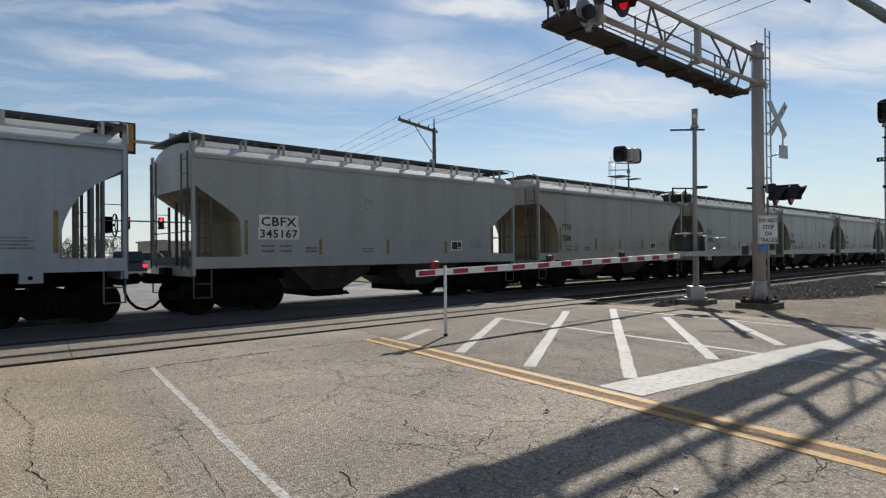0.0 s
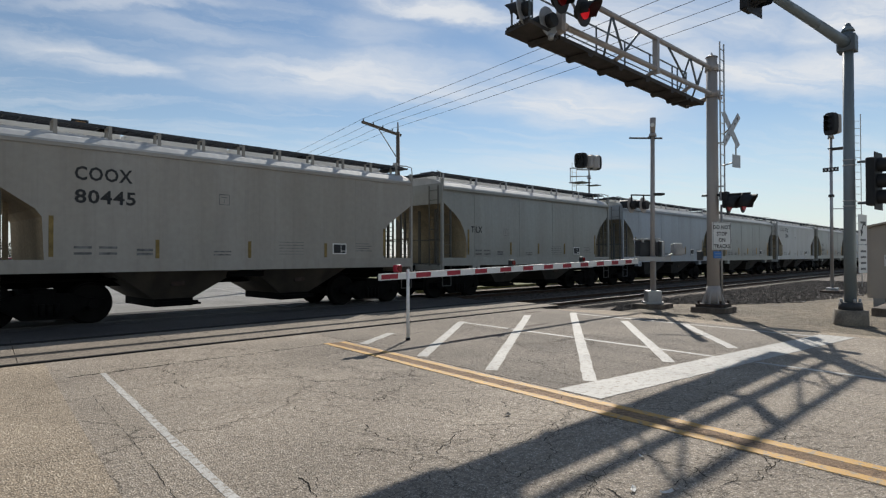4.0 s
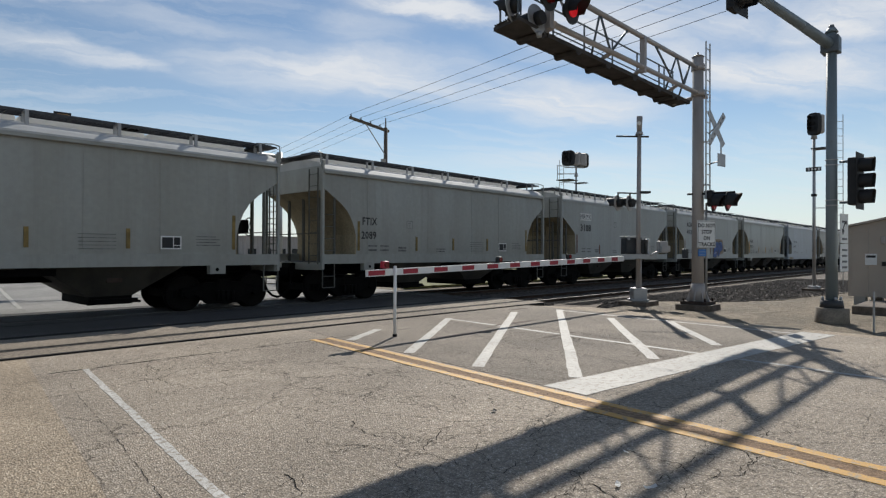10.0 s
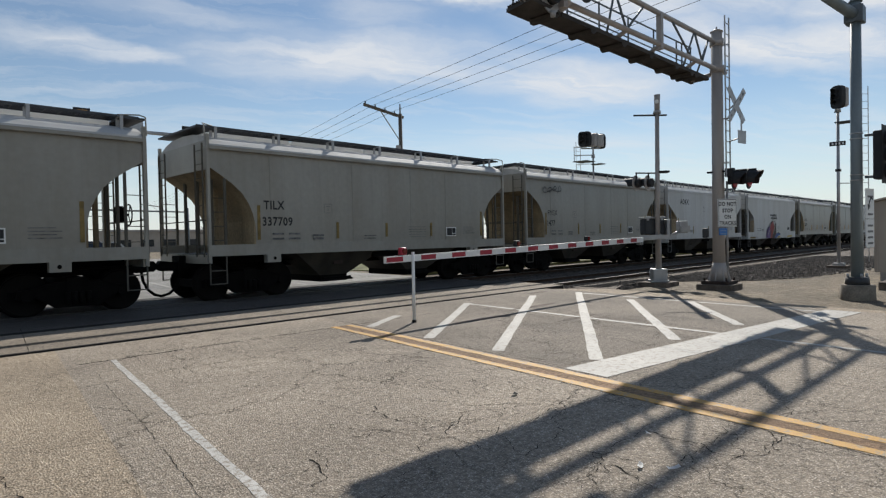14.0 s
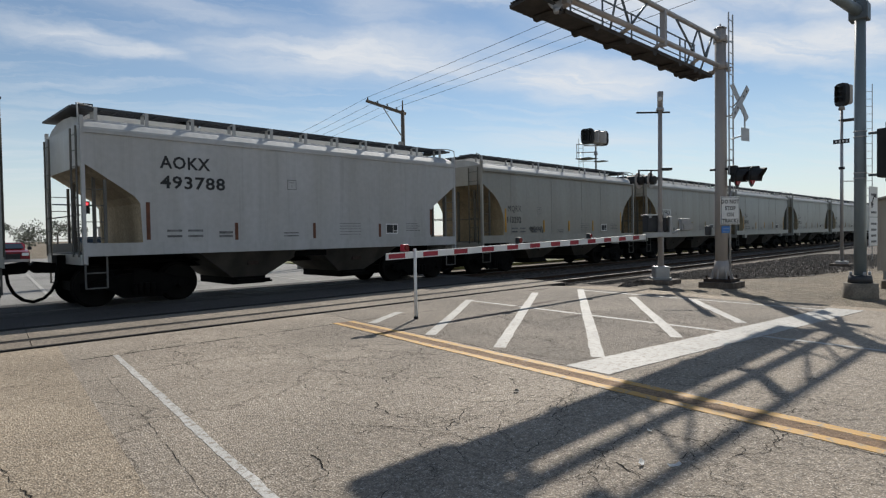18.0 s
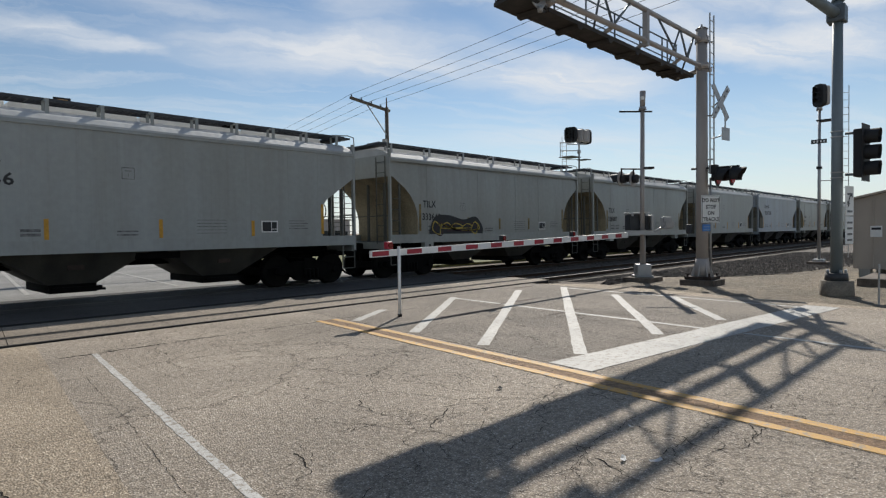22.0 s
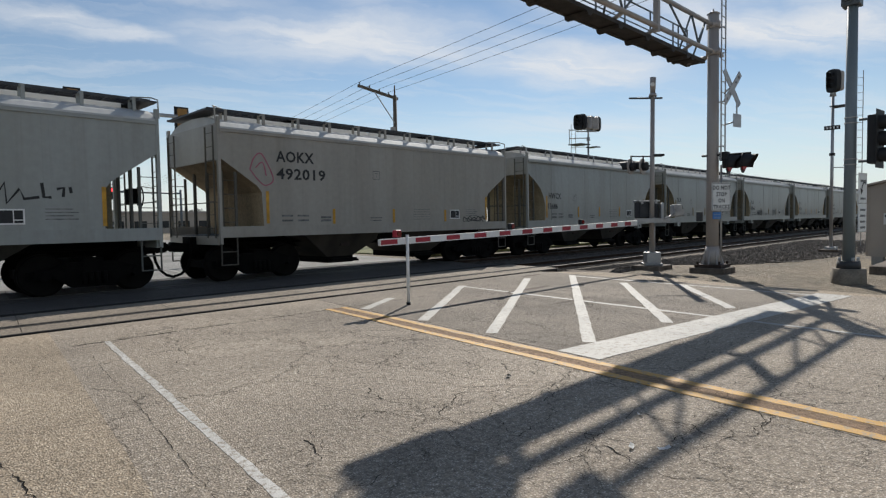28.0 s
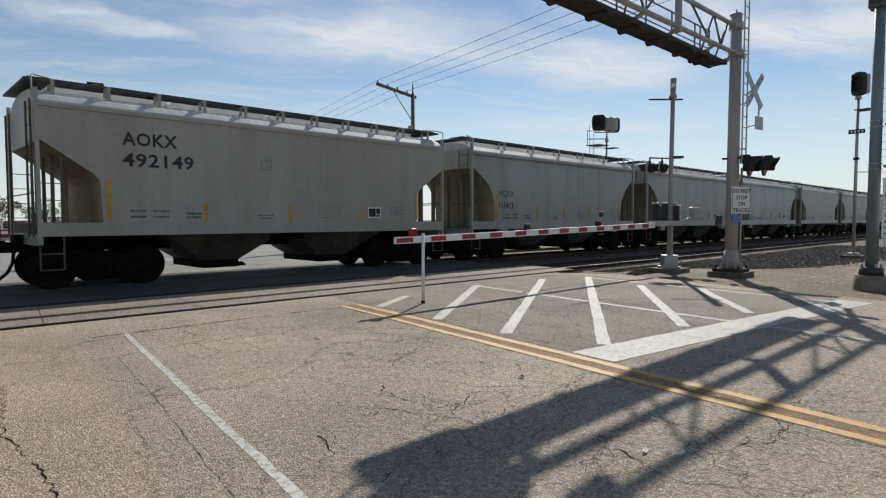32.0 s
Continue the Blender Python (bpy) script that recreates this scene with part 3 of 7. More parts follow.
        slab("flangeway", [road_at_y(-4, y - 1.5)[:2], road_at_y(13.4, y - 1.5)[:2], road_at_y(13.4, y + 1.45)[:2], road_at_y(-4, y + 1.45)[:2]], -0.3, -0.06, RUBBER, "dark rubber filler along the rails", category="crossing filler")


def build_stains():
    """Old tar patches on the panels and dark soil where the road meets the ballast."""
    rng = random.Random(9)
    bm = bmesh.new()
    for x, y, rx, ry in ((2.0, 10.32, 0.22, 0.30), (5.35, 10.35, 0.16, 0.28), (1.55, 11.0, 0.25, 0.2), (12.9, 9.4, 0.5, 0.12), (8.2, 7.2, 0.9, 0.10), (10.3, 7.6, 0.8, 0.09), (9.3, 5.9, 0.6, 0.07)):
        vs = [bm.verts.new((x + rx * math.cos(u) * rng.uniform(0.75, 1.2), y + ry * math.sin(u) * rng.uniform(0.75, 1.2), 0.0045)) for u in [k * 0.449 for k in range(14)]]
        bm.faces.new(vs)
    solid("tar_stains", bm, STAIN, "dark brown stains on the crossing", "stain", kind="structure")
    vs = [road_at_y(13.05 + 0.25 * rng.uniform(-1, 1), 8.1 + 0.2 * k) for k in range(9)]
    far = [Vector((17.6 + 1.5 * k, 9.3 + 0.12 * rng.uniform(-1, 1), 0)) for k in range(10)]
    bm = one_prism([(p.x, p.y) for p in vs] + [(33, 9.95)] + [(p.x, p.y) for p in far[::-1]], "z", -0.3, -0.05)
    solid("soil", bm, SOIL, "dark brown soil between the road and the ballast", "soil", kind="structure")


def build_tracks():
    bm = one_prism([(8.75, -0.3), (18.9, -0.3), (18.9, -0.185), (8.95, -0.185), (8.75, -0.2)], "x", road_at_y(13.45, 9).x + 0.8, TRACK_X1)
    solid("ballast_field", bm, BALLAST, "dark crushed stone beside and between the tracks", "ballast", kind="structure")
    rng = random.Random(14)
    rim = [(x, ballast_edge(x) + rng.gauss(0, 0.13)) for x in [15.4 + 0.35 * k for k in range(330)]]
    solid("ballast_spill", one_prism(rim + [(130.6, 9.95), (15.4, 9.95)], "z", -0.3, -0.056), SPILL, "dark stone spread between the track and the dirt", "ballast", kind="structure")
    for y in (NEAR_TRACK, FAR_TRACK):
        for x0, x1 in ((TRACK_X0, road_at_y(-4, y).x - 0.1), (road_at_y(13.6, y).x + 0.1, TRACK_X1)):
            bm = one_prism([(y - 2.3, -0.35), (y - 1.55, -0.12), (y + 1.55, -0.12), (y + 2.3, -0.35)], "x", x0, x1)
            solid("ballast_bed", bm, BALLAST, "grey crushed stone ballast under the track", "ballast", kind="structure")
        for s in (-0.7525, 0.7525):
            bm = bmesh.new()
            yy = y + s
            prism(bm, [(yy - 0.07, -0.17), (yy + 0.07, -0.17), (yy + 0.07, -0.15), (yy + 0.012, -0.12), (yy + 0.012, -0.05), (yy + 0.036, -0.035), (yy + 0.036, -0.006), (yy - 0.036, -0.006), (yy - 0.036, -0.035), (yy - 0.012, -0.05), (yy - 0.012, -0.12), (yy - 0.07, -0.15)], "x", TRACK_X0, TRACK_X1)
            prism(bm, [(yy - 0.033, -0.006), (yy + 0.033, -0.006), (yy + 0.028, 0.004), (yy - 0.028, 0.004)], "x", TRACK_X0, TRACK_X1, 1)
            solid("rail", bm, [RAIL, RAIL_TOP], "steel rail with a worn bright head", "rail", "rails", "structure")
        # sleepers to the right of the crossing
        me = mesh_of(one_box(-0.11, 0.11, -1.3, 1.3, -0.28, -0.105), "sleeper", TIE)
        for k in range(110):
            ob = new("sleeper", me)
            ob.location = (road_at_y(13.6, y).x + 0.5 + 0.53 * k, y, 0)
            tagged(ob, "dark creosoted wooden sleeper in the ballast", "sleeper", "sleepers", "structure")


BALLAST_EDGE = [(15.4, 9.3), (18.4, 8.95), (19.3, 7.9), (19.9, 6.7), (21.2, 6.0), (23.0, 5.3), (28.0, 4.7), (60.0, 4.2)]


def ballast_edge(x):
    """Where the loose stone gives way to dirt."""
    return float(np.interp(x, [p[0] for p in BALLAST_EDGE], [p[1] for p in BALLAST_EDGE]))


def scatter_stones():
    """Loose ballast, gravel and pebbles as one mesh each."""
    rng = random.Random(5)

    def field(name, count, spot, size, material, label, cat):
        vs, fs = [], []
        for _ in range(count):
            x, y, z = spot(rng)
            r = size * rng.uniform(0.5, 1.3)
            a = rng.uniform(0, 6.28)
            b0 = len(vs)
            for k in range(5):
                rr = r * rng.uniform(0.7, 1.2)
                vs.append((x + rr * math.cos(a + k * 1.257), y + rr * math.sin(a + k * 1.257), z + r * rng.uniform(-0.25, 0.15)))
            vs.append((x + r * rng.uniform(-0.3, 0.3), y + r * rng.uniform(-0.3, 0.3), z + r * rng.uniform(0.5, 0.9)))
            fs += [(b0 + k, b0 + (k + 1) % 5, b0 + 5) for k in range(5)]
        me = bpy.data.meshes.new(name)
        me.from_pydata(vs, [], fs)
        me.materials.append(material)
        tagged(new(name, me), label, cat, kind="stuff")

    def on_bed(r):
        x = 14.5 + 62 * r.random() ** 1.6
        y = r.uniform(8.3, 18.2) if r.random() < 0.6 else r.uniform(8.3, 10.6)
        while x < road_at_y(13.9, y).x:
            x += 1.5
        d = min(abs(y - NEAR_TRACK), abs(y - FAR_TRACK))
        return x, y, -0.115 if d < 1.55 else (-0.20 if 9.0 < y < 18.7 else -0.10)

    field("ballast", 34000, on_bed, 0.05, BALLAST, "loose grey crushed stone between and beside the rails", "ballast")

    def on_dirt(r):
        x = 13.5 + 18 * r.random() ** 1.4
        y = r.uniform(-1, 9.0)
        while x < road_at_y(13.2, y).x:
            x += 1.0
        return x, y, -0.072

    field("gravel", 1600, on_dirt, 0.013, DIRT, "small pale gravel on the bare dirt", "gravel")

    def on_verge(r):
        x = 15.6 + 26 * r.random() ** 1.2
        lo = ballast_edge(x)
        return x, lo + (9.4 - lo) * r.random() ** 0.9 + r.gauss(0, 0.12), -0.052

    field("ballast", 17000, on_verge, 0.042, BALLAST, "dark loose stones spilling onto the dirt", "ballast")

    def on_shoulder(r):
        p = road_at_y(r.uniform(-4, 0.6), r.uniform(1.0, 9.5))
        return p.x, p.y, -0.004

    field("pebbles", 1200, on_shoulder, 0.008, DIRT, "loose pebbles on the worn shoulder", "pebbles")


def build_markings():
    for n in (4.70, 5.00):
        line_strip("yellow_line", on_road(n, -30), on_road(n, 9.35), 0.115, 0.0042, YELLOW_LINE, "worn double yellow centre line on the asphalt")
    line_strip("worn_strip", on_road(4.85, -30), on_road(4.85, 9.35), 0.19, 0.003, WORN_STRIP, "brown stained strip between the yellow lines")
    line_strip("white_line", on_road(1.24, -30), on_road(1.24, 8.76), 0.075, 0.0022, EDGE_LINE, "thin worn white edge line on the asphalt")
    line_strip("white_line", on_road(8.585, -30), on_road(8.585, 3.94), 0.11, 0.0045, WHITE_LINE, "white lane line on the asphalt")
    line_strip("white_line", on_road(8.585, 4.53), on_road(8.585, 10.35), 0.11, 0.0045, WHITE_LINE, "white lane line on the asphalt")
    line_strip("white_line", on_road(12.15, 4.53), on_road(12.15, 10.2), 0.11, 0.0045, WHITE_LINE, "faded white edge line on the asphalt")
    line_strip("stop_bar", on_road(5.12, 4.23), on_road(12.5, 4.28), 0.58, 0.0056, WHITE_LINE, "broad worn white stop bar across the lanes")
    for a, b in (((6.32, 8.11), (7.59, 8.86)), ((6.13, 6.46), (10.02, 9.22)), ((6.02, 5.03), (12.22, 9.0)), ((6.32, 3.74), (13.58, 8.55)), ((8.2, 3.60), (12.67, 6.62)), ((10.13, 3.40), (12.9, 5.33))):
        line_strip("diagonal_stripe", a, b, 0.17, 0.0050, WHITE_LINE, "white diagonal stripe of the keep-clear zone")
    for n0, e0, e1 in ((4.9, 19, 34), (8.6, 19, 34), (1.2, 19, 34), (-2.4, 19, 34)):
        line_strip("white_line", on_road(n0, e0), on_road(n0, e1), 0.12, 0.006, WHITE_LINE, "white lane line beyond the tracks")


def build_cracks():
    """Open cracks and seams in the old asphalt, as thin dark strips lying in the surface."""
    rng = random.Random(21)
    vs, fs = [], []

    def strip(pts, w0, w1):
        base = len(vs)
        m = len(pts)
        for k, p in enumerate(pts):
            q = pts[min(k + 1, m - 1)] - pts[max(k - 1, 0)]
            q = Vector((-q.y, q.x, 0)).normalized()
            u = k / (m - 1)
            w = (w0 + (w1 - w0) * u) * rng.uniform(0.45, 1.5) / 2
            if rng.random() < 0.2:
                w *= 0.15
            vs.append((p.x + q.x * w, p.y + q.y * w, 0.0035))
            vs.append((p.x - q.x * w, p.y - q.y * w, 0.0035))
        fs.extend((base + 2 * k, base + 2 * k + 1, base + 2 * k + 3, base + 2 * k + 2) for k in range(m - 1))

    def wander(n, e, heading, length, w, depth=0):
        p, h, pts, step = Vector((n, e)), heading, [], 0.035
        turn = 0.0
        for k in range(int(length / step)):
            pts.append(on_road(p.x, p.y))
            turn = 0.6 * turn + rng.gauss(0, 0.5)
            h = heading + 0.9 * turn + 0.3 * math.sin(k * 0.06 + n)
            p = p + Vector((math.sin(h), math.cos(h))) * step
            if not (1.45 < p.x < 12.9 and 0.3 < p.y < 9.2):
                break
            if depth < 2 and rng.random() < 0.028:
                wander(p.x, p.y, h + rng.choice((-1, 1)) * rng.uniform(0.5, 1.3), length * rng.uniform(0.2, 0.5), w * 0.65, depth + 1)
        if len(pts) > 3:
            strip(pts, w, w * 0.35)

    strip([on_road(0.965 + 0.012 * math.sin(k * 0.11) + rng.gauss(0, 0.005), 1.0 + 0.06 * k) for k in range(118)], 0.003, 0.005)   # beside the edge line
    strip([on_road(0.40 - 0.0047 * k + 0.05 * math.sin(k * 0.13) + rng.gauss(0, 0.015), 1.0 + 0.05 * k) for k in range(150)], 0.009, 0.007)
    for n, e, h, ln in ((1.70, 3.80, 3.00, 0.9), (3.93, 2.66, 2.98, 1.3), (3.17, 2.43, 3.04, 1.4), (2.71, 4.68, 3.13, 1.5), (2.83, 3.82, 1.32, 0.4), (3.06, 6.03, 3.00, 1.6), (4.20, 7.10, 3.02, 0.8),
                        (4.04, 4.84, -2.88, 0.8), (4.23, 4.51, -3.12, 0.9), (5.59, 4.25, -1.71, 1.3), (3.17, 2.85, 2.77, 0.6), (6.41, 3.96, 2.86, 1.4), (6.41, 2.65, 2.85, 1.4), (2.50, 5.68, 3.12, 0.8), (4.67, 2.36, -2.90, 0.5), (4.60, 2.06, -1.96, 0.5)):
        wander(n, e, h, ln, 0.010)
    for k in range(60):
        wander(rng.uniform(1.5, 8.5), rng.uniform(1.6, 8.2), rng.choice((0.0, 0.15, -0.25, 1.35, 1.75)) + rng.gauss(0, 0.25), rng.uniform(1.2, 4.6), rng.uniform(0.004, 0.007))
    for k in range(260):
        wander(rng.uniform(1.4, 9.5), rng.uniform(1.6, 8.6), rng.uniform(0, 6.28), rng.uniform(0.25, 0.8), rng.uniform(0.003, 0.006), 1)
    pts = [road_at_y(0.85 + 0.1 * k, 8.53 + 0.02 * rng.uniform(-1, 1)) for k in range(62)]
    strip(pts, 0.035, 0.02)                                         # seam across the lane before the track
    pts = [on_road(4.62 + rng.gauss(0, 0.006), 0.6 + 0.12 * k) for k in range(70)]
    strip(pts, 0.008, 0.008)
    me = bpy.data.meshes.new("pavement_cracks")
    me.from_pydata([tuple(v) for v in vs], [], fs)
    me.materials.append(TAR)
    tagged(new("pavement_cracks", me), "dark open cracks running through the old asphalt", "cracks", kind="stuff")


STAIN = asphalt("tar_stain", (0.12, 0.09, 0.07), crack=0.0, pale=0.3)
SPILL = asphalt("stony_soil", (0.085, 0.068, 0.053), crack=0.0, pale=0.7, stone=(0.19, 0.16, 0.13))
SOIL = asphalt("dark_soil", (0.10, 0.072, 0.052), crack=0.0, pale=0.4, stone=(0.24, 0.19, 0.15))
build_ground()
build_stains()
build_cracks()
build_tracks()
scatter_stones()
build_markings()
# ------------------------------------------------------------------ the train
PITCH, HALF = 12.78, 5.71           # coupled length, half the distance between end posts
W = 1.58                            # half width of the sides
SIDE_A = [(-5.64, 3.37), (-5.40, 3.21), (-5.05, 2.97), (-4.80, 2.74), (-4.63, 2.48), (-4.52, 2.22), (-4.46, 1.95), (-4.44, 1.70), (-4.44, 1.42)]
SIDE_B = [(-5.64, 3.14), (-5.50, 3.05), (-4.66, 2.48), (-4.54, 2.32), (-4.50, 1.42)]
SIDE_C = [(-5.62, 3.12), (-5.35, 3.0), (-4.74, 2.64), (-4.50, 2.46), (-4.40, 2.28), (-4.38, 1.60), (-4.42, 1.46)]
SECTION = [(W, 3.86), (W - 0.015, 3.93), (1.42, 4.05), (1.12, 4.17), (0.70, 4.255), (0.0, 4.29)]


def bulge(z):
    """How far the round sides draw in above and below their middle."""
    return 0.055 * ((z - 2.35) / 1.3) ** 2


def hull(side):
    """The tank: sides cut back at both ends, slope sheets between them, closed below."""
    out = [(-5.64, 3.88)] + side + [(-x, z) for x, z in side[::-1]] + [(5.64, 3.88)]
    bm = bmesh.new()
    caps, walls = prism(bm, out, "y", -W, W)
    for f in walls:
        c = f.calc_center_median()
        if abs(c.x) > 4.3 and 1.5 < c.z < 3.6:
            f.material_index = 1
        f.smooth = abs(c.x) > 4.3 and len(side) > 7 and c.z < 3.5
    if len(side) > 7:
        for k in range(11):
            bmesh.ops.bisect_plane(bm, geom=bm.verts[:] + bm.edges[:] + bm.faces[:], plane_co=(0, 0, 1.65 + 0.2 * k), plane_no=(0, 0, 1))
        for v in bm.verts:
            v.co.y = math.copysign(W - bulge(v.co.z), v.co.y)
        bm.normal_update()
        for f in bm.faces:
            f.smooth = f.smooth or abs(f.normal.y) > 0.8
        for e in bm.edges:
            e.smooth = len(e.link_faces) == 2 and e.calc_face_angle(0) < 0.5
    return bm


def roof_shell(kind):
    bm = bmesh.new()
    prof = [(-y, z) for y, z in SECTION[:-1]] + SECTION[::-1]
    rows = []
    n = 96
    for k in range(n + 1):
        x = -5.64 + 11.28 * k / n
        lift = (0.006 if kind == "B" else 0.0015) if k % 2 else 0.0
        rows.append([bm.verts.new((x, y, z + lift * (1 if 0.3 < abs(y) < 1.5 else 0.3))) for y, z in prof])
    for k in range(n):
        for j in range(len(prof) - 1):
            bm.faces.new((rows[k][j], rows[k + 1][j], rows[k + 1][j + 1], rows[k][j + 1]))
    bm.faces.new(rows[0])
    bm.faces.new(rows[-1][::-1])
    bmesh.ops.recalc_face_normals(bm, faces=bm.faces)
    return bm


def wheel_mesh():
    bm = bmesh.new()
    prof = [(0.0, 0.10), (0.42, 0.10), (0.455, 0.07), (0.458, -0.045), (0.486, -0.055), (0.486, -0.08), (0.40, -0.085)]
    seg = 28
    rows = [[bm.verts.new((r * math.cos(a), -y, r * math.sin(a))) for r, y in prof[1:]] for a in [2 * math.pi * k / seg for k in range(seg)]]
    for k in range(seg):
        a, b = rows[k], rows[(k + 1) % seg]
        for j in range(len(a) - 1):
            bm.faces.new((a[j], b[j], b[j + 1], a[j + 1]))
    bm.faces.new([r[0] for r in rows])
    bm.faces.new([r[-1] for r in rows[::-1]])
    tube(bm, (0, -0.19, 0), (0, 0.0, 0), 0.12, 0.14, 12)
    bmesh.ops.recalc_face_normals(bm, faces=bm.faces)
    return bm


def side_frame():
    """The cast frame of a truck, with its spring nest."""
    bm = bmesh.new()
    prism(bm, [(-1.12, 0.40), (-1.10, 0.56), (-0.75, 0.62), (-0.45, 0.72), (0.45, 0.72), (0.75, 0.62), (1.10, 0.56), (1.12, 0.40), (0.78, 0.42), (0.42, 0.17), (-0.42, 0.17), (-0.78, 0.42)], "y", -0.09, 0.09)
    for x in (-0.92, 0.92):
        tube(bm, (x, -0.13, 0.46), (x, 0.1, 0.46), 0.13, 0.13, 12)
    for x in (-0.2, -0.07, 0.07, 0.2):
        tube(bm, (x, -0.13, 0.24), (x, -0.13, 0.5), 0.055, 0.055, 8)
    return bm


def fibreglass(name, col):
    """Thin pale fibreglass that lets some light through."""
    m = mat(name, col, 0.6, var=0.08, scale=1.5)
    nt = m.node_tree
    b, out = nt.nodes["Principled BSDF"], nt.nodes["Material Output"]
    tr, mix = nt.nodes.new("ShaderNodeBsdfTranslucent"), nt.nodes.new("ShaderNodeMixShader")
    tr.inputs[0].default_value = (*col, 1)
    mix.inputs[0].default_value = 0.6
    nt.links.new(b.outputs[0], mix.inputs[1]); nt.links.new(tr.outputs[0], mix.inputs[2])
    nt.links.new(mix.outputs[0], out.inputs[0])
    return m


FIBRE = fibreglass("pale_fibreglass_hatch", (0.80, 0.80, 0.78))
# Car tone darkened for the ladders and end struts
STRUT = mat("dark_end_strut", (0.36, 0.345, 0.315), 0.8, var=0.2, scale=2, tint=True, streak=True)


def build_car(kind):
    car = thing("hopper_car", pose(0, 0, 0), "pale grey covered hopper railcar rolling on the far track", "railcar", "hopper cars of the train")
    side = {"A": SIDE_A, "B": SIDE_B, "C": SIDE_C}[kind]
    part("tank", hull(side), [PAINT, GRIME if kind != "C" else PAINT], car)
    if kind == "C":
        # recessed sheet reuses the chute tone, shade included
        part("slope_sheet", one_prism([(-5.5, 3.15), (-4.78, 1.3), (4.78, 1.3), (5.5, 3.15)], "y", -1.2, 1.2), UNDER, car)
    # weld seams between the side sheets
    for x in (-4.02, -1.35, 0.95, 2.55) if kind == "A" else (-3.3, 0.9, 3.4):
        part("weld_seam", one_box(x - 0.005, x + 0.005, -W - 0.003, -W + 0.004, 1.46, 3.78), PAINT, car)
    roof = part("roof", roof_shell(kind), ROOF, car, "pale galvanised roof with fine corrugations")
    for s in (-1, 1):
        part("eave_rail", one_box(-5.64, 5.64, s * 1.592 - 0.02, s * 1.592 + 0.02, 3.80, 3.88), PAINT, car)
    # end panels under the roof line, framed
    for s in (-1, 1):
        part("end_panel", one_box(s * 5.655 - 0.02, s * 5.655 + 0.02, -W + 0.01, W - 0.01, 3.31 if kind == "A" else 3.10, 4.02), PAINT, car)
    for s in (-1, 1):
        bm = one_box(-5.66, 5.66, s * 1.52 - 0.07, s * 1.52 + 0.07, 1.16 if kind != "C" else 0.98, 1.44 if kind != "C" else 1.47)
        part("side_sill", bm, PAINT, car)
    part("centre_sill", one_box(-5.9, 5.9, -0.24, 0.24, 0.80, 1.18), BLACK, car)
    for s in (-1, 1):
        part("end_platform", one_box(min(s * 4.4, s * 5.66), max(s * 4.4, s * 5.66), -1.44, 1.44, 1.17, 1.22), GRATE, car)
        part("end_sill", one_box(s * 5.66 - 0.07, s * 5.66 + 0.07, -1.5, 1.5, 0.98, 1.2), PAINT, car)
        bm = bmesh.new()
        prism(bm, [(s * 5.85, 0.78), (s * 6.30, 0.80), (s * 6.42, 0.92), (s * 6.30, 1.06), (s * 5.85, 1.00)], "y", -0.12, 0.12)
        part("coupler", bm, BLACK, car)
        # air hose, drooping to the next car
        bm = bmesh.new()
        pts = [(s * 5.92, -0.32, 0.90), (s * 5.95, -0.36, 0.60), (s * 6.05, -0.36, 0.38), (s * 6.2, -0.36, 0.24), (s * 6.39, -0.34, 0.18)]
        for a, b in zip(pts, pts[1:]):
            tube(bm, a, b, 0.035, 0.035, 7)
        part("air_hose", bm, BLACK, car)
        # slope sheet stiffeners and the pocket behind them
        part("slope_support", one_box(s * 4.95 - 0.05, s * 4.95 + 0.05, -0.4, -0.3, 1.2, 2.95), GRIME, car)
        part("bulkhead", one_box(min(s * 4.40, s * 4.48), max(s * 4.40, s * 4.48), -W + 0.03, W - 0.03, 1.2, 2.3), GRIME, car)
        for t in (-1, 1):
            # corner post and ladders
            part("end_post", one_box(s * 5.66 - 0.035, s * 5.66 + 0.035, t * 1.54 - 0.05, t * 1.54 + 0.05, 1.0, 4.16), PAINT, car)
            bm = bmesh.new()
            top = 2.82 if kind == "B" else 3.1
            box(bm, s * 5.24 - 0.028, s * 5.24 + 0.028, t * 1.53 - 0.03, t * 1.53 + 0.03, 1.2, top)
            for z in (1.55, 1.9, 2.25, 2.6):
                tube(bm, (s * 5.66, t * 1.55, z), (s * 5.24, t * 1.55, z), 0.010, 0.010, 5)
            part("side_ladder", bm, STRUT, car)
            bm = bmesh.new()
            for x in (5.66, 5.24):
                tube(bm, (s * x, t * 1.55, 1.2), (s * x, t * 1.55, 0.46), 0.02, 0.02, 6)
            for z in (0.47, 0.80):
                tube(bm, (s * 5.66, t * 1.55, z), (s * 5.24, t * 1.55, z), 0.016, 0.016, 6)
            part("step_ladder", bm, STRUT, car)
            # ladder on the end face
            bm = bmesh.new()
            for y in (1.42, 0.98):
                tube(bm, (s * 5.74, t * y, 1.15), (s * 5.74, t * y, 3.95), 0.022, 0.022, 6)
            for k in range(8):
                tube(bm, (s * 5.74, t * 1.42, 1.4 + 0.34 * k), (s * 5.74, t * 0.98, 1.4 + 0.34 * k), 0.009, 0.009, 5)
            part("end_ladder", bm, STRUT, car)
        bm = bmesh.new()
        pts = [(s * 5.3, -1.02, 4.47), (s * 5.66, -1.30, 4.46), (s * 5.72, -1.52, 4.38), (s * 5.72, -1.56, 3.95)]
        for a, b in zip(pts, pts[1:]):
            tube(bm, a, b, 0.017, 0.017, 6)
        part("roof_grab", bm, PAINT, car)
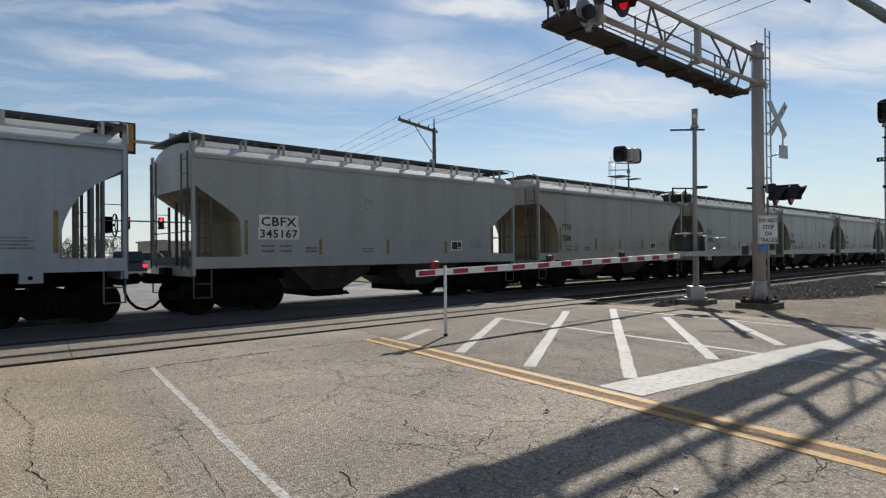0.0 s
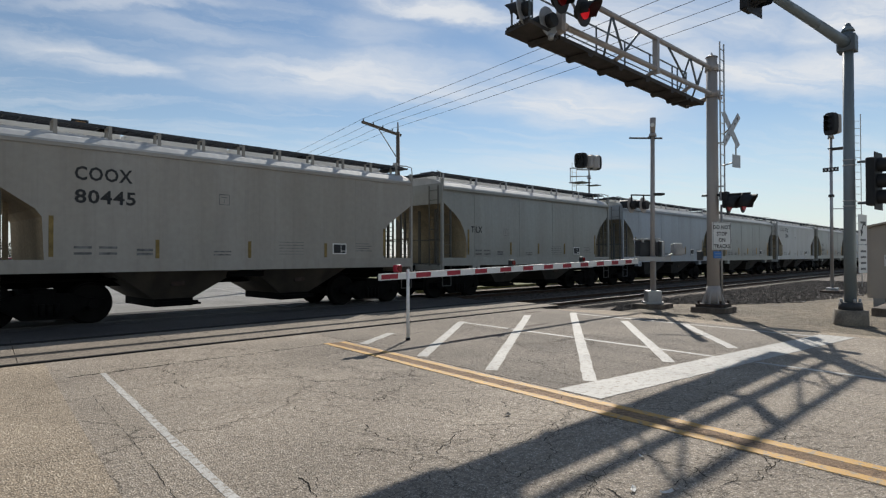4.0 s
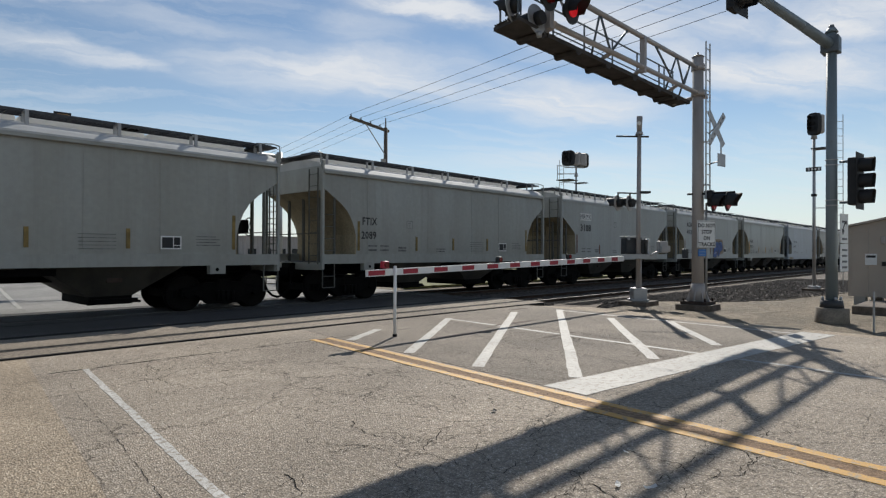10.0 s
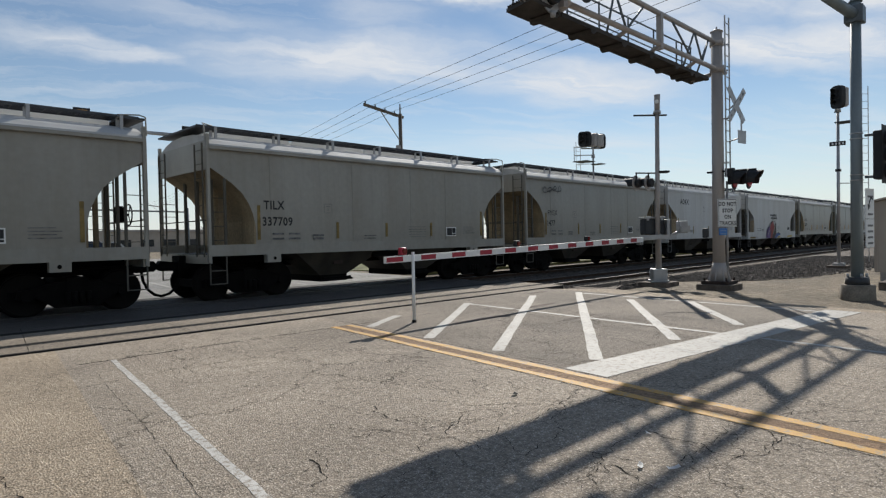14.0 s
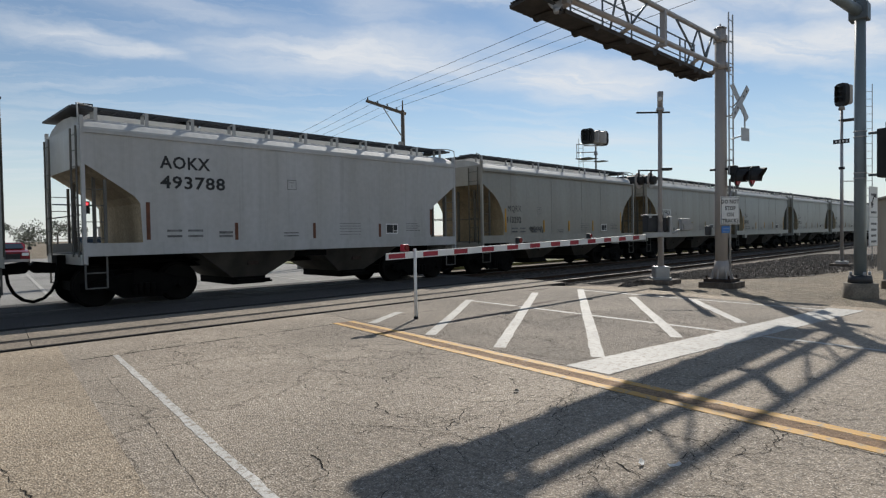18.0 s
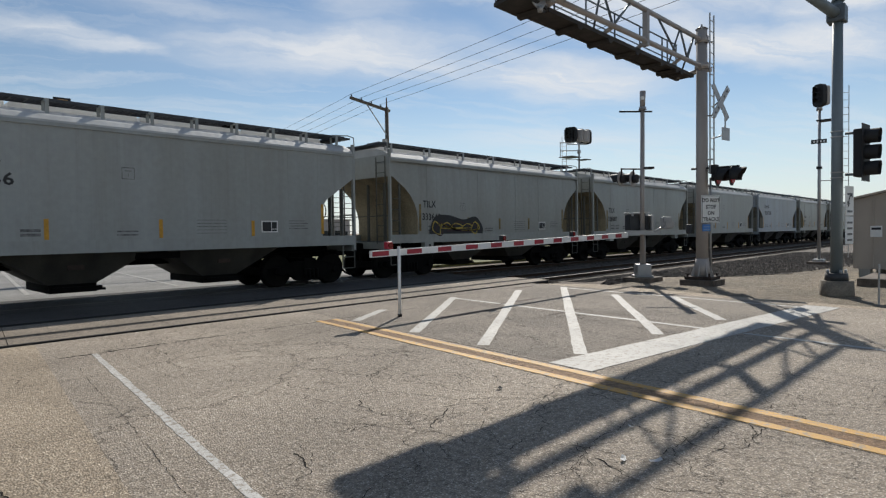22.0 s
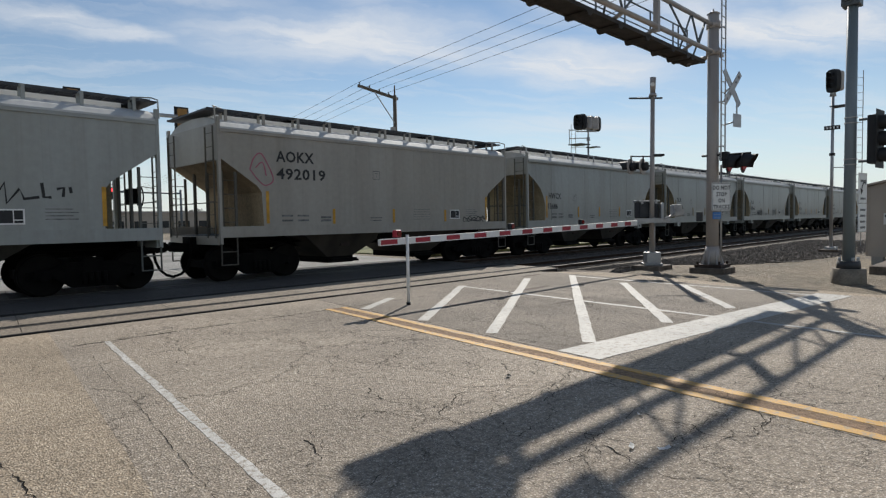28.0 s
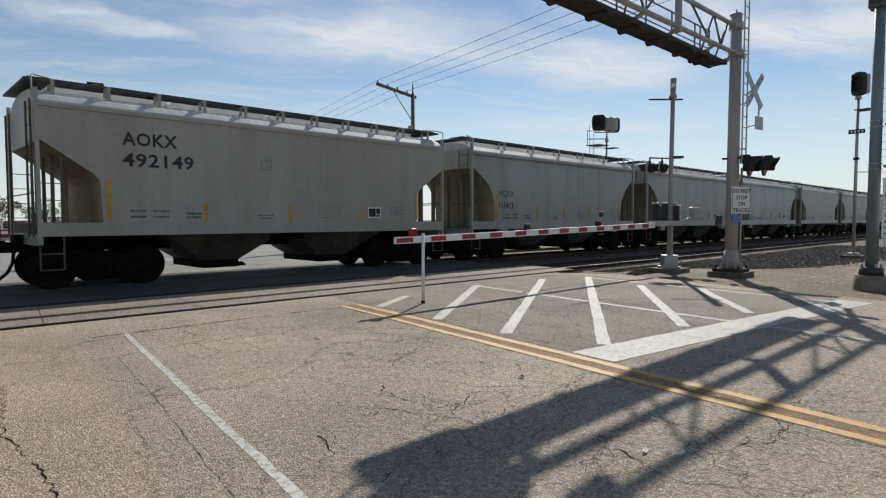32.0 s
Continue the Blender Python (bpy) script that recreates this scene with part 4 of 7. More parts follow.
        for y in (-0.85, 0.0, 0.8):
            part("end_strut", one_box(s * 5.28 - 0.03, s * 5.28 + 0.03, y - 0.045, y + 0.045, 1.2, 3.32 if kind == "A" else 2.95), STRUT, car)
        part("grab_rail", one_tube((s * 5.72, -1.5, 2.05), (s * 5.72, 1.5, 2.05), 0.014, None, 6), STRUT, car)
    # hand brake on one end
    bm = bmesh.new()
    for k in range(18):
        a, b = 2 * math.pi * k / 18, 2 * math.pi * (k + 1) / 18
        tube(bm, (5.95, 0.55 + 0.27 * math.cos(a), 2.25 + 0.27 * math.sin(a)), (5.95, 0.55 + 0.27 * math.cos(b), 2.25 + 0.27 * math.sin(b)), 0.018, 0.018, 5)
    for k in range(3):
        a = 2 * math.pi * k / 3
        tube(bm, (5.95, 0.55, 2.25), (5.95, 0.55 + 0.27 * math.cos(a), 2.25 + 0.27 * math.sin(a)), 0.013, 0.013, 5)
    tube(bm, (5.7, 0.55, 2.25), (5.95, 0.55, 2.25), 0.03, 0.03, 8)
    part("brake_wheel", bm, BLACK, car)
    part("brake_housing", one_box(5.66, 5.86, 0.38, 0.72, 2.05, 2.45, 0.02), BLACK, car)
    # running boards round the hatches
    for t in (-1, 1):
        bm = bmesh.new()
        for k in range(9):
            y = t * 0.80 - 0.27 + 0.0675 * k
            rim = k in (0, 8)
            box(bm, -5.72, 5.72, y - 0.012, y + 0.012, 4.40 if rim else 4.425, 4.46 if rim else 4.45)
        for k in range(39):
            x = -5.7 + 0.3 * k
            box(bm, x - 0.012, x + 0.012, t * 0.80 - 0.255, t * 0.80 + 0.255, 4.405, 4.424)
        part("running_board", bm, GRATE, car, "dark open steel grating")
    for s in (-1, 1):
        part("crossover_board", one_box(s * 5.55 - 0.25, s * 5.55 + 0.25, -1.25, 1.25, 4.36, 4.405), GRATE, car)
    count = 11 if kind == "B" else 7
    for t in (-1,):
        bm = bmesh.new()
        box(bm, -0.035, 0.035, t * 1.24 - 0.02, t * 1.24 + 0.02, 4.10, 4.415)
        prism(bm, [(t * 0.98, 4.395), (t * 0.98, 4.425), (t * 1.26, 4.425), (t * 1.26, 4.395)], "x", -0.035, 0.035)
        box(bm, -0.035, 0.035, t * 0.96 - 0.015, t * 0.96 + 0.015, 4.18, 4.40)
        me = mesh_of(bm, "board_bracket", PAINT if kind == "B" else GALV)
        for k in range(count):
            ob = part("board_bracket", me, None, car)
            ob.location = (-5.3 + 10.6 * k / (count - 1), 0, 0)
    me = mesh_of(one_box(-1.30, 1.30, -0.40, 0.40, 4.24, 4.43, 0.03), "hatch_cover", FIBRE)
    for x in (-4.0, -1.33, 1.33, 4.0):
        part("hatch_cover", me, None, car).location = (x, 0, 0)
    me = mesh_of(one_box(-0.16, 0.16, -0.13, 0.13, 4.40, 4.53, 0.02), "hatch_latch", BLACK)
    for x in (-3.1, 2.2):
        part("hatch_latch", me, None, car).location = (x, -0.62, 0)
    # two hopper chutes with outlet gates
    for s in (-1, 1):
        c = s * 1.68
        bm = bmesh.new()
        top = [bm.verts.new((c + a * 1.62, b * 1.46, 1.40)) for a, b in ((-1, -1), (1, -1), (1, 1), (-1, 1))]
        mid = [bm.verts.new((c + a * 1.50, b * 1.42, 1.16)) for a, b in ((-1, -1), (1, -1), (1, 1), (-1, 1))]
        low = [bm.verts.new((c + a * 0.44, b * 0.98, 0.46)) for a, b in ((-1, -1), (1, -1), (1, 1), (-1, 1))]
        for u, w in ((top, mid), (mid, low)):
            for k in range(4):
                bm.faces.new((u[k], w[k], w[(k + 1) % 4], u[(k + 1) % 4]))
        bm.faces.new(low)
        bmesh.ops.recalc_face_normals(bm, faces=bm.faces)
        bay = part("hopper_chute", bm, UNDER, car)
        gate = bmesh.new()
        box(gate, c - 0.46, c + 0.46, -1.02, 1.02, 0.29, 0.48)
        box(gate, c - 0.40, c + 0.56, -1.10, -1.02, 0.34, 0.42)
        tube(gate, (c - 0.50, -1.08, 0.34), (c + 0.62, -1.08, 0.34), 0.03, 0.03, 6)
        part("outlet_gate", gate, BLACK, bay)
        part("chute_plate", one_box(c - 0.16, c + 0.16, -1.26, -1.14, 0.80, 0.90), RUST, bay)
    part("brake_pipe", one_tube((-5.6, -0.75, 0.98), (5.6, -0.75, 0.98), 0.025, None, 6), BLACK, car)
    part("underframe", one_box(-0.5, 0.5, -1.4, 1.4, 0.98, 1.18), BLACK, car)
    for s in (-1, 1):
        if kind == "B":
            continue
        pad = part("jacking_pad", one_box(s * 3.95 - 0.2, s * 3.95 + 0.2, -1.595, -1.40, 0.95, 1.2), PAINT, car)
        part("pad_hole", one_tube((s * 3.93, -1.6, 1.06), (s * 3.93, -1.5, 1.06), 0.045, None, 10), BLACK, pad)
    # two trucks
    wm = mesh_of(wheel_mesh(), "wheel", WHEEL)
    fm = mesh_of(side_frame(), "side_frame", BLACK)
    for s in (-1, 1):
        tr = bmesh.new()
        box(tr, s * 4.37 - 0.2, s * 4.37 + 0.2, -1.12, 1.12, 0.42, 0.80)
        for x in (-0.92, 0.92):
            tube(tr, (s * 4.37 + x, -0.95, 0.462), (s * 4.37 + x, 0.95, 0.462), 0.075, 0.075, 8)
        box(tr, s * 4.37 - 1.25, s * 4.37 - 1.15, -0.9, 0.9, 0.35, 0.55)
        box(tr, s * 4.37 + 1.15, s * 4.37 + 1.25, -0.9, 0.9, 0.35, 0.55)
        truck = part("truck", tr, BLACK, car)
        for t in (-1, 1):
            o = part("side_frame", fm, None, truck)
            o.location = (s * 4.37, t * 1.02, 0)
            o.rotation_euler = (0, 0, 0 if t < 0 else math.pi)
            for x in (-0.92, 0.92):
                w = part("wheel", wm, None, truck)
                w.location = (s * 4.37 + x, t * 0.76, 0.462)
                w.rotation_euler = (0, 0, 0 if t < 0 else math.pi)
    return car


def stripe(car, x, z, w, h, material, name="reflector_strip", label=""):
    return part(name, one_box(x - w / 2, x + w / 2, -W - 0.008, -W + 0.004, z, z + h), material, car, label)


# marks, number, type, paint; one row a car from the front of the line backwards
PALE, WARM, COOL, WHITE, BLUEISH, TAN = (0.315, 0.325, 0.303, 1), (0.318, 0.308, 0.272, 1), (0.322, 0.342, 0.334, 1), (0.445, 0.45, 0.45, 1), (0.315, 0.36, 0.415, 1), (0.345, 0.325, 0.29, 1)
CARS = """-1 . . A BLUEISH
0 CBFX 345167 B COOL
1 FTIX 2086 A WARM
2 TILX 338026 A PALE
3 TILX 339698 A PALE
4 TILX 339157 A PALE
5 FMSX 1438 A PALE
6 COOX 80445 B TAN
7 TILX . A PALE
8 . . A BLUEISH
9 HWCX 8394 A PALE
10 FTIX 2346 B WHITE
11 TILX 329263 A PALE
12 NAHX 328106 A BLUEISH
13 TILX 333560 A PALE
14 TILX 333614 A WARM
15 TILX 339430 A PALE
16 FTIX 2089 A PALE
17 MRMX 3108 B COOL
18 AOKX 493351 B COOL
19 NAHX 328714 A PALE
20 WWUX 16602 C BLUEISH
21 TILX 337893 A WARM
22 TILX 337709 A WARM
23 FMSX 1477 A WARM
24 AOKX . B WHITE
25 . . C WHITE
26 NAHX 328505 A WARM
27 TILX 328931 A PALE
28 AOKX 493788 B WHITE
29 MQRX 113292 A WARM
30 WFRX 410306 A WARM
31 TILX 333402 A PALE
32 TILX 339675 A PALE
33 FTIX 1930 A PALE
34 WFRX 810466 B COOL
35 TILX 333640 A PALE
36 TILX 338087 A PALE
37 AOKX 493716 B COOL
38 NAHX 321758 B BLUEISH
39 HWCX 7987 A PALE
40 FTIX 1581 A PALE
41 TILX . A PALE
42 . . A PALE
43 AOKX 492105 B COOL
44 AOKX 492019 B TAN
45 HWCX 13686 A PALE
46 TILX 335516 A PALE
47 TILX 335068 A PALE
48 FCTX 805576 A PALE
49 TILX 338071 A PALE
50 AOKX 492149 B TAN
51 MQRX 113413 A PALE
52 . . A PALE
53 . . A COOL
54 . . B PALE
55 . . A PALE
56 . . A WARM
57 . . B PALE
58 . . A PALE"""


# seconds and metres run: a heavy train at about 20 m/s
RUN = [(0, -0.68), (1, 19.75), (2, 39.17), (3, 59.06), (4, 79.2), (5, 99.2), (6, 118.86), (7, 139.45), (8, 158.68), (9, 178.69), (10, 198.64), (11, 219.34), (12, 238.61), (13, 258.6), (14, 279.19), (15, 298.9), (16, 318.62), (17, 338.54), (18, 358.63), (19, 378.6), (20, 398.69), (21, 418.82), (22, 438.98), (23, 459.05), (24, 479.8), (25, 499.42), (26, 519.55), (27, 539.7), (28, 559.9), (29, 579.95), (30, 600.25), (31, 620.48), (32, 640.8)]


TRAIN = []


def build_train():
    tones = {"PALE": PALE, "WARM": WARM, "COOL": COOL, "WHITE": WHITE, "BLUEISH": BLUEISH, "TAN": TAN}
    words = {"PALE": "pale grey", "WARM": "warm grey dusty", "COOL": "light grey", "WHITE": "off-white", "BLUEISH": "bluish grey", "TAN": "tan grey"}
    shape = {"A": "curved end cuts", "B": "straight slanted end cuts", "C": "square notched end cuts"}
    protos = {k: build_car(k) for k in "ABC"}
    used = set()
    for row in CARS.splitlines():
        i, mark, num, kind, tone = row.split()
        i = int(i)
        x = 4.29 + PITCH * i + HALF
        if kind not in used:
            used.add(kind)
            car = protos[kind]
            spare = None
        else:
            car = copy_thing(protos[kind], pose(0, 0, 0))
        TRAIN.append((car, i, mark, num, kind, tone, x))
    for car, i, mark, num, kind, tone, x in TRAIN:
        rng = random.Random(100 + i)
        car.matrix_world = pose(x, FAR_TRACK, 0)
        col = tones[tone]
        k = rng.uniform(0.94, 1.05)
        for o in car.children_recursive:
            o.color = (col[0] * k, col[1] * k, col[2] * k, 1)
        tagged(car, "%s covered hopper railcar with %s" % (words[tone], shape[kind]))


def cut_letters():
    for row in CARS.splitlines():
        i, mark, num, kind, tone = row.split()
        for words in (mark, num):
            if words != ".":
                text_mesh(words, LETTER[kind], INK, 0.0 if "M" in words else 0.009 if kind == "B" else 0.007, 1.0)


LETTER = {"A": 0.32, "B": 0.40, "C": 0.26}
cut_letters()
build_train()


# where the owner's marks stand when they differ: mark x0, x1, base, cap; number x0, x1, base, cap; patch behind
MARKS = {0: (-3.99, -3.00, 2.22, 0.23, -4.02, -2.97, 1.92, 0.21, True), 6: (-3.96, -2.82, 3.14, 0.29, -3.96, -2.75, 2.65, 0.29, False),
         10: (-3.6, -2.7, 3.39, 0.33, -3.6, -2.72, 2.96, 0.33, False),
         11: (-4.22, -3.44, 2.36, 0.25, -4.24, -3.10, 1.90, 0.24, False), 17: (-4.08, -3.12, 3.07, 0.24, -4.08, -3.13, 2.53, 0.31, True),
         20: (-3.80, -2.68, 2.51, 0.19, -3.80, -2.85, 2.09, 0.19, False),
         30: (-4.1, -2.95, 2.38, 0.24, -4.1, -2.9, 1.93, 0.22, True),
         34: (-4.05, -3.0, 3.02, 0.25, -4.05, -2.8, 2.56, 0.25, False), 38: (-4.05, -2.8, 3.05, 0.27, -4.02, -2.3, 2.55, 0.27, False)}
GOLD = (9, 11, 12, 19, 20, 26, 27, 29, 31, 34, 37, 38, 39, 43, 44, 45, 48, 50, 51)


def write(car, name, words, s, x0, x1, z, cap, label):
    """Stencilled characters from x0 to x1, or at the face's own width."""
    me = text_mesh(words, s, INK, 0.0 if "M" in words else 0.009 if s == 0.40 else 0.007, 1.0)
    xs, zs = [v.co.x for v in me.vertices], [v.co.z for v in me.vertices]
    wide = (x1 - x0) / (max(xs) - min(xs)) if x1 else WIDE[name]
    tall = cap / max(zs) if cap else 1.0
    o = part(name, me, None, car, label)
    o.scale = (wide, 1, tall)
    o.location = (x0 - min(xs) * wide, -W - 0.0075, z)
    return o


WIDE = {"reporting_mark": 0.86, "car_number": 0.88}


def decorate_train():
    """Lettering, stencils and reflectors on the side that faces the road."""
    for car, i, mark, num, kind, tone, x in TRAIN:
        s = LETTER[kind]
        if kind == "A":
            m = (-4.22, 0, 2.35, 0, -4.26, 0, 1.92, 0, False)
        else:
            m = (-4.1, -2.92, 3.15, 0.29, -4.1, -2.55, 2.69, 0.29, False)
        m = MARKS.get(i, m)
        if m[8]:
            stripe(car, (m[0] + m[1]) / 2, m[2] - 0.05, m[1] - m[0] + 0.10, m[3] + 0.10, PATCH, "paint_patch", "whitish paint patch under the letters")
            if i != 17:
                stripe(car, (m[4] + m[5]) / 2, m[6] - 0.05, m[5] - m[4] + 0.10, m[7] + 0.09, PATCH, "paint_patch", "whitish paint patch under the digits")
        if mark != ".":
            o = write(car, "reporting_mark", mark, s, m[0], m[1], m[2], m[3], "black stencilled letters")
            o.location.y -= 0.004 if m[8] else 0
        if num != ".":
            o = write(car, "car_number", num, s, m[4], m[5], m[6], m[7], "black stencilled digits")
            o.location.y -= 0.004 if m[8] else 0
        tape = RUST_TAPE if i in (17, 18, 28) else REFLECT if i in GOLD else DIRTY_TAPE
        word = "rusty red worn strip" if i in (17, 18, 28) else "yellow reflective strip" if i in GOLD else "dusty yellow reflective strip"
        if kind == "A":
            strips = ((-4.36, 1.55, 0.9), (-1.9, 1.55, 0.47), (-0.07, 1.58, 0.42), (1.85, 1.57, 0.45), (4.37, 1.56, 0.87))
        elif kind == "B":
            strips = ((-4.38, 1.5, 0.85), (-2.28, 1.46, 0.43), (0.0, 1.46, 0.43), (2.33, 1.47, 0.40), (4.5, 1.5, 0.85))
        else:
            strips = ()
            stripe(car, 4.05, 1.02, 1.25, 0.13, SPRAY_YELLOW, "sill_patch", "yellow paint patch on the sill").location.y = -0.018
            stripe(car, -4.75, 1.02, 1.1, 0.12, DIRTY_TAPE, "sill_patch", "dull yellow paint patch on the sill").location.y = -0.018
        for xx, zz, h in strips:
            stripe(car, xx, zz, 0.085, h, tape, label=word)
        # small stencilled data: rows of bars
        px = {"A": 2.57, "B": 2.58, "C": 3.5}[kind]
        p = stripe(car, px + 0.23, 1.56, 0.48, 0.31, SIGN_WHITE, "data_plate", "black stencil panel with a white border")
        part("plate_field", one_box(px + 0.02, px + 0.27, -W - 0.013, -W - 0.005, 1.59, 1.84), INK, p)
        part("plate_field", one_box(px + 0.29, px + 0.44, -W - 0.013, -W - 0.005, 1.66, 1.84), INK, p)
        part("plate_field", one_box(px + 0.29, px + 0.44, -W - 0.013, -W - 0.005, 1.59, 1.64), INK, p)
        tagged(part("data_stencil", STENCIL[kind], None, car), "small unreadable grey stencils", kind="stuff")
        part("lube_stencil", LUBE[kind], None, car, "small grey boxed stencil")


DIM = mat("faded_stencil", (0.22, 0.22, 0.22), 0.7, var=0.3, scale=8)
STENCIL, LUBE = {}, {}
for key, lx in (("A", -3.98), ("B", -3.97), ("C", -3.8)):
    bm = bmesh.new()
    for r in range(2):
        for c in range(2):
            ring_strip(bm, [(lx + 0.48 * c, 1.57 + 0.13 * r), (lx + 0.34 + 0.5 * c, 1.57 + 0.13 * r)], 0.05, -W - 0.005)
    for k in range(2):
        ring_strip(bm, [(-2.73, 1.56 + 0.09 * k), (-2.38, 1.56 + 0.09 * k)], 0.06, -W - 0.005)
        ring_strip(bm, [(-0.95, 1.54 + 0.08 * k), (-0.5, 1.54 + 0.08 * k)], 0.03, -W - 0.005)
    for r in range(5):
        ring_strip(bm, [(0.85, 1.56 + 0.08 * r), (1.6, 1.56 + 0.08 * r)], 0.014, -W - 0.005)
    for r in range(4):
        ring_strip(bm, [(3.4, 1.66 + 0.07 * r), (4.0 - 0.1 * (r % 2), 1.66 + 0.07 * r)], 0.02, -W - 0.005)
    STENCIL[key] = mesh_of(bm, "data_stencil", DIM)
    bm = bmesh.new()
    bx, bz = (-2.35, 2.28) if key == "A" else (-0.81, 2.79) if key == "B" else (-2.3, 2.22)
    for a, b in (((0, 0), (0.26, 0)), ((0, 0.25), (0.26, 0.25)), ((0, 0), (0, 0.25)), ((0.26, 0), (0.26, 0.25)), ((0.06, 0.18), (0.2, 0.18)), ((0.13, 0.05), (0.13, 0.14))):
        ring_strip(bm, [(bx + a[0], bz + a[1]), (bx + b[0], bz + b[1])], 0.016, -W - 0.005)
    LUBE[key] = mesh_of(bm, "lube_stencil", DIM)
decorate_train()


# ------------------------------------------------------------------ spray paint on the cars
def curve_through(pts, n=5):
    """A smooth line through the points."""
    out = []
    q = [pts[0]] + list(pts) + [pts[-1]]
    for k in range(1, len(q) - 2):
        a, b, c, e = (Vector(v) for v in q[k - 1:k + 3])
        for j in range(n):
            t = j / n
            out.append(tuple(0.5 * (2 * b + (c - a) * t + (2 * a - 5 * b + 4 * c - e) * t * t + (3 * b - a - 3 * c + e) * t ** 3)))
    out.append(pts[-1])
    return out


def spray(car, strokes, width, material, label, layer=0, round_off=True):
    bm = bmesh.new()
    for s in strokes:
        ring_strip(bm, curve_through(s) if round_off else s, width, -W - 0.009 - 0.003 * layer)
    return part("graffiti", bm, material, car, label)


def fill(car, pts, material, label, layer=0):
    bm = bmesh.new()
    smooth = curve_through(list(pts) + [pts[0]])[:-1]
    f = bm.faces.new([bm.verts.new((x, -W - 0.009 - 0.003 * layer, z)) for x, z in smooth])
    bmesh.ops.triangulate(bm, faces=[f])
    return part("graffiti", bm, material, car, label)


def scrawl(x0, x1, z0, z1, n, seed):
    """One running line of loops and hooks, like quick handwriting."""
    rng = random.Random(seed)
    out, h = [], (z1 - z0) / 2
    for k in range(n):
        cx, w = x0 + (x1 - x0) * (k + 0.5) / n, (x1 - x0) / n * rng.uniform(0.5, 1.1)
        tall, turn, lean = h * rng.uniform(0.5, 1.0), rng.choice((3, 4, 5)), rng.uniform(-0.3, 0.4)
        for j in range(turn):
            u = 1.7 * j + rng.uniform(-0.3, 0.3)
            v = math.sin(u) * tall
            out.append((cx + w * math.cos(u) * 0.6 + lean * v, (z0 + z1) / 2 + v))
    return out


def grow(pts, d):
    cx, cz = sum(p[0] for p in pts) / len(pts), sum(p[1] for p in pts) / len(pts)
    return [(x + d * (x - cx) / (abs(x - cx) + abs(z - cz) + 0.01), z + d * (z - cz) / (abs(x - cx) + abs(z - cz) + 0.01)) for x, z in pts]


def spray_all():
    cars = {i: car for car, i, *rest in TRAIN}
    # maroon script with a white edge
    c = cars[5]
    loop = [(-0.90, 2.32), (-1.49, 2.54), (-1.91, 2.36), (-2.04, 2.04), (-1.83, 1.56), (-1.27, 1.40), (-0.67, 1.31)]
    stem = [(-1.20, 2.48), (-1.34, 1.64)]
    bar = [(-2.46, 1.91), (-2.24, 2.11), (-0.97, 1.90)]
    hook = [(-0.51, 2.43), (-0.43, 1.82), (-0.27, 1.30), (-0.11, 1.74), (-0.27, 2.44)]
    zed = [(0.06, 2.46), (0.67, 2.58), (0.76, 2.12), (0.15, 1.56), (0.94, 1.38)]
    ell = [(1.13, 2.41), (0.94, 1.85), (1.81, 1.47)]
    oh = [(2.80, 1.77), (2.38, 2.17), (1.96, 1.77), (2.38, 1.36), (2.80, 1.77)]
    words = [loop, stem, bar, hook, zed, ell, oh]
    spray(c, words, 0.24, SIGN_WHITE, "white edge of a sprayed tag")
    spray(c, words, 0.17, SPRAY_MAROON, "maroon sprayed tag", 1)
    spray(c, [zed, oh, loop], 0.075, SPRAY_CREAM, "cream line in a sprayed tag", 2)
    # blue rounded letters with an orange glow of overspray
    c = cars[18]
    first = [(0.62, 2.26), (1.01, 2.27), (1.01, 1.76), (1.19, 1.61), (1.18, 1.28), (0.6, 1.25), (0.46, 1.41), (0.61, 1.62)]
    second = [(1.09, 2.27), (1.5, 2.24), (1.66, 2.02), (1.61, 1.76), (1.34, 1.57), (1.04, 1.69)]
    third = [(1.66, 2.3), (2.06, 2.29), (2.26, 2.07), (2.22, 1.76), (1.81, 1.61), (1.68, 1.38), (1.41, 1.31), (1.34, 1.5), (1.61, 1.72)]
    fill(c, [(0.44, 2.33), (1.05, 2.45), (1.66, 2.47), (2.31, 2.42), (2.50, 1.99), (2.36, 1.52), (1.86, 1.24), (0.89, 1.18), (0.36, 1.23), (0.5, 1.76)], SPRAY_ORANGE, "faded orange overspray", 0)
    spray(c, [[(2.5, 2.0), (2.72, 2.05)], [(2.55, 1.95), (2.6, 1.6), (2.42, 1.55)], [(0.5, 2.3), (0.38, 2.45)], [(0.35, 1.3), (0.0, 1.28)], [(1.6, 2.45), (1.62, 2.58)]], 0.05, SPRAY_ORANGE, "orange drips", 0)
    for k, shape in enumerate((first, second, third)):
        fill(c, grow(shape, 0.06), SPRAY_BLACK, "dark outline of a blue bubble letter", 1 + 2 * k)
        fill(c, shape, SPRAY_BLUE, "blue sprayed bubble letter", 2 + 2 * k)
        spray(c, [[(x, z) for x, z in grow(shape, -0.07)][:3]], 0.03, SPRAY_SKY, "pale highlight line", 8)
    for x, z in ((1.33, 1.95), (1.92, 1.98)):
        fill(c, [(x + 0.08, z), (x, z + 0.07), (x - 0.08, z), (x, z - 0.07)], SPRAY_BLACK, "dark dot in a bubble letter", 8)
    spray(c, [[(0.7, 1.5), (1.1, 1.56), (1.12, 1.38)]], 0.025, SIGN_WHITE, "white highlight line", 8)
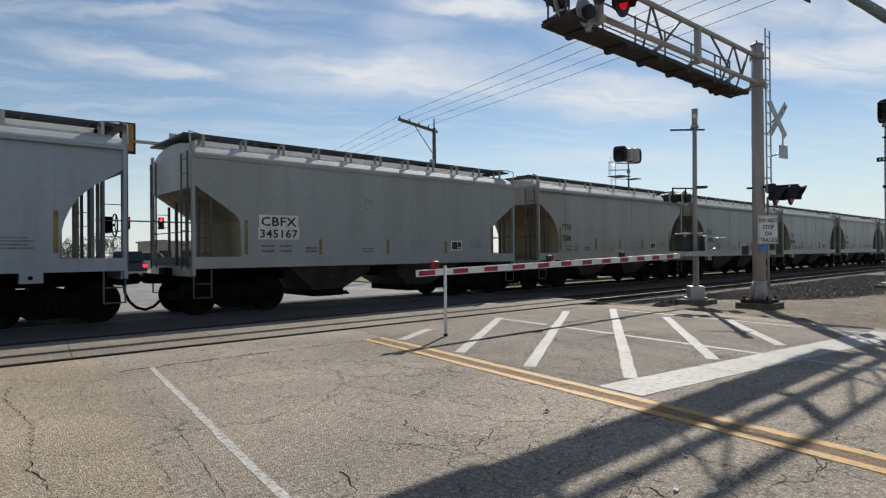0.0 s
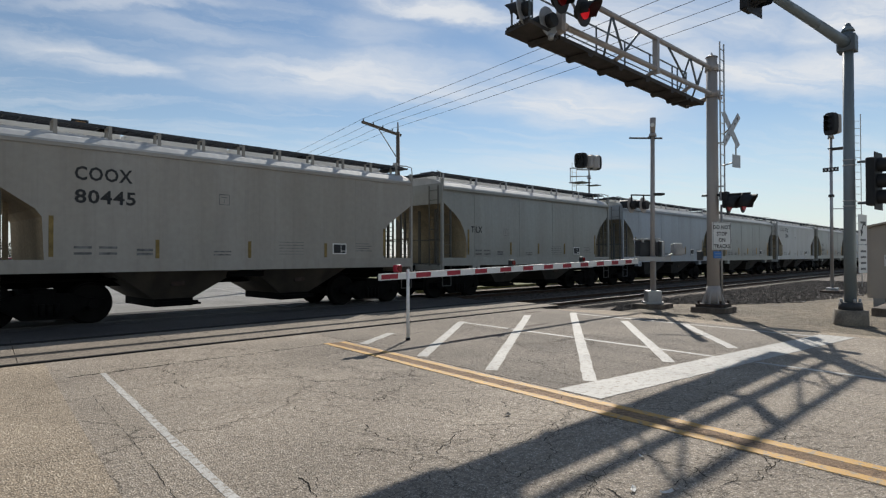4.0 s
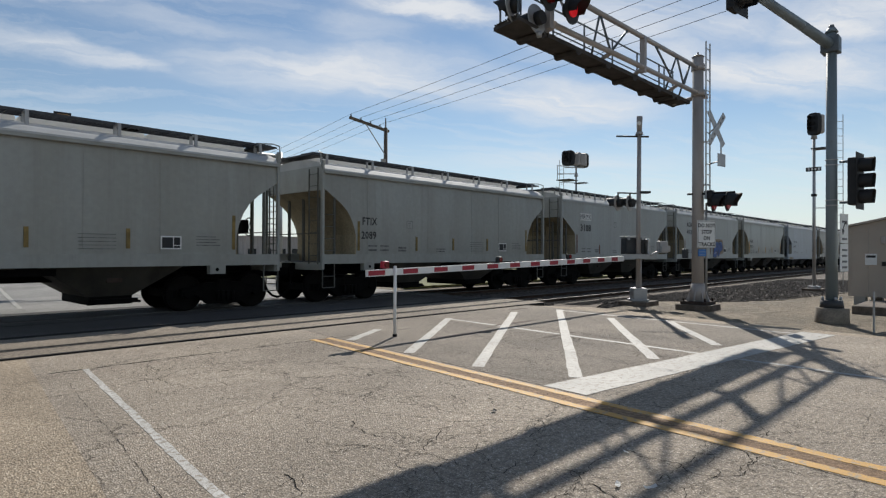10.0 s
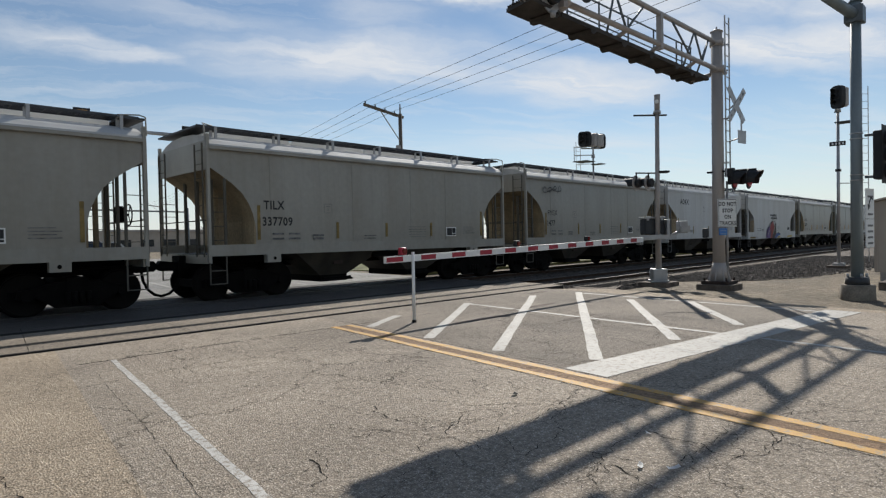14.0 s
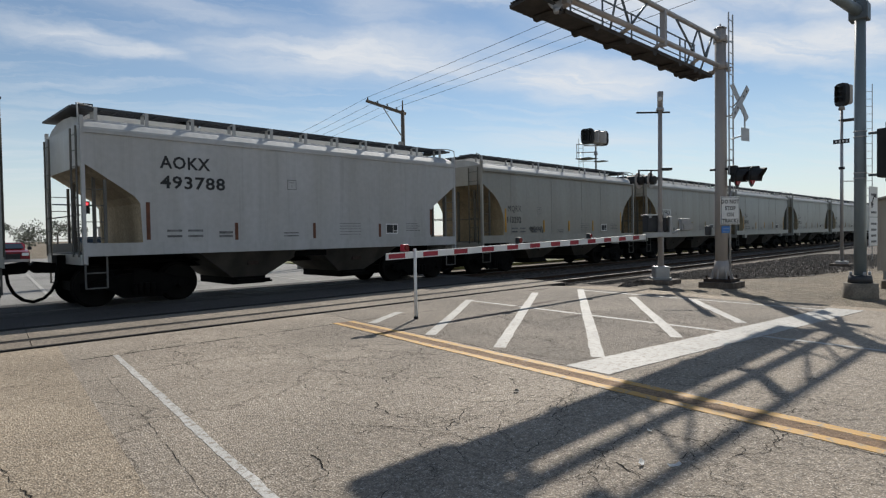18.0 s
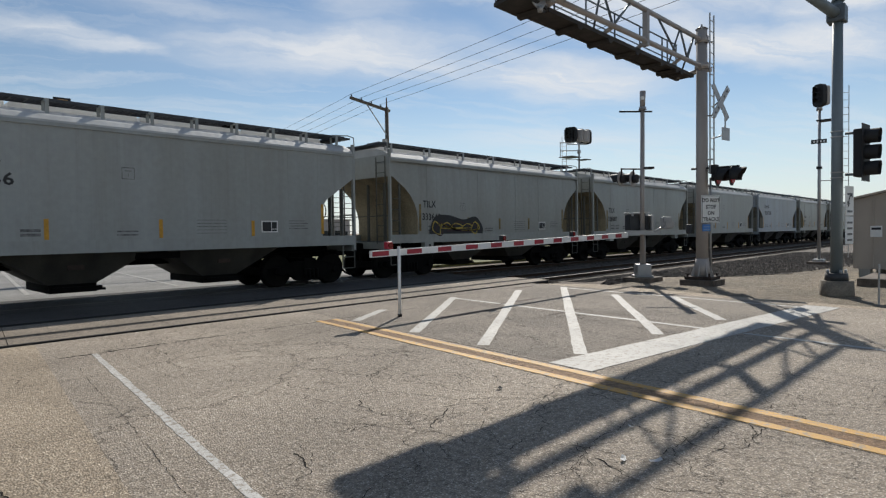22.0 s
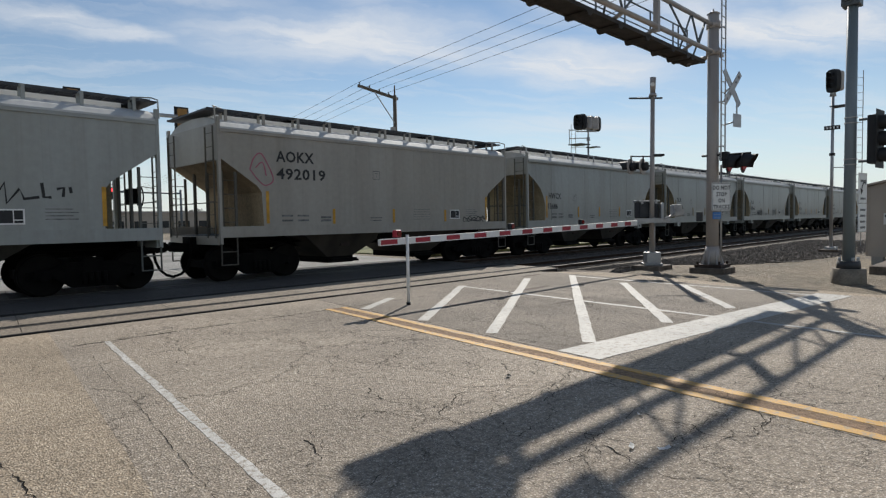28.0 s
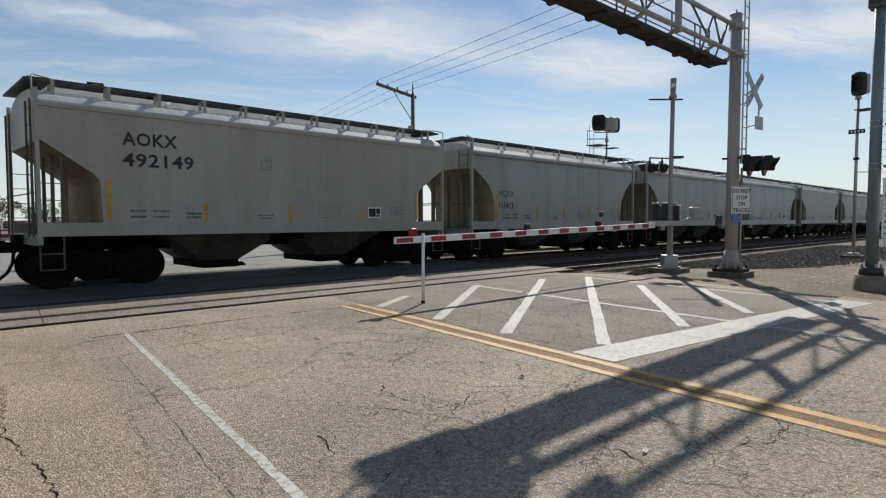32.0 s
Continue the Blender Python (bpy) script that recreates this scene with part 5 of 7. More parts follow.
    spray(c, [[(-0.05, 3.11), (-0.25, 3.02), (-0.41, 2.78), (-0.26, 2.34), (0.07, 2.18), (0.3, 2.25), (0.34, 2.53), (0.18, 2.84), (0.05, 3.08), (-0.05, 3.11)]], 0.035, SPRAY_BLACK, "black sprayed closed outline")
    # black outlines of rounded letters, and tags
    c = cars[43]
    spray(c, [[(-1.34, 1.73), (-1.11, 1.76), (-1.05, 1.93), (-1.12, 2.09), (-1.33, 2.1)], [(-1.07, 2.05), (-0.9, 2.29), (-0.82, 2.3), (-0.66, 1.97)], [(-0.63, 2.23), (-0.45, 2.26), (-0.26, 2.13), (-0.21, 1.96)],
              [(-0.53, 1.75), (-0.27, 1.72), (-0.11, 2.1), (0.1, 2.21), (0.25, 2.07), (0.27, 1.79), (0.49, 1.61), (0.44, 1.26)], [(-0.28, 1.56), (0.08, 1.62), (0.15, 1.93)], [(-0.32, 1.22), (-0.33, 1.69)]], 0.05, SPRAY_BLACK, "black sprayed outline letters")
    spray(c, [[(0.28, 1.93), (0.63, 1.97), (0.81, 2.33), (1.01, 2.3), (1.06, 2.08), (0.96, 1.94), (0.56, 1.79)], [(0.56, 1.79), (1.02, 1.88), (1.15, 1.75), (1.35, 1.57), (1.38, 1.31)],
              [(1.16, 1.97), (1.27, 2.08), (1.45, 2.12), (1.55, 2.01), (1.5, 1.68), (1.35, 1.45)], [(1.4, 1.44), (1.61, 1.64), (1.8, 1.43), (1.59, 1.22), (1.4, 1.44)], [(-1.14, 1.67), (-0.87, 1.57), (-0.8, 1.37), (-0.86, 1.21)]], 0.05, SPRAY_BLACK, "black sprayed outline letters")
    spray(c, [[(-3.0, 1.5), (-2.9, 2.1), (-2.5, 2.3), (-2.2, 2.0), (-2.4, 1.6), (-2.8, 1.4)], [(-2.2, 2.2), (-1.8, 2.35), (-1.5, 2.1), (-1.6, 1.6), (-2.0, 1.35)], [(-2.1, 1.7), (-1.5, 1.75)]], 0.05, SPRAY_BLACK, "black sprayed outline letters")
    spray(c, [[(1.8, 1.94), (2.02, 1.98), (1.92, 2.09), (2.11, 2.21), (2.02, 1.9), (2.22, 2.21), (2.33, 2.02), (2.46, 2.33), (2.53, 2.02), (2.74, 2.38), (2.76, 1.98), (2.98, 2.27), (3.05, 2.07), (3.31, 2.11)],
              [(3.36, 2.4), (3.39, 2.11), (3.52, 2.11)], [(3.62, 2.28), (3.75, 2.31), (3.73, 2.12)], [(3.86, 2.33), (3.88, 2.2)]], 0.06, SPRAY_BLACK, "small black sprayed tag", 0, False)
    spray(c, [[(1.96, 1.21), (2.0, 1.4), (2.19, 1.4), (2.3, 1.2), (2.42, 1.35), (2.61, 1.19), (2.82, 1.3), (2.94, 1.18), (3.11, 1.34), (3.28, 1.21)]], 0.025, SPRAY_GREY, "faint grey tag")
    spray(c, [scrawl(-4.0, -3.1, 1.5, 1.9, 3, 3)], 0.03, SPRAY_BLACK, "small black sprayed tag")
    # bright swirls low on a white car
    c = cars[25]
    fill(c, [(-1.2, 1.0), (-0.9, 1.9), (-0.3, 2.25), (0.2, 1.7), (0.5, 1.2), (0.3, 0.99)], SPRAY_RED, "red sprayed swirl", 6)
    fill(c, [(-0.5, 1.0), (-0.1, 1.6), (0.35, 2.1), (0.55, 2.0), (0.45, 1.5), (0.3, 1.0)], SPRAY_MAROON, "dark red sprayed swirl", 7)
    fill(c, [(-1.9, 1.05), (-1.7, 1.6), (-1.1, 1.9), (-0.9, 1.4), (-1.0, 1.0)], SPRAY_VIOLET, "violet sprayed swirl", 7)
    fill(c, [(0.1, 1.0), (0.5, 1.32), (1.0, 1.38), (1.55, 1.24), (1.1, 1.16), (0.6, 1.0)], SPRAY_BLUE, "blue sprayed swirl", 8)
    fill(c, [(0.7, 1.0), (1.1, 1.12), (1.5, 1.14), (1.4, 1.02)], SPRAY_YELLOW, "yellow sprayed swirl", 9)
    spray(c, [[(-1.9, 1.1), (-1.2, 1.9), (-0.3, 2.28), (0.3, 2.1), (0.5, 1.5), (0.6, 1.35), (1.1, 1.38), (1.62, 1.26)], [(0.0, 1.3), (0.2, 1.8), (0.45, 2.1)], [(-1.0, 1.0), (-0.7, 1.5), (-0.4, 1.7)]], 0.05, SPRAY_BLACK, "black sprayed outline", 10)
    spray(c, [[(-0.2, 1.3), (0.0, 1.7), (0.3, 1.95)], [(-1.5, 1.2), (-1.1, 1.6)]], 0.07, SPRAY_CREAM, "cream sprayed line", 11)
    for k in range(2):
        spray(c, [scrawl(-0.9 + 0.2 * k, 0.75, 2.62 - 0.22 * k, 2.80 - 0.22 * k, 16, 7 + k)], 0.03, SPRAY_BLACK, "black sprayed scrawl")
    spray(c, [[(0.02, 2.86), (0.09, 2.99), (0.16, 2.86)]], 0.02, SPRAY_BLACK, "black sprayed scrawl", 0, False)
    # dark mass with yellow lines
    c = cars[35]
    fill(c, [(-3.98, 1.3), (-3.7, 2.0), (-3.0, 2.1), (-2.2, 1.95), (-1.5, 2.05), (-1.1, 1.6), (-1.4, 1.24), (-2.6, 1.2)], SPRAY_BLACK, "dark brown sprayed mass")
    spray(c, [scrawl(-3.8, -1.3, 1.35, 1.95, 5, 12)], 0.04, SPRAY_YELLOW, "yellow sprayed line", 1)
    spray(c, [scrawl(-3.7, -1.4, 1.3, 1.9, 4, 13)], 0.05, SPRAY_MAROON, "maroon sprayed line", 1)
    # pink outline and a tag
    c = cars[44]
    spray(c, [[(-4.86, 2.90), (-4.74, 3.2), (-4.55, 3.33), (-4.36, 3.07), (-4.20, 2.66), (-4.42, 2.5), (-4.62, 2.62), (-4.86, 2.90)], [(-4.7, 2.95), (-4.5, 3.1), (-4.4, 2.75)]], 0.03, SPRAY_PINK, "pink sprayed outline")
    spray(c, [scrawl(3.2, 4.45, 1.38, 1.65, 5, 21)], 0.03, SPRAY_BLACK, "small black sprayed tag")
    spray(cars[10], [scrawl(-5.1, -3.9, 3.35, 3.75, 4, 31)], 0.025, SPRAY_GREY, "black sprayed scrawl")
    spray(cars[23], [scrawl(-4.6, -3.2, 3.2, 3.6, 4, 32)], 0.04, SPRAY_GREY, "dark sprayed scrawl")
    spray(cars[14], [scrawl(-3.25, -2.25, 1.52, 1.9, 4, 33), scrawl(-3.1, -2.2, 1.55, 1.7, 3, 34)], 0.025, SPRAY_GREY, "faint grey sprayed tag")
    spray(cars[47], [scrawl(-2.9, -1.6, 1.45, 1.98, 7, 51), scrawl(-2.7, -1.7, 1.5, 1.8, 4, 52), scrawl(0.9, 1.75, 1.45, 2.0, 5, 53)], 0.034, SPRAY_FAINT, "faint grey sprayed tags")
    for k, i in enumerate((33, 29, 13)):
        spray(cars[i], [scrawl(-2.9, -2.0, 1.5, 1.8, 9, 40 + k)], 0.025, SPRAY_GREY, "faint grey sprayed tag")


spray_all()


# ------------------------------------------------------------------ signals and gate
def disc(bm, c, n, r, depth, seg=20, mi=0):
    c, n = Vector(c), Vector(n).normalized()
    tube(bm, c, c + n * depth, r, r, seg, mi)


def hood(bm, c, n, r, length, seg=14, cut=0.45, open_half=60):
    """A visor over a lens: the upper part of a short tube, thin-walled, its mouth cut back below."""
    c, n = Vector(c), Vector(n).normalized()
    side = n.cross(Vector((0, 0, 1))).normalized()
    up = side.cross(n)
    for rr, flip in ((r, False), (r * 0.95, True)):
        rows = []
        for k in range(seg + 1):
            a = radians(open_half - 90 + (360 - 2 * open_half) * k / seg)
            d = side * math.cos(a) * rr + up * math.sin(a) * rr
            rows.append((bm.verts.new(c + d), bm.verts.new(c + d + n * length * (1 - cut + cut * max(0, math.sin(a))))))
        for a, b in zip(rows, rows[1:]):
            f = bm.faces.new((a[0], b[0], b[1], a[1]) if not flip else (a[1], b[1], b[0], a[0]))
            f.smooth = True


def flasher(parent, c, n, lens, r=0.30, back=MATT, eye=0.15):
    """A round flashing-light head: background disc, housing, lens and visor."""
    c, n = Vector(c), Vector(n).normalized()
    bm = bmesh.new()
    disc(bm, c, n, r, 0.02, 24)
    head = part("light_head", bm, back, parent, "round background plate")
    bm = bmesh.new()
    disc(bm, c - n * 0.13, n, 0.13, 0.13, 16)
    part("housing", bm, MATT, head)
    bm = bmesh.new()
    disc(bm, c + n * 0.02, n, eye, 0.03, 18)
    part("lens", bm, lens, head, "red glass lens")
    bm = bmesh.new()
    hood(bm, c + n * 0.02, n, eye + 0.02, 0.34)
    part("visor", bm, MATT, head)
    return head


def build_mast():
    """Steel mast with the walkway truss that carries lights over the road."""
    B = Vector((17.055, 6.235, 0))
    D = Vector((-0.99997, 0.008, 0))
    S = Vector((0.008, 0.99997, 0))                        # from the truss towards the tracks
    mast = thing("signal_cantilever", Matrix.Translation((0, 0, 0)), "grey steel mast with a walkway truss carrying red flashing lights", "crossing signal")
    P = lambda s, d, z: B + D * s + S * d + Vector((0, 0, z))
    part("mast", one_tube(B + Vector((0, 0, 0.1)), B + Vector((0, 0, 7.0)), 0.165, 0.145, 20), GREY, mast)
    part("mast_cap", one_tube(B + Vector((0, 0, 7.0)), B + Vector((0, 0, 7.05)), 0.17, 0.10, 20), GREY, mast)
    part("finial", one_tube(B + Vector((0, 0, 7.05)), B + Vector((0, 0, 7.14)), 0.03, 0.02, 8), GREY, mast)
    bm = bmesh.new()
    box(bm, B.x - 0.36, B.x + 0.36, B.y - 0.36, B.y + 0.36, 0.08, 0.17, 0, 0.01)
    part("base_plate", bm, RUST, mast)
    for dx in (-0.29, 0.29):
        for dy in (-0.29, 0.29):
            part("anchor_bolt", one_tube((B.x + dx, B.y + dy, 0.17), (B.x + dx, B.y + dy, 0.26), 0.03, None, 8), RUST, mast)
    part("foot_sleeve", one_tube(B + Vector((0, 0, 0.17)), B + Vector((0, 0, 0.66)), 0.245, 0.172, 16), GREY, mast, "flared stained foot of the mast")
    for a in range(8):
        c, s = math.cos(a * math.pi / 4), math.sin(a * math.pi / 4)
        bm = bmesh.new()
        v = [bm.verts.new((B.x + c * u + s * w, B.y + s * u - c * w, z)) for w in (-0.012, 0.012) for u, z in ((0.20, 0.17), (0.32, 0.17), (0.17, 0.60))]
        for q in ((0, 1, 2), (5, 4, 3), (0, 3, 4, 1), (1, 4, 5, 2), (2, 5, 3, 0)):
            bm.faces.new([v[k] for k in q])
        part("gusset", bm, GREY, mast)
    part("relay_box", one_box(B.x - 0.34, B.x - 0.20, B.y + 0.18, B.y + 0.32, 1.36, 1.62, 0.02), MACHINE, mast)
    # chords of the truss, in one upright plane
    top = lambda s: 6.70 - 0.013 * s
    low = lambda s: 5.98 - 0.013 * s
    deck = 5.71
    part("top_chord", one_tube(P(0.12, 0, top(0.1)), P(7.55, 0, top(7.55)), 0.058, None, 12), GREY, mast)
    part("bottom_chord", one_tube(P(-0.62, 0, low(-0.6)), P(7.25, 0, low(7.25)), 0.060, None, 12), GREY, mast)
    part("chord_cap", one_tube(P(7.25, 0, low(7.25)), P(7.29, 0, low(7.25)), 0.075, None, 12), GREY, mast)
    part("mast_clamp", one_tube(B + Vector((0, 0, low(0) - 0.10)), B + Vector((0, 0, low(0) + 0.08)), 0.185, None, 16), GREY, mast)
    part("mast_clamp", one_tube(B + Vector((0, 0, top(0) - 0.09)), B + Vector((0, 0, top(0) + 0.09)), 0.180, None, 16), GREY, mast)
    for s in (3.43, 7.43):
        bm = bmesh.new()
        tube(bm, P(s, 0, low(s) - 0.12), P(s, 0, top(s) + 0.02), 0.085, 0.085, 4)
        part("vertical_strut", bm, GREY, mast)
    # diagonals between the chords
    for a, b in ((5.50, 5.02), (4.19, 5.02), (2.82, 1.66), (1.47, 0.98), (0.56, 1.02)):
        part("brace", one_tube(P(a, 0, top(a)), P(b, 0, low(b)), 0.027, None, 8), DARK, mast)
    # diagonals down to the walkway, and the beams that carry it
    for a, b in ((5.50, 5.42), (1.47, 1.62), (0.56, 0.75)):
        part("brace", one_tube(P(a, 0, top(a)), P(b, 0.26, deck + 0.04), 0.025, None, 8), DARK, mast)
    for s in (0.02, 1.40, 3.43, 5.02, 7.25):
        part("cross_beam", one_tube(P(s, 0, low(s) - 0.02), P(s, 0.34, deck + 0.05), 0.05, None, 8), GREY, mast)
    part("knee_beam", one_tube(P(-0.1, 0.05, low(0) - 0.06), P(0.5, 0.50, deck - 0.02), 0.05, None, 8), GREY, mast)
    # walkway grating, widened to a pan under the lights
    deck_of = [P(0.28, 0.14, 0), P(7.30, 0.14, 0), P(7.50, 0.06, 0), P(8.38, 0.02, 0), P(8.24, 0.70, 0), P(7.40, 0.72, 0), P(7.30, 0.60, 0), P(0.22, 0.60, 0)]
    bm = bmesh.new()
    prism(bm, [(p.x, p.y) for p in deck_of], "z", deck - 0.035, deck + 0.035)
    part("walkway", bm, WALKWAY, mast, "dark steel grating walkway")
    for d, s0, s1 in ((0.15, 0.28, 7.30), (0.59, 0.22, 7.30)):
        bm = bmesh.new()
        tube(bm, P(s0, d, deck - 0.01), P(s1, d, deck), 0.062, 0.062, 4)
        part("walkway_edge", bm, WALKWAY, mast)
    tooth = mesh_of(one_prism([(-0.035, 0), (0.035, 0), (0.035, 0.03), (-0.035, 0.03)], "y", -0.01, 0.01), "grating_tooth", WALKWAY)
    for k in range(11):
        part("grating_tooth", tooth, None, mast).location = P(8.38 - 0.014 * k, 0.04 + 0.06 * k, deck + 0.035)
    for s in (1.13, 1.42, 2.32, 3.67, 4.94, 6.20, 7.52):
        bm = bmesh.new()
        v = [bm.verts.new(P(s + u, d, z)) for d in (0.08, 0.62) for u, z in ((-0.10, deck - 0.06), (0.14, deck - 0.06), (0.10, deck - 0.13), (0.0, deck - 0.14))]
        for q in ((3, 2, 1, 0), (4, 5, 6, 7), (0, 1, 5, 4), (1, 2, 6, 5), (2, 3, 7, 6), (3, 0, 4, 7)):
            bm.faces.new([v[k] for k in q])
        bmesh.ops.recalc_face_normals(bm, faces=bm.faces)
        part("walkway_bearer", bm, WALKWAY, mast)
    for s in (0.36, 0.93, 1.26, 2.57, 3.87, 5.17, 6.42, 7.56, 8.20):
        part("rail_post", one_tube(P(s, 0.57, deck), P(s, 0.57, deck + 0.92), 0.021, None, 6), DARK, mast)
    part("hand_rail", one_tube(P(0.32, 0.57, deck + 0.92), P(8.20, 0.57, deck + 0.88), 0.021, None, 6), DARK, mast)
    part("hand_rail", one_tube(P(0.36, 0.57, deck + 0.44), P(8.20, 0.57, deck + 0.42), 0.016, None, 6), DARK, mast)
    for z in (0.44, 0.90):
        part("hand_rail", one_tube(P(8.20, 0.57, deck + z), P(8.36, 0.04, deck + z), 0.019, None, 6), DARK, mast)
    part("rail_post", one_tube(P(8.36, 0.04, deck), P(8.36, 0.04, deck + 0.92), 0.021, None, 6), DARK, mast)
    # lights out over the lanes: two towards the road, two towards the far side
    flasher(mast, P(7.22, -0.36, 6.10), (0.05, -1, -0.10), LENS_RED, 0.28)
    flasher(mast, P(7.98, -0.36, 6.13), (0.05, -1, -0.10), LENS_DARK, 0.28)
    flasher(mast, P(7.74, 0.06, 5.88), (0.0, 1, -0.06), LENS_DARK, 0.28, GALV)
    flasher(mast, P(8.32, 0.20, 5.98), (-0.25, 1, -0.06), LENS_DARK, 0.29, GALV)
    for s, d in ((7.22, -0.30), (7.98, -0.30)):
        part("light_bracket", one_tube(P(s, d + 0.08, 6.12), P(s, 0.0, 6.60), 0.028, None, 8), GREY, mast)
    part("light_bar", one_tube(P(7.1, 0.0, 6.60), P(8.25, 0.0, 6.60), 0.04, None, 8), GREY, mast)
    for s, d, z in ((7.74, 0.10, 5.88), (8.32, 0.24, 5.98)):
        part("light_bracket", one_tube(P(s, d, z), P(s - 0.02, d + 0.06, deck + 0.02), 0.03, None, 8), GREY, mast)
    part("lamp_knob", one_tube(P(7.80, -0.03, 5.60), P(7.80, -0.03, 5.50), 0.06, 0.045, 10), GALV, mast, "pale glass bulb cover")
    # ladder up the mast
    for d in (0.0, 0.30):
        part("ladder_rail", one_tube((B.x - 0.15 + d, B.y - 0.27, 3.0), (B.x - 0.15 + d, B.y - 0.27, 7.35), 0.02, None, 6), GALV, mast)
    me = mesh_of(one_tube((B.x - 0.15, B.y - 0.27, 0), (B.x + 0.15, B.y - 0.27, 0), 0.013, None, 6), "ladder_rung", GALV)
    for k in range(15):
        part("ladder_rung", me, None, mast).location = (0, 0, 3.1 + 0.29 * k)
    for z in (3.4, 4.6, 5.9, 6.6):
        part("ladder_bracket", one_tube((B.x, B.y - 0.1, z), (B.x, B.y - 0.29, z), 0.02, None, 6), GALV, mast)
    # lights on the mast at head height
    part("light_bar", one_tube((B.x - 0.12, B.y + 0.25, 3.16), (B.x + 0.10, B.y - 0.95, 3.16), 0.03, None, 8), MATT, mast)
    part("junction_box", one_box(B.x - 0.1, B.x + 0.1, B.y - 0.42, B.y - 0.2, 3.0, 3.24, 0.02), MATT, mast)
    flasher(mast, (B.x + 0.05, B.y - 0.40, 2.92), (0.05, -1, -0.05), LENS_MID, 0.27, MATT, 0.21)
    flasher(mast, (B.x + 0.10, B.y - 0.75, 2.92), (0.05, -1, -0.05), LENS_MID, 0.27, MATT, 0.21)
    # blue number plate, with its digits as bars
    turn = Matrix.Translation((B.x - 0.105, B.y - 0.15, 0)) @ Matrix.Rotation(math.atan2(-0.55, 0.835), 4, "Z")
    bm = one_box(-0.12, 0.12, -0.012, 0.012, 1.42, 1.61)
    bmesh.ops.transform(bm, verts=bm.verts, matrix=turn)
    plate = part("id_plate", bm, BLUE, mast, "small blue information plate")
    for z in (1.45, 1.53):
        bm = one_box(-0.09, 0.09, -0.017, -0.011, z, z + 0.025)
        bmesh.ops.transform(bm, verts=bm.verts, matrix=turn)
        part("plate_bar", bm, SPRAY_SKY, plate)
    conduit = one_tube((B.x + 0.08, B.y - 0.20, 0.15), (B.x + 0.08, B.y - 0.20, 2.9), 0.03, None, 8)
    part("conduit", conduit, GALV, mast)
    # concrete footing
    solid("mast_footing", one_box(B.x - 0.46, B.x + 0.46, B.y - 0.46, B.y + 0.46, -0.3, 0.08, 0.02), FOOTING, "brown stained concrete footing under the signal mast", "footing")
    # keep-clear sign
    n = Vector((-0.55, -0.835, 0))
    R = Matrix.Rotation(math.atan2(n.x, -n.y), 4, "Z")
    sg = thing("keep_clear_sign", Matrix.Translation((B.x - 0.02, B.y - 0.235, 0)) @ R.to_4x4(), "white sign reading do not stop on tracks on the mast", "sign")
    part("plate", one_box(-0.29, 0.29, -0.012, 0.012, 1.65, 2.41, 0.004), SIGN_WHITE, sg)
    for x0, x1, z0, z1 in ((-0.275, 0.275, 2.385, 2.395), (-0.275, 0.275, 1.665, 1.675), (-0.275, -0.265, 1.665, 2.395), (0.265, 0.275, 1.665, 2.395)):
        part("border", one_box(x0, x1, -0.016, -0.011, z0, z1), INK, sg)
    for words, z, wd in (("DO NOT", 2.22, 0.42), ("STOP", 2.04, 0.32), ("ON", 1.87, 0.17), ("TRACKS", 1.70, 0.44)):
        me = text_mesh(words, 0.15, INK, 0.004, 0.86)
        xs = [v.co.x for v in me.vertices]
        part("lettering", me, None, sg).location = (-(max(xs) + min(xs)) / 2, -0.018, z)
    part("bracket", one_box(-0.03, 0.03, 0.0, 0.06, 1.7, 2.36), GALV, sg)
    # crossbuck, seen from behind, with its plate
    xb = thing("crossbuck", pose(16.72, 5.62, 4.86, 0, 0, -10), "white crossed-board railroad crossing sign seen from behind", "sign")
    for a in (48, -48):
        bm = one_box(-0.56, 0.56, -0.01, 0.01, -0.085, 0.085)
        bmesh.ops.rotate(bm, verts=bm.verts, cent=(0, 0, 0), matrix=Matrix.Rotation(radians(a), 3, "Y"))
        bmesh.ops.translate(bm, verts=bm.verts, vec=(0, 0.011 if a > 0 else -0.011, 0))
        part("board", bm, BOARD_BACK, xb)
        for u in (-0.42, -0.22, 0.22, 0.42):
            b2 = one_box(u - 0.03, u + 0.03, -0.026 if a < 0 else 0.018, -0.018 if a < 0 else 0.026, -0.03, 0.03)
            bmesh.ops.rotate(b2, verts=b2.verts, cent=(0, 0, 0), matrix=Matrix.Rotation(radians(a), 3, "Y"))
            part("letter_block", b2, DIM, xb)
    part("track_plate", one_box(0.06, 0.44, -0.01, 0.01, -1.00, -0.66), BOARD_BACK, xb)
    part("plate_stem", one_box(0.20, 0.25, -0.01, 0.01, -0.66, -0.30), BOARD_BACK, xb)
    part("sign_arm", one_tube((-0.1, 0.03, -0.02), (0.36, 0.42, -0.02), 0.02, None, 6), GALV, xb)
    part("sign_arm", one_tube((0.1, 0.03, -0.88), (0.36, 0.42, -0.88), 0.02, None, 6), GALV, xb)


build_mast()


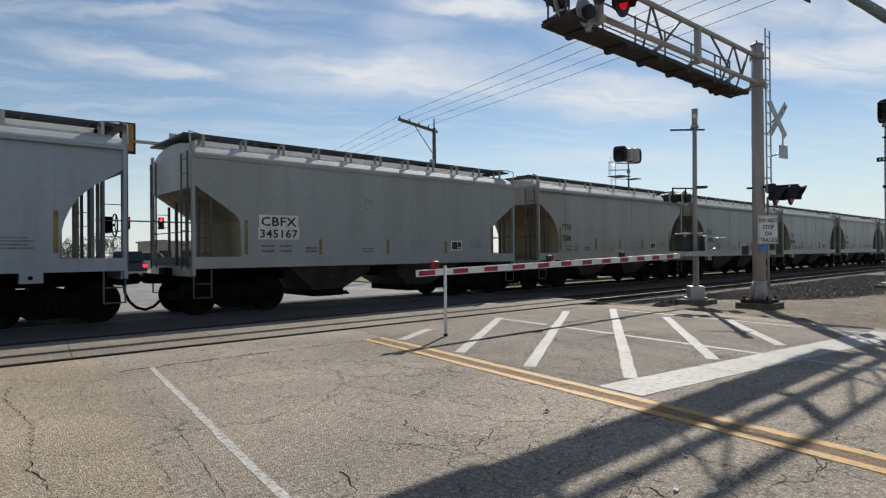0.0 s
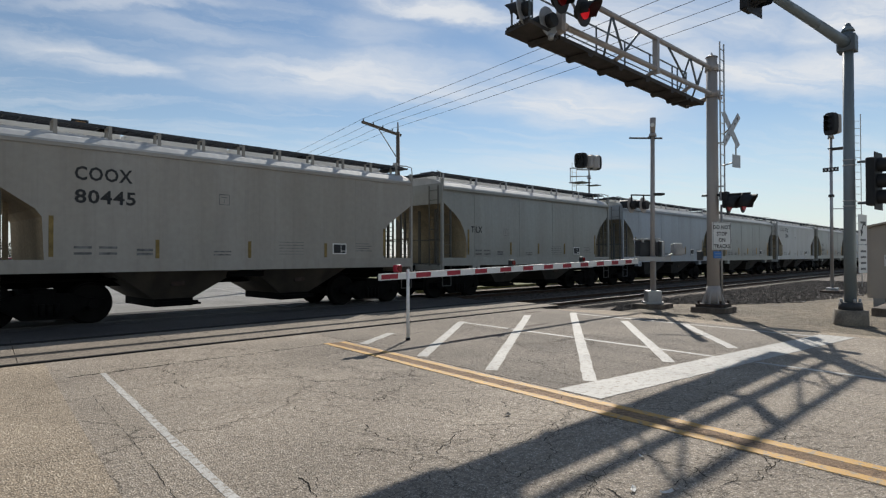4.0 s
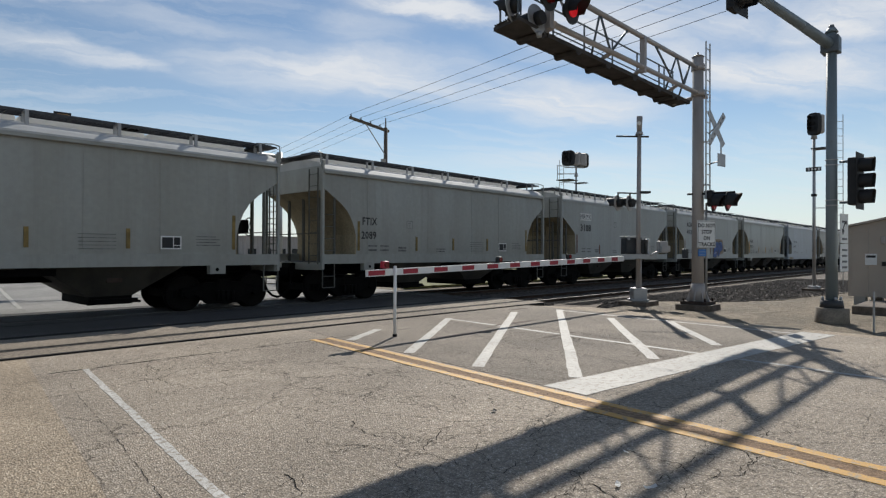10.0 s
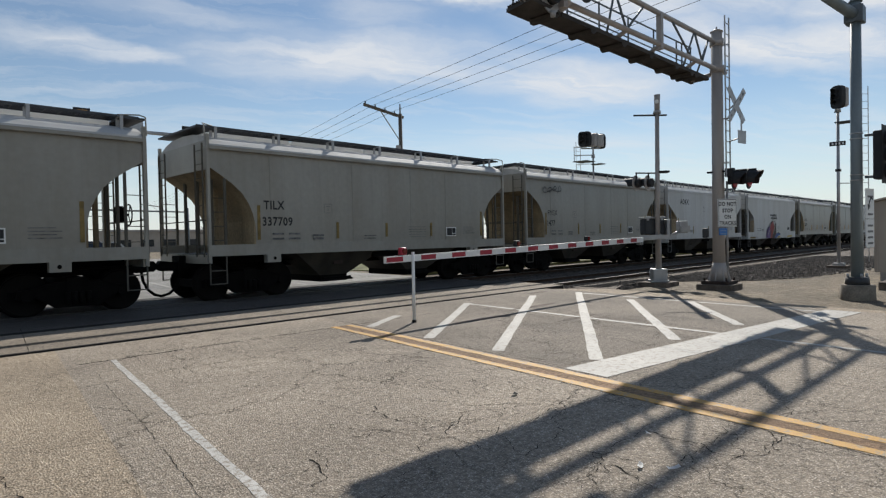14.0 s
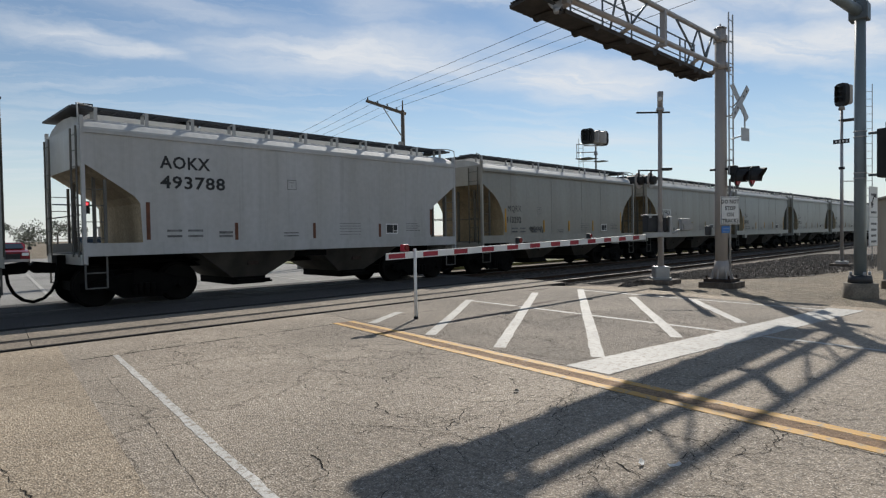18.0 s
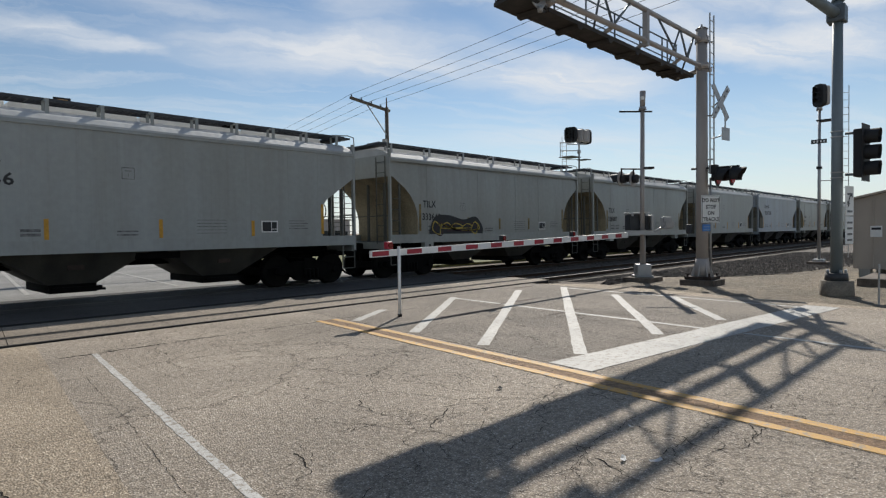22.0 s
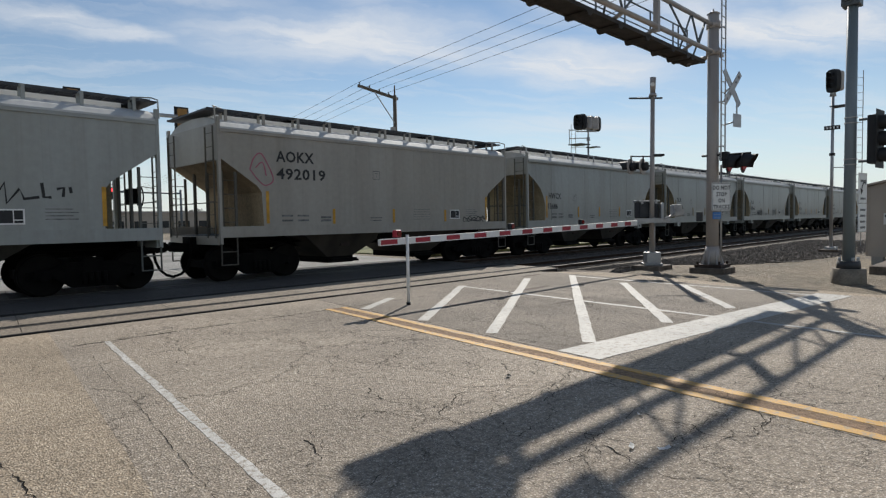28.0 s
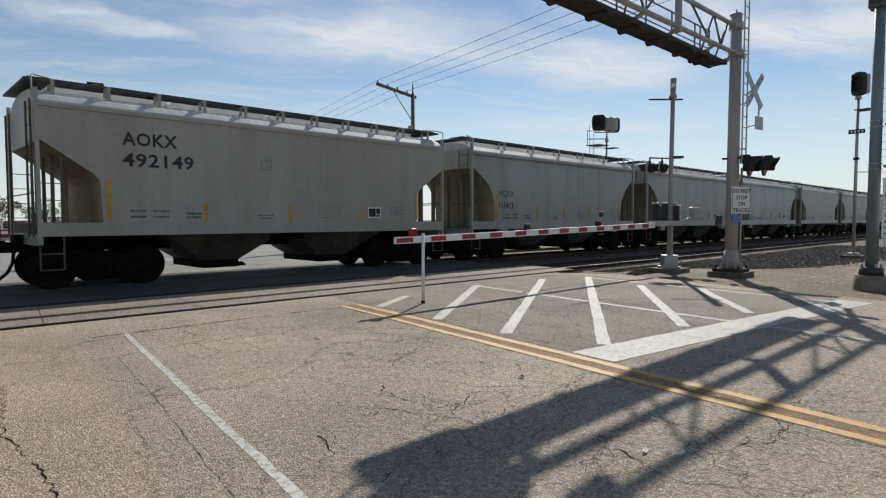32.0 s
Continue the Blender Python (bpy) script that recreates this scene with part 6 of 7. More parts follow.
def build_gate():
    B = Vector((17.2, 8.06, 0))
    U = Vector((0.687, -0.727, 0))                        # across the post, to the road user's right
    F = Vector((0.727, 0.687, 0))
    at = lambda u, f, z: B + U * u + F * f + Vector((0, 0, z))

    def slab_at(name, u0, u1, f0, f1, z0, z1, material, bevel=0.0, label="", parent=None):
        bm = one_box(u0, u1, f0, f1, z0, z1, bevel)
        bmesh.ops.transform(bm, verts=bm.verts, matrix=Matrix.Translation(B) @ Matrix((U, F, Vector((0, 0, 1)))).transposed().to_4x4())
        return part(name, bm, material, parent or g, label)
    g = thing("gate_signal", pose(0, 0, 0), "grey gate post with flashing lights and a barrier machine", "crossing signal")
    part("post", one_tube(at(0, 0, 0.4), at(0.03, 0, 5.10), 0.072, 0.062, 14), GREY, g)
    part("bell", one_tube(at(0.03, 0, 5.16), at(0.04, 0, 5.64), 0.075, 0.09, 14), GREY, g)
    bm = bmesh.new()
    disc(bm, at(0.0, -0.06, 5.42), -F, 0.06, 0.04, 14)
    part("bell_mouth", bm, SIGN_WHITE, g, "pale opening of the bell")
    part("bell_bracket", one_tube(at(0.03, 0, 5.08), at(0.03, 0, 5.17), 0.12, 0.10, 12), GALV, g)
    part("cross_arm", one_tube(at(-0.64, 0.1, 5.06), at(0.30, -0.05, 5.02), 0.028, None, 8), MACHINE, g)
    slab_at("junction_base", -0.20, 0.22, -0.2, 0.2, 0.10, 0.45, GALV, 0.03, "pale cast junction box")
    slab_at("base_flange", -0.26, 0.26, -0.25, 0.25, 0.06, 0.12, GALV, 0.01)
    # lights, both facing the far approach, backs to the near road
    part("light_bar", one_tube(at(-0.62, 0.05, 3.33), at(0.06, 0.02, 3.31), 0.022, None, 8), MATT, g)
    for u in (-0.60, -0.24):
        flasher(g, at(u, 0.05, 3.02), (-0.04, 1, -0.03), LENS_DARK, 0.24, GREY)
        part("light_drop", one_tube(at(u, 0.03, 3.10), at(u, 0.03, 3.33), 0.022, None, 6), MATT, g)
    slab_at("light_bar_end", 0.04, 0.34, -0.12, 0.14, 3.31, 3.37, MATT)
    # barrier machine behind the post
    slab_at("machine_case", -0.34, 0.24, 0.09, 0.62, 1.47, 1.96, MACHINE, 0.04)
    slab_at("machine_lid", -0.37, 0.27, 0.06, 0.65, 1.96, 2.01, GALV, 0.01, "pale metal lid")
    for u in (-0.26, 0.16):
        slab_at("lid_hinge", u - 0.03, u + 0.03, 0.05, 0.10, 1.90, 2.03, GALV)
    slab_at("machine_side", 0.27, 0.36, -0.05, 0.55, 1.36, 1.93, GALV, 0.02)
    slab_at("clamp", -0.13, 0.13, -0.11, 0.12, 1.40, 1.47, GALV)
    slab_at("counterweight_arm", -0.55, 0.50, -0.17, -0.12, 1.33, 1.46, GALV)
    slab_at("counterweight", 0.56, 0.82, -0.24, 0.05, 1.50, 1.86, GALV, 0.02)
    slab_at("counterweight_plate", 0.60, 0.86, -0.30, -0.25, 1.54, 1.72, GALV)
    part("weight_link", one_tube(at(0.30, -0.14, 1.42), at(0.66, -0.12, 1.58), 0.04, None, 8), GALV, g)
    part("conduit", one_tube(at(0.10, 0.04, 0.3), at(0.10, 0.04, 1.5), 0.022, None, 8), GALV, g)
    solid("gate_footing", one_box(B.x - 0.42, B.x + 0.46, B.y - 0.44, B.y + 0.44, -0.3, 0.06, 0.02), FOOTING, "low brown concrete footing under the gate post", "footing")
    # lowered arm, in red and white pieces
    A0, A1 = Vector((16.55, 8.22, 1.335)), Vector((6.53, 7.93, 1.138))
    arm = thing("level_crossing_barrier", pose(0, 0, 0), "lowered red and white striped barrier arm", "barrier arm")
    d = (A1 - A0)
    n = 24
    for k in range(n):
        p, q = A0 + d * (k / n), A0 + d * ((k + 1) / n)
        h0, h1 = 0.075 - 0.018 * k / n, 0.075 - 0.018 * (k + 1) / n
        bm = bmesh.new()
        v = [bm.verts.new(c + Vector((0, yy, zz))) for c, hh in ((p, h0), (q, h1)) for yy, zz in ((-0.03, -hh), (0.03, -hh), (0.03, hh), (-0.03, hh))]
        for f in ((0, 1, 2, 3), (7, 6, 5, 4), (0, 4, 5, 1), (1, 5, 6, 2), (2, 6, 7, 3), (3, 7, 4, 0)):
            bm.faces.new([v[i] for i in f])
        bmesh.ops.recalc_face_normals(bm, faces=bm.faces)
        part("arm_section", bm, SIGN_WHITE, arm)
        if k % 2:
            a, b = p.lerp(q, 0.04), p.lerp(q, 0.96)
            bm = bmesh.new()
            v = [bm.verts.new(c + Vector((0, yy, zz))) for c in (a, b) for yy, zz in ((-0.034, -h0 * 0.72), (0.034, -h0 * 0.72), (0.034, h0 * 0.72), (-0.034, h0 * 0.72))]
            for f in ((0, 1, 2, 3), (7, 6, 5, 4), (0, 4, 5, 1), (1, 5, 6, 2), (2, 6, 7, 3), (3, 7, 4, 0)):
                bm.faces.new([v[i] for i in f])
            bmesh.ops.recalc_face_normals(bm, faces=bm.faces)
            part("red_band", bm, RED_TAPE, arm)
    for s in (0.958, 0.62, 0.32):
        c = A0 + d * s + Vector((0, 0, 0.07))
        lamp = part("arm_lamp", one_box(c.x - 0.07, c.x + 0.07, c.y - 0.05, c.y + 0.05, c.z, c.z + 0.13, 0.02), MATT if s < 0.9 else RED_TAPE, arm)
        bm = bmesh.new()
        disc(bm, (c.x, c.y - 0.05, c.z + 0.065), (0, -1, 0), 0.05, 0.02, 12)
        part("lamp_lens", bm, LENS_DARK, lamp)
    pg = A0 + d * 0.937
    part("arm_rest", one_tube((pg.x, pg.y - 0.045, 0.02), (pg.x, pg.y - 0.045, 1.26), 0.03, 0.028, 10), SIGN_WHITE, arm, "thin pale prop under the arm tip")
    part("rest_foot", one_tube((pg.x, pg.y - 0.045, 0.0), (pg.x, pg.y - 0.045, 0.05), 0.04, 0.04, 10), RUBBER, arm)


build_gate()


def build_litter():
    """Scraps of paper and a dead leaf on the lane."""
    for x, y, w, d, turn, mt, name, lab in ((3.57, 1.81, 0.09, 0.035, 20, SIGN_WHITE, "paper_scrap", "small white scrap of paper on the asphalt"), (3.68, 1.64, 0.10, 0.03, -25, SIGN_WHITE, "paper_scrap", "small white scrap of paper on the asphalt"),
                                           (4.20, 2.06, 0.05, 0.03, 60, SIGN_WHITE, "paper_scrap", "tiny white scrap of paper on the asphalt"), (4.43, 3.50, 0.07, 0.05, 10, MATT, "dead_leaf", "dark curled leaf on the asphalt")):
        bm = bmesh.new()
        rows = [[bm.verts.new((u * w / 2, v * d / 2 * (1 - 0.3 * u * u), 0.004 + 0.012 * abs(u) * (1 + 0.5 * v))) for v in (-1, 0, 1)] for u in (-1, -0.4, 0.3, 1)]
        for p, q in zip(rows, rows[1:]):
            for k in range(2):
                bm.faces.new((p[k], q[k], q[k + 1], p[k + 1]))
        bmesh.ops.solidify(bm, geom=bm.faces[:], thickness=0.002)
        ob = solid(name, bm, mt, lab, "litter")
        ob.matrix_world = pose(x, y, 0.003, 0, 0, turn)


build_litter()


def signal_head(parent, c, n, lit=None, housing=MATT, plate=True, h=1.06):
    """A three-lamp traffic light."""
    c, n = Vector(c), Vector(n).normalized()
    side = n.cross(Vector((0, 0, 1))).normalized()
    R = Matrix((side, -n, Vector((0, 0, 1)))).transposed().to_4x4()      # local -y looks along n
    M = Matrix.Translation(c) @ R

    def put(name, bm, material, par, label=""):
        bmesh.ops.transform(bm, matrix=M, verts=bm.verts)
        return part(name, bm, material, par, label)
    head = put("signal_head", one_box(-0.18, 0.18, -0.02, 0.17, -h / 2, h / 2, 0.03), housing, parent)
    if plate:
        put("backplate", one_box(-0.29, 0.29, -0.035, -0.022, -h / 2 - 0.10, h / 2 + 0.10), MATT, head)
    for k, z in enumerate((h / 3, 0, -h / 3)):
        bm = bmesh.new()
        disc(bm, (0, -0.035, z), (0, -1, 0), 0.145, 0.02, 18)
        put("lens", bm, lit if (lit and k == 0) else MATT, head)
        bm = bmesh.new()
        hood(bm, Vector((0, -0.04, z)), (0, -1, 0), 0.165, 0.27, 18, 0.1, 32)
        put("visor", bm, MATT, head)
    return head


def build_traffic_pole():
    B = Vector((16.0, 2.86, 0))
    t = thing("traffic_light", pose(0, 0, 0), "tall dark steel traffic light pole with a mast arm", "traffic light")
    part("pole", one_tube(B + Vector((0, 0, 0.42)), B + Vector((0, 0, 6.55)), 0.122, 0.105, 20), POLE, t)
    part("pole_cap", one_tube(B + Vector((0, 0, 6.55)), B + Vector((0, 0, 6.66)), 0.14, 0.08, 16), POLE, t)
    part("cap_knob", one_tube(B + Vector((0, 0, 6.66)), B + Vector((0, 0, 6.73)), 0.07, 0.05, 12), DARK, t)
    part("base_ring", one_tube(B + Vector((0, 0, 0.26)), B + Vector((0, 0, 0.44)), 0.24, 0.22, 20), MACHINE, t)
    for a in range(4):
        c, s = 0.19 * math.cos(a * 1.571 + 0.6), 0.19 * math.sin(a * 1.571 + 0.6)
        part("anchor_bolt", one_tube((B.x + c, B.y + s, 0.42), (B.x + c, B.y + s, 0.52), 0.03, None, 8), GALV, t)
    part("arm_clamp", one_box(B.x - 0.19, B.x + 0.17, B.y - 0.17, B.y + 0.19, 6.08, 6.45, 0.02), DARK, t)
    E = Vector((-0.981, 0.195, 0))
    bm = bmesh.new()
    pts = [B + E * s + Vector((0, 0, z)) for s, z in ((0.15, 6.27), (1.5, 6.40), (3.5, 6.58), (6.0, 6.74), (9.5, 6.86))]
    for k in range(4):
        tube(bm, pts[k], pts[k + 1], 0.12 - 0.016 * k, 0.12 - 0.016 * (k + 1), 14)
    part("mast_arm", bm, POLE, t)
    signal_head(t, B + E * 4.35 + Vector((0, -0.16, 6.52)), (-0.13, -1, 0))
    signal_head(t, B + E * 8.2 + Vector((0, -0.16, 6.7)), (-0.13, -1, 0))
    signal_head(t, B + Vector((0.05, -0.50, 3.12)), (-0.10, -1, 0))
    for z in (2.66, 3.58):
        part("head_bracket", one_tube((B.x, B.y - 0.15, z), (B.x + 0.05, B.y - 0.42, z), 0.03, None, 8), DARK, t)
        for dz in (-0.06, 0.06):
            part("strap", one_tube((B.x, B.y, z + dz - 0.012), (B.x, B.y, z + dz + 0.012), 0.128, None, 20), GALV, t)
    solid("pole_footing", one_tube((B.x, B.y, -0.3), (B.x, B.y, 0.27), 0.36, 0.34, 8), TAN_FOOTING, "squat tan concrete footing under the traffic light pole", "footing")
    n = Vector((-0.15, -0.99, 0))
    R = Matrix.Rotation(math.atan2(n.x, -n.y), 4, "Z")
    for z0, z1, arrow in ((1.74, 2.40, True), (1.10, 1.72, False)):
        sg = thing("lane_sign", Matrix.Translation((B.x + 0.02, B.y - 0.235, 0)) @ R, "small white traffic sign strapped to the pole", "sign", "signs on the pole")
        part("plate", one_box(-0.23, 0.23, -0.01, 0.01, z0, z1, 0.003), SIGN_WHITE, sg)
        if arrow:
            bm = bmesh.new()
            ring_strip(bm, [(0.14, 2.16), (0.08, 2.20), (0.0, 2.18), (-0.06, 2.10), (-0.09, 2.03)], 0.05, -0.014)
            prism(bm, [(-0.16, 2.06), (-0.02, 2.02), (-0.11, 1.92)], "y", -0.016, -0.011)
            part("arrow", bm, INK, sg)
        for k in range(4):
            zz = z0 + 0.07 + 0.13 * k
            if not arrow or k in (0, 3):
                part("text_bar", one_box(-0.15, 0.15, -0.014, -0.009, zz, zz + 0.045), DIM, sg)


build_traffic_pole()


def build_rail_signal(x, y, base, heads, ladder_dx):
    """A railway signal: post, hooded heads, service ladder."""
    s = thing("railway_signal", pose(x, y, base), "slim grey railway signal post with hooded black lights", "railway signal", "railway signals")
    top = 6.4
    part("post", one_tube((0, 0, 0.1), (0, 0, top), 0.065, 0.055, 12), GALV, s)
    part("post_base", one_box(-0.2, 0.2, -0.2, 0.2, 0.02, 0.16, 0.02), GALV, s)
    for hx, hy, hz, n in heads:
        bm = bmesh.new()
        nn = Vector(n).normalized()
        sd = Vector((-nn.y, nn.x, 0))
        # rounded black hood box on a grey case
        R = Matrix((sd, -nn, Vector((0, 0, 1)))).transposed().to_4x4()
        M = Matrix.Translation((hx, hy, hz)) @ R
        ring = [(0.27 * (abs(math.cos(a)) ** 0.55) * (1 if math.cos(a) > 0 else -1), 0.46 * (abs(math.sin(a)) ** 0.55) * (1 if math.sin(a) > 0 else -1)) for a in [2 * math.pi * k / 24 for k in range(24)]]
        prism(bm, ring, "y", -0.10, 0.10)
        bmesh.ops.transform(bm, matrix=M, verts=bm.verts)
        head = part("signal_head", bm, MATT, s)
        bm = bmesh.new()
        box(bm, -0.22, 0.22, 0.10, 0.36, -0.40, 0.40, 0, 0.09)
        bmesh.ops.transform(bm, matrix=M, verts=bm.verts)
        part("lamp_case", bm, GREY, head)
        for dz in (-0.22, 0.0, 0.22):
            bm = bmesh.new()
            hood(bm, Vector((hx, hy, hz + dz)) + nn * 0.10, n, 0.12, 0.22, 10)
            part("visor", bm, MATT, head)
        part("head_mount", one_tube((0, 0, hz - 0.45), (hx - nn.x * 0.18, hy - nn.y * 0.18, hz - 0.40), 0.035, None, 8), GALV, s)
    lx, ly = ladder_dx * 0.687, -ladder_dx * 0.727
    for d in (0.0, 0.27):
        part("ladder_rail", one_tube((lx + d * 0.687, ly - d * 0.727, 0.2), (lx + d * 0.687, ly - d * 0.727, 7.3), 0.016, None, 6), GALV, s)
    me = mesh_of(one_tube((lx, ly, 0), (lx + 0.185, ly - 0.196, 0), 0.010, None, 5), "ladder_rung", GALV)
    for k in range(23):
        part("ladder_rung", me, None, s).location = (0, 0, 0.4 + 0.3 * k)
    for z in (3.4, 5.9):
        part("ladder_stay", one_tube((0, 0, z), (lx, ly, z), 0.018, None, 6), GALV, s)
    part("platform", one_box(-0.1, 0.45, -0.6, 0.1, 5.85, 5.89), GRATE, s)
    part("cable_clip", one_box(-0.09, 0.09, -0.09, 0.09, 3.88, 3.98), MATT, s)
    part("head_collar", one_tube((0, 0, 6.28), (0, 0, 6.5), 0.12, 0.09, 12), GALV, s)
    plate = part("number_board", one_box(-0.09, -0.07, -0.28, 0.28, 4.92, 5.09), MATT, s, "dark plate with pale bars")
    for k in range(4):
        part("plate_bar", one_box(-0.097, -0.089, -0.22 + 0.12 * k, -0.16 + 0.12 * k, 4.96, 5.05), SIGN_WHITE, plate)
    return s


def build_rail_signals():
    build_rail_signal(28.63, 5.74, 0.0, [(-0.05, -0.02, 6.88, (-0.85, 0.53, 0))], 0.94)
    solid("signal_footing", one_box(28.23, 29.03, 5.4, 6.1, -0.3, 0.06, 0.02), FOOTING, "square brown concrete footing under a railway signal", "footing")
    s = build_rail_signal(32.9, 19.5, 0.0, [(-0.62, 0.33, 7.40, (-1, -0.2, 0)), (-0.45, 0.15, 7.42, (-1, -0.2, 0)), (0.22, 0.0, 7.36, (1, 0.25, 0)), (0.50, -0.28, 7.32, (1, 0.25, 0))], -1.05)
    part("platform_rail", one_tube((-0.80, 0.85, 6.95), (-0.25, 0.27, 6.95), 0.025, None, 6), GALV, s)
    part("platform_rail", one_tube((-0.80, 0.85, 6.45), (-0.05, 0.05, 6.45), 0.03, None, 6), GALV, s)
    part("platform_post", one_tube((-0.80, 0.85, 6.05), (-0.80, 0.85, 7.0), 0.025, None, 6), GALV, s)
    part("platform_plate", one_box(-0.9, 0.15, -0.05, 0.9, 6.03, 6.07), GRATE, s)
    part("cross_bracket", one_tube((-0.55, 0.50, 6.86), (0.45, -0.30, 6.86), 0.04, None, 8), GALV, s)
    part("post_extension", one_tube((0, 0, 6.4), (0, 0, 7.3), 0.05, 0.05, 10), GALV, s)


build_rail_signals()


def build_cabin():
    """Equipment cabin with ribbed metal walls, on blocks."""
    c = thing("equipment_cabin", pose(22.3, 3.55, 0.18, 0, 0, -4), "beige metal equipment cabin with a low gable roof", "cabin")
    L, Wd, H = 2.5, 3.3, 2.15                # along x, along -y, wall height
    part("wall_body", one_box(0, L, -Wd, 0, 0, H), BEIGE, c)
    me = mesh_of(one_box(-0.025, 0.0, -0.02, 0.02, 0.03, H - 0.03), "wall_rib", BEIGE)
    for k in range(8):
        part("wall_rib", me, None, c).location = (0, -0.06 - 0.455 * k, 0)
    bm = bmesh.new()
    prism(bm, [(0.12, H - 0.02), (-Wd / 2, H + 0.36), (-Wd - 0.12, H - 0.02), (-Wd - 0.12, H + 0.04), (-Wd / 2, H + 0.42), (0.12, H + 0.04)], "x", -0.12, L + 0.12)
    part("roof", bm, BEIGE, c)
    bm = bmesh.new()
    prism(bm, [(0.0, H - 0.01), (-Wd / 2, H + 0.36), (-Wd, H - 0.01)], "x", 0.0, L)
    part("gable", bm, BEIGE, c)
    door = part("door", one_box(-0.035, 0.0, -2.25, -1.15, 0.12, 1.98), BEIGE, c)
    part("notice", one_box(-0.045, -0.034, -1.95, -1.35, 1.1, 1.62), SIGN_WHITE, door)
    for k in range(3):
        part("notice_bar", one_box(-0.05, -0.044, -1.88, -1.45, 1.2 + 0.14 * k, 1.26 + 0.14 * k), INK, door)
    part("door_handle", one_box(-0.08, -0.03, -1.27, -1.22, 0.82, 1.02), MATT, door)
    part("vent", one_box(-0.05, -0.034, -1.95, -1.45, 0.25, 0.6), GREY, door)
    part("notice", one_box(-0.035, -0.024, -0.75, -0.45, 0.98, 1.32), SIGN_WHITE, c)
    part("notice_bar", one_box(-0.04, -0.034, -0.72, -0.48, 1.2, 1.27), INK, c)
    part("switch_box", one_box(-0.07, 0.0, -0.98, -0.88, 0.95, 1.08), MATT, c)
    part("lamp", one_box(-0.1, 0.0, -0.98, -0.86, 1.62, 1.85, 0.02), GREY, c)
    for x in (0.15, L - 0.15):
        for y in (-0.3, -Wd / 2, -Wd + 0.3):
            part("block", one_box(x - 0.15, x + 0.15, y - 0.15, y + 0.15, -0.26, 0.0), CONCRETE, c)
    # pad in the dark footing colour, which holds the shade of its face
    solid("concrete_kerb", one_box(18.7, 21.2, 0.0, 2.9, -0.3, 0.14, 0.03), FOOTING, "low concrete pad in front of the equipment cabin", "concrete pad")
    p = thing("marker_post", pose(14.44, 1.87, 0), "thin metal marker stake in the dirt", "marker post")
    part("stake", one_tube((0, 0, -0.2), (0, 0, 0.75), 0.018, None, 6), GALV, p)


build_cabin()


# ------------------------------------------------------------------ poles, wires, far side
def wire_through(bm, pts, r, seg=5):
    """One bent round bar through the points."""
    rings = []
    for p in pts:
        rings.append([bm.verts.new(p + Vector((r * math.cos(2 * math.pi * k / seg), 0, r * math.sin(2 * math.pi * k / seg)))) for k in range(seg)])
    for a, b in zip(rings, rings[1:]):
        for k in range(seg):
            bm.faces.new((a[k], a[(k + 1) % seg], b[(k + 1) % seg], b[k]))


def build_wires():
    B = Vector((26.3, 30.0, 0))
    D = Vector((0.212, 0.977, 0))
    spots = [B - D * 62, B, B + D * 55, B + D * 110]
    tops = []
    for k, b in enumerate(spots):
        p = thing("utility_pole", pose(b.x, b.y, -0.3), "weathered wooden utility pole with a side crossarm", "utility pole", "utility poles")
        part("pole", one_tube((0, 0, 0), (0, 0, 10.1), 0.17, 0.12, 12), WOOD, p)
        part("pole_pin", one_tube((0, 0, 10.1), (0, 0, 10.75), 0.05, 0.04, 8), WOOD, p)
        bm = bmesh.new()
        tube(bm, (-3.0, 0, 10.30), (0.25, 0, 9.90), 0.11, 0.11, 4)
        part("crossarm", bm, WOOD, p)
        part("arm_brace", one_tube((-1.75, -0.05, 10.10), (-0.1, -0.05, 8.3), 0.035, None, 6), GALV, p)
        part("transformer_bracket", one_box(-0.3, -0.1, -0.15, 0.15, 7.6, 8.0), GREY, p)
        for x in (-2.9, -2.1, -1.3, -0.5):
            part("insulator", one_tube((x, 0, 10.02 - 0.123 * x), (x, 0, 10.18 - 0.123 * x), 0.05, 0.03, 8), MATT, p)
        tops.append([b + Vector((x, 0, 9.88 - 0.123 * x)) for x in (-2.9, -2.1, -1.3, -0.5)])
    for k in range(4):
        for a, b in zip(tops, tops[1:]):
            cu = bmesh.new()
            n = 14
            pts = []
            for j in range(n + 1):
                u = j / n
                q = a[k].lerp(b[k], u)
                q.z -= 4 * 0.45 * u * (1 - u)
                pts.append(q)
            wire_through(cu, pts, 0.010)
            solid("power_wire", cu, MATT, "thin dark overhead wire", "wire", "overhead wires")


build_wires()


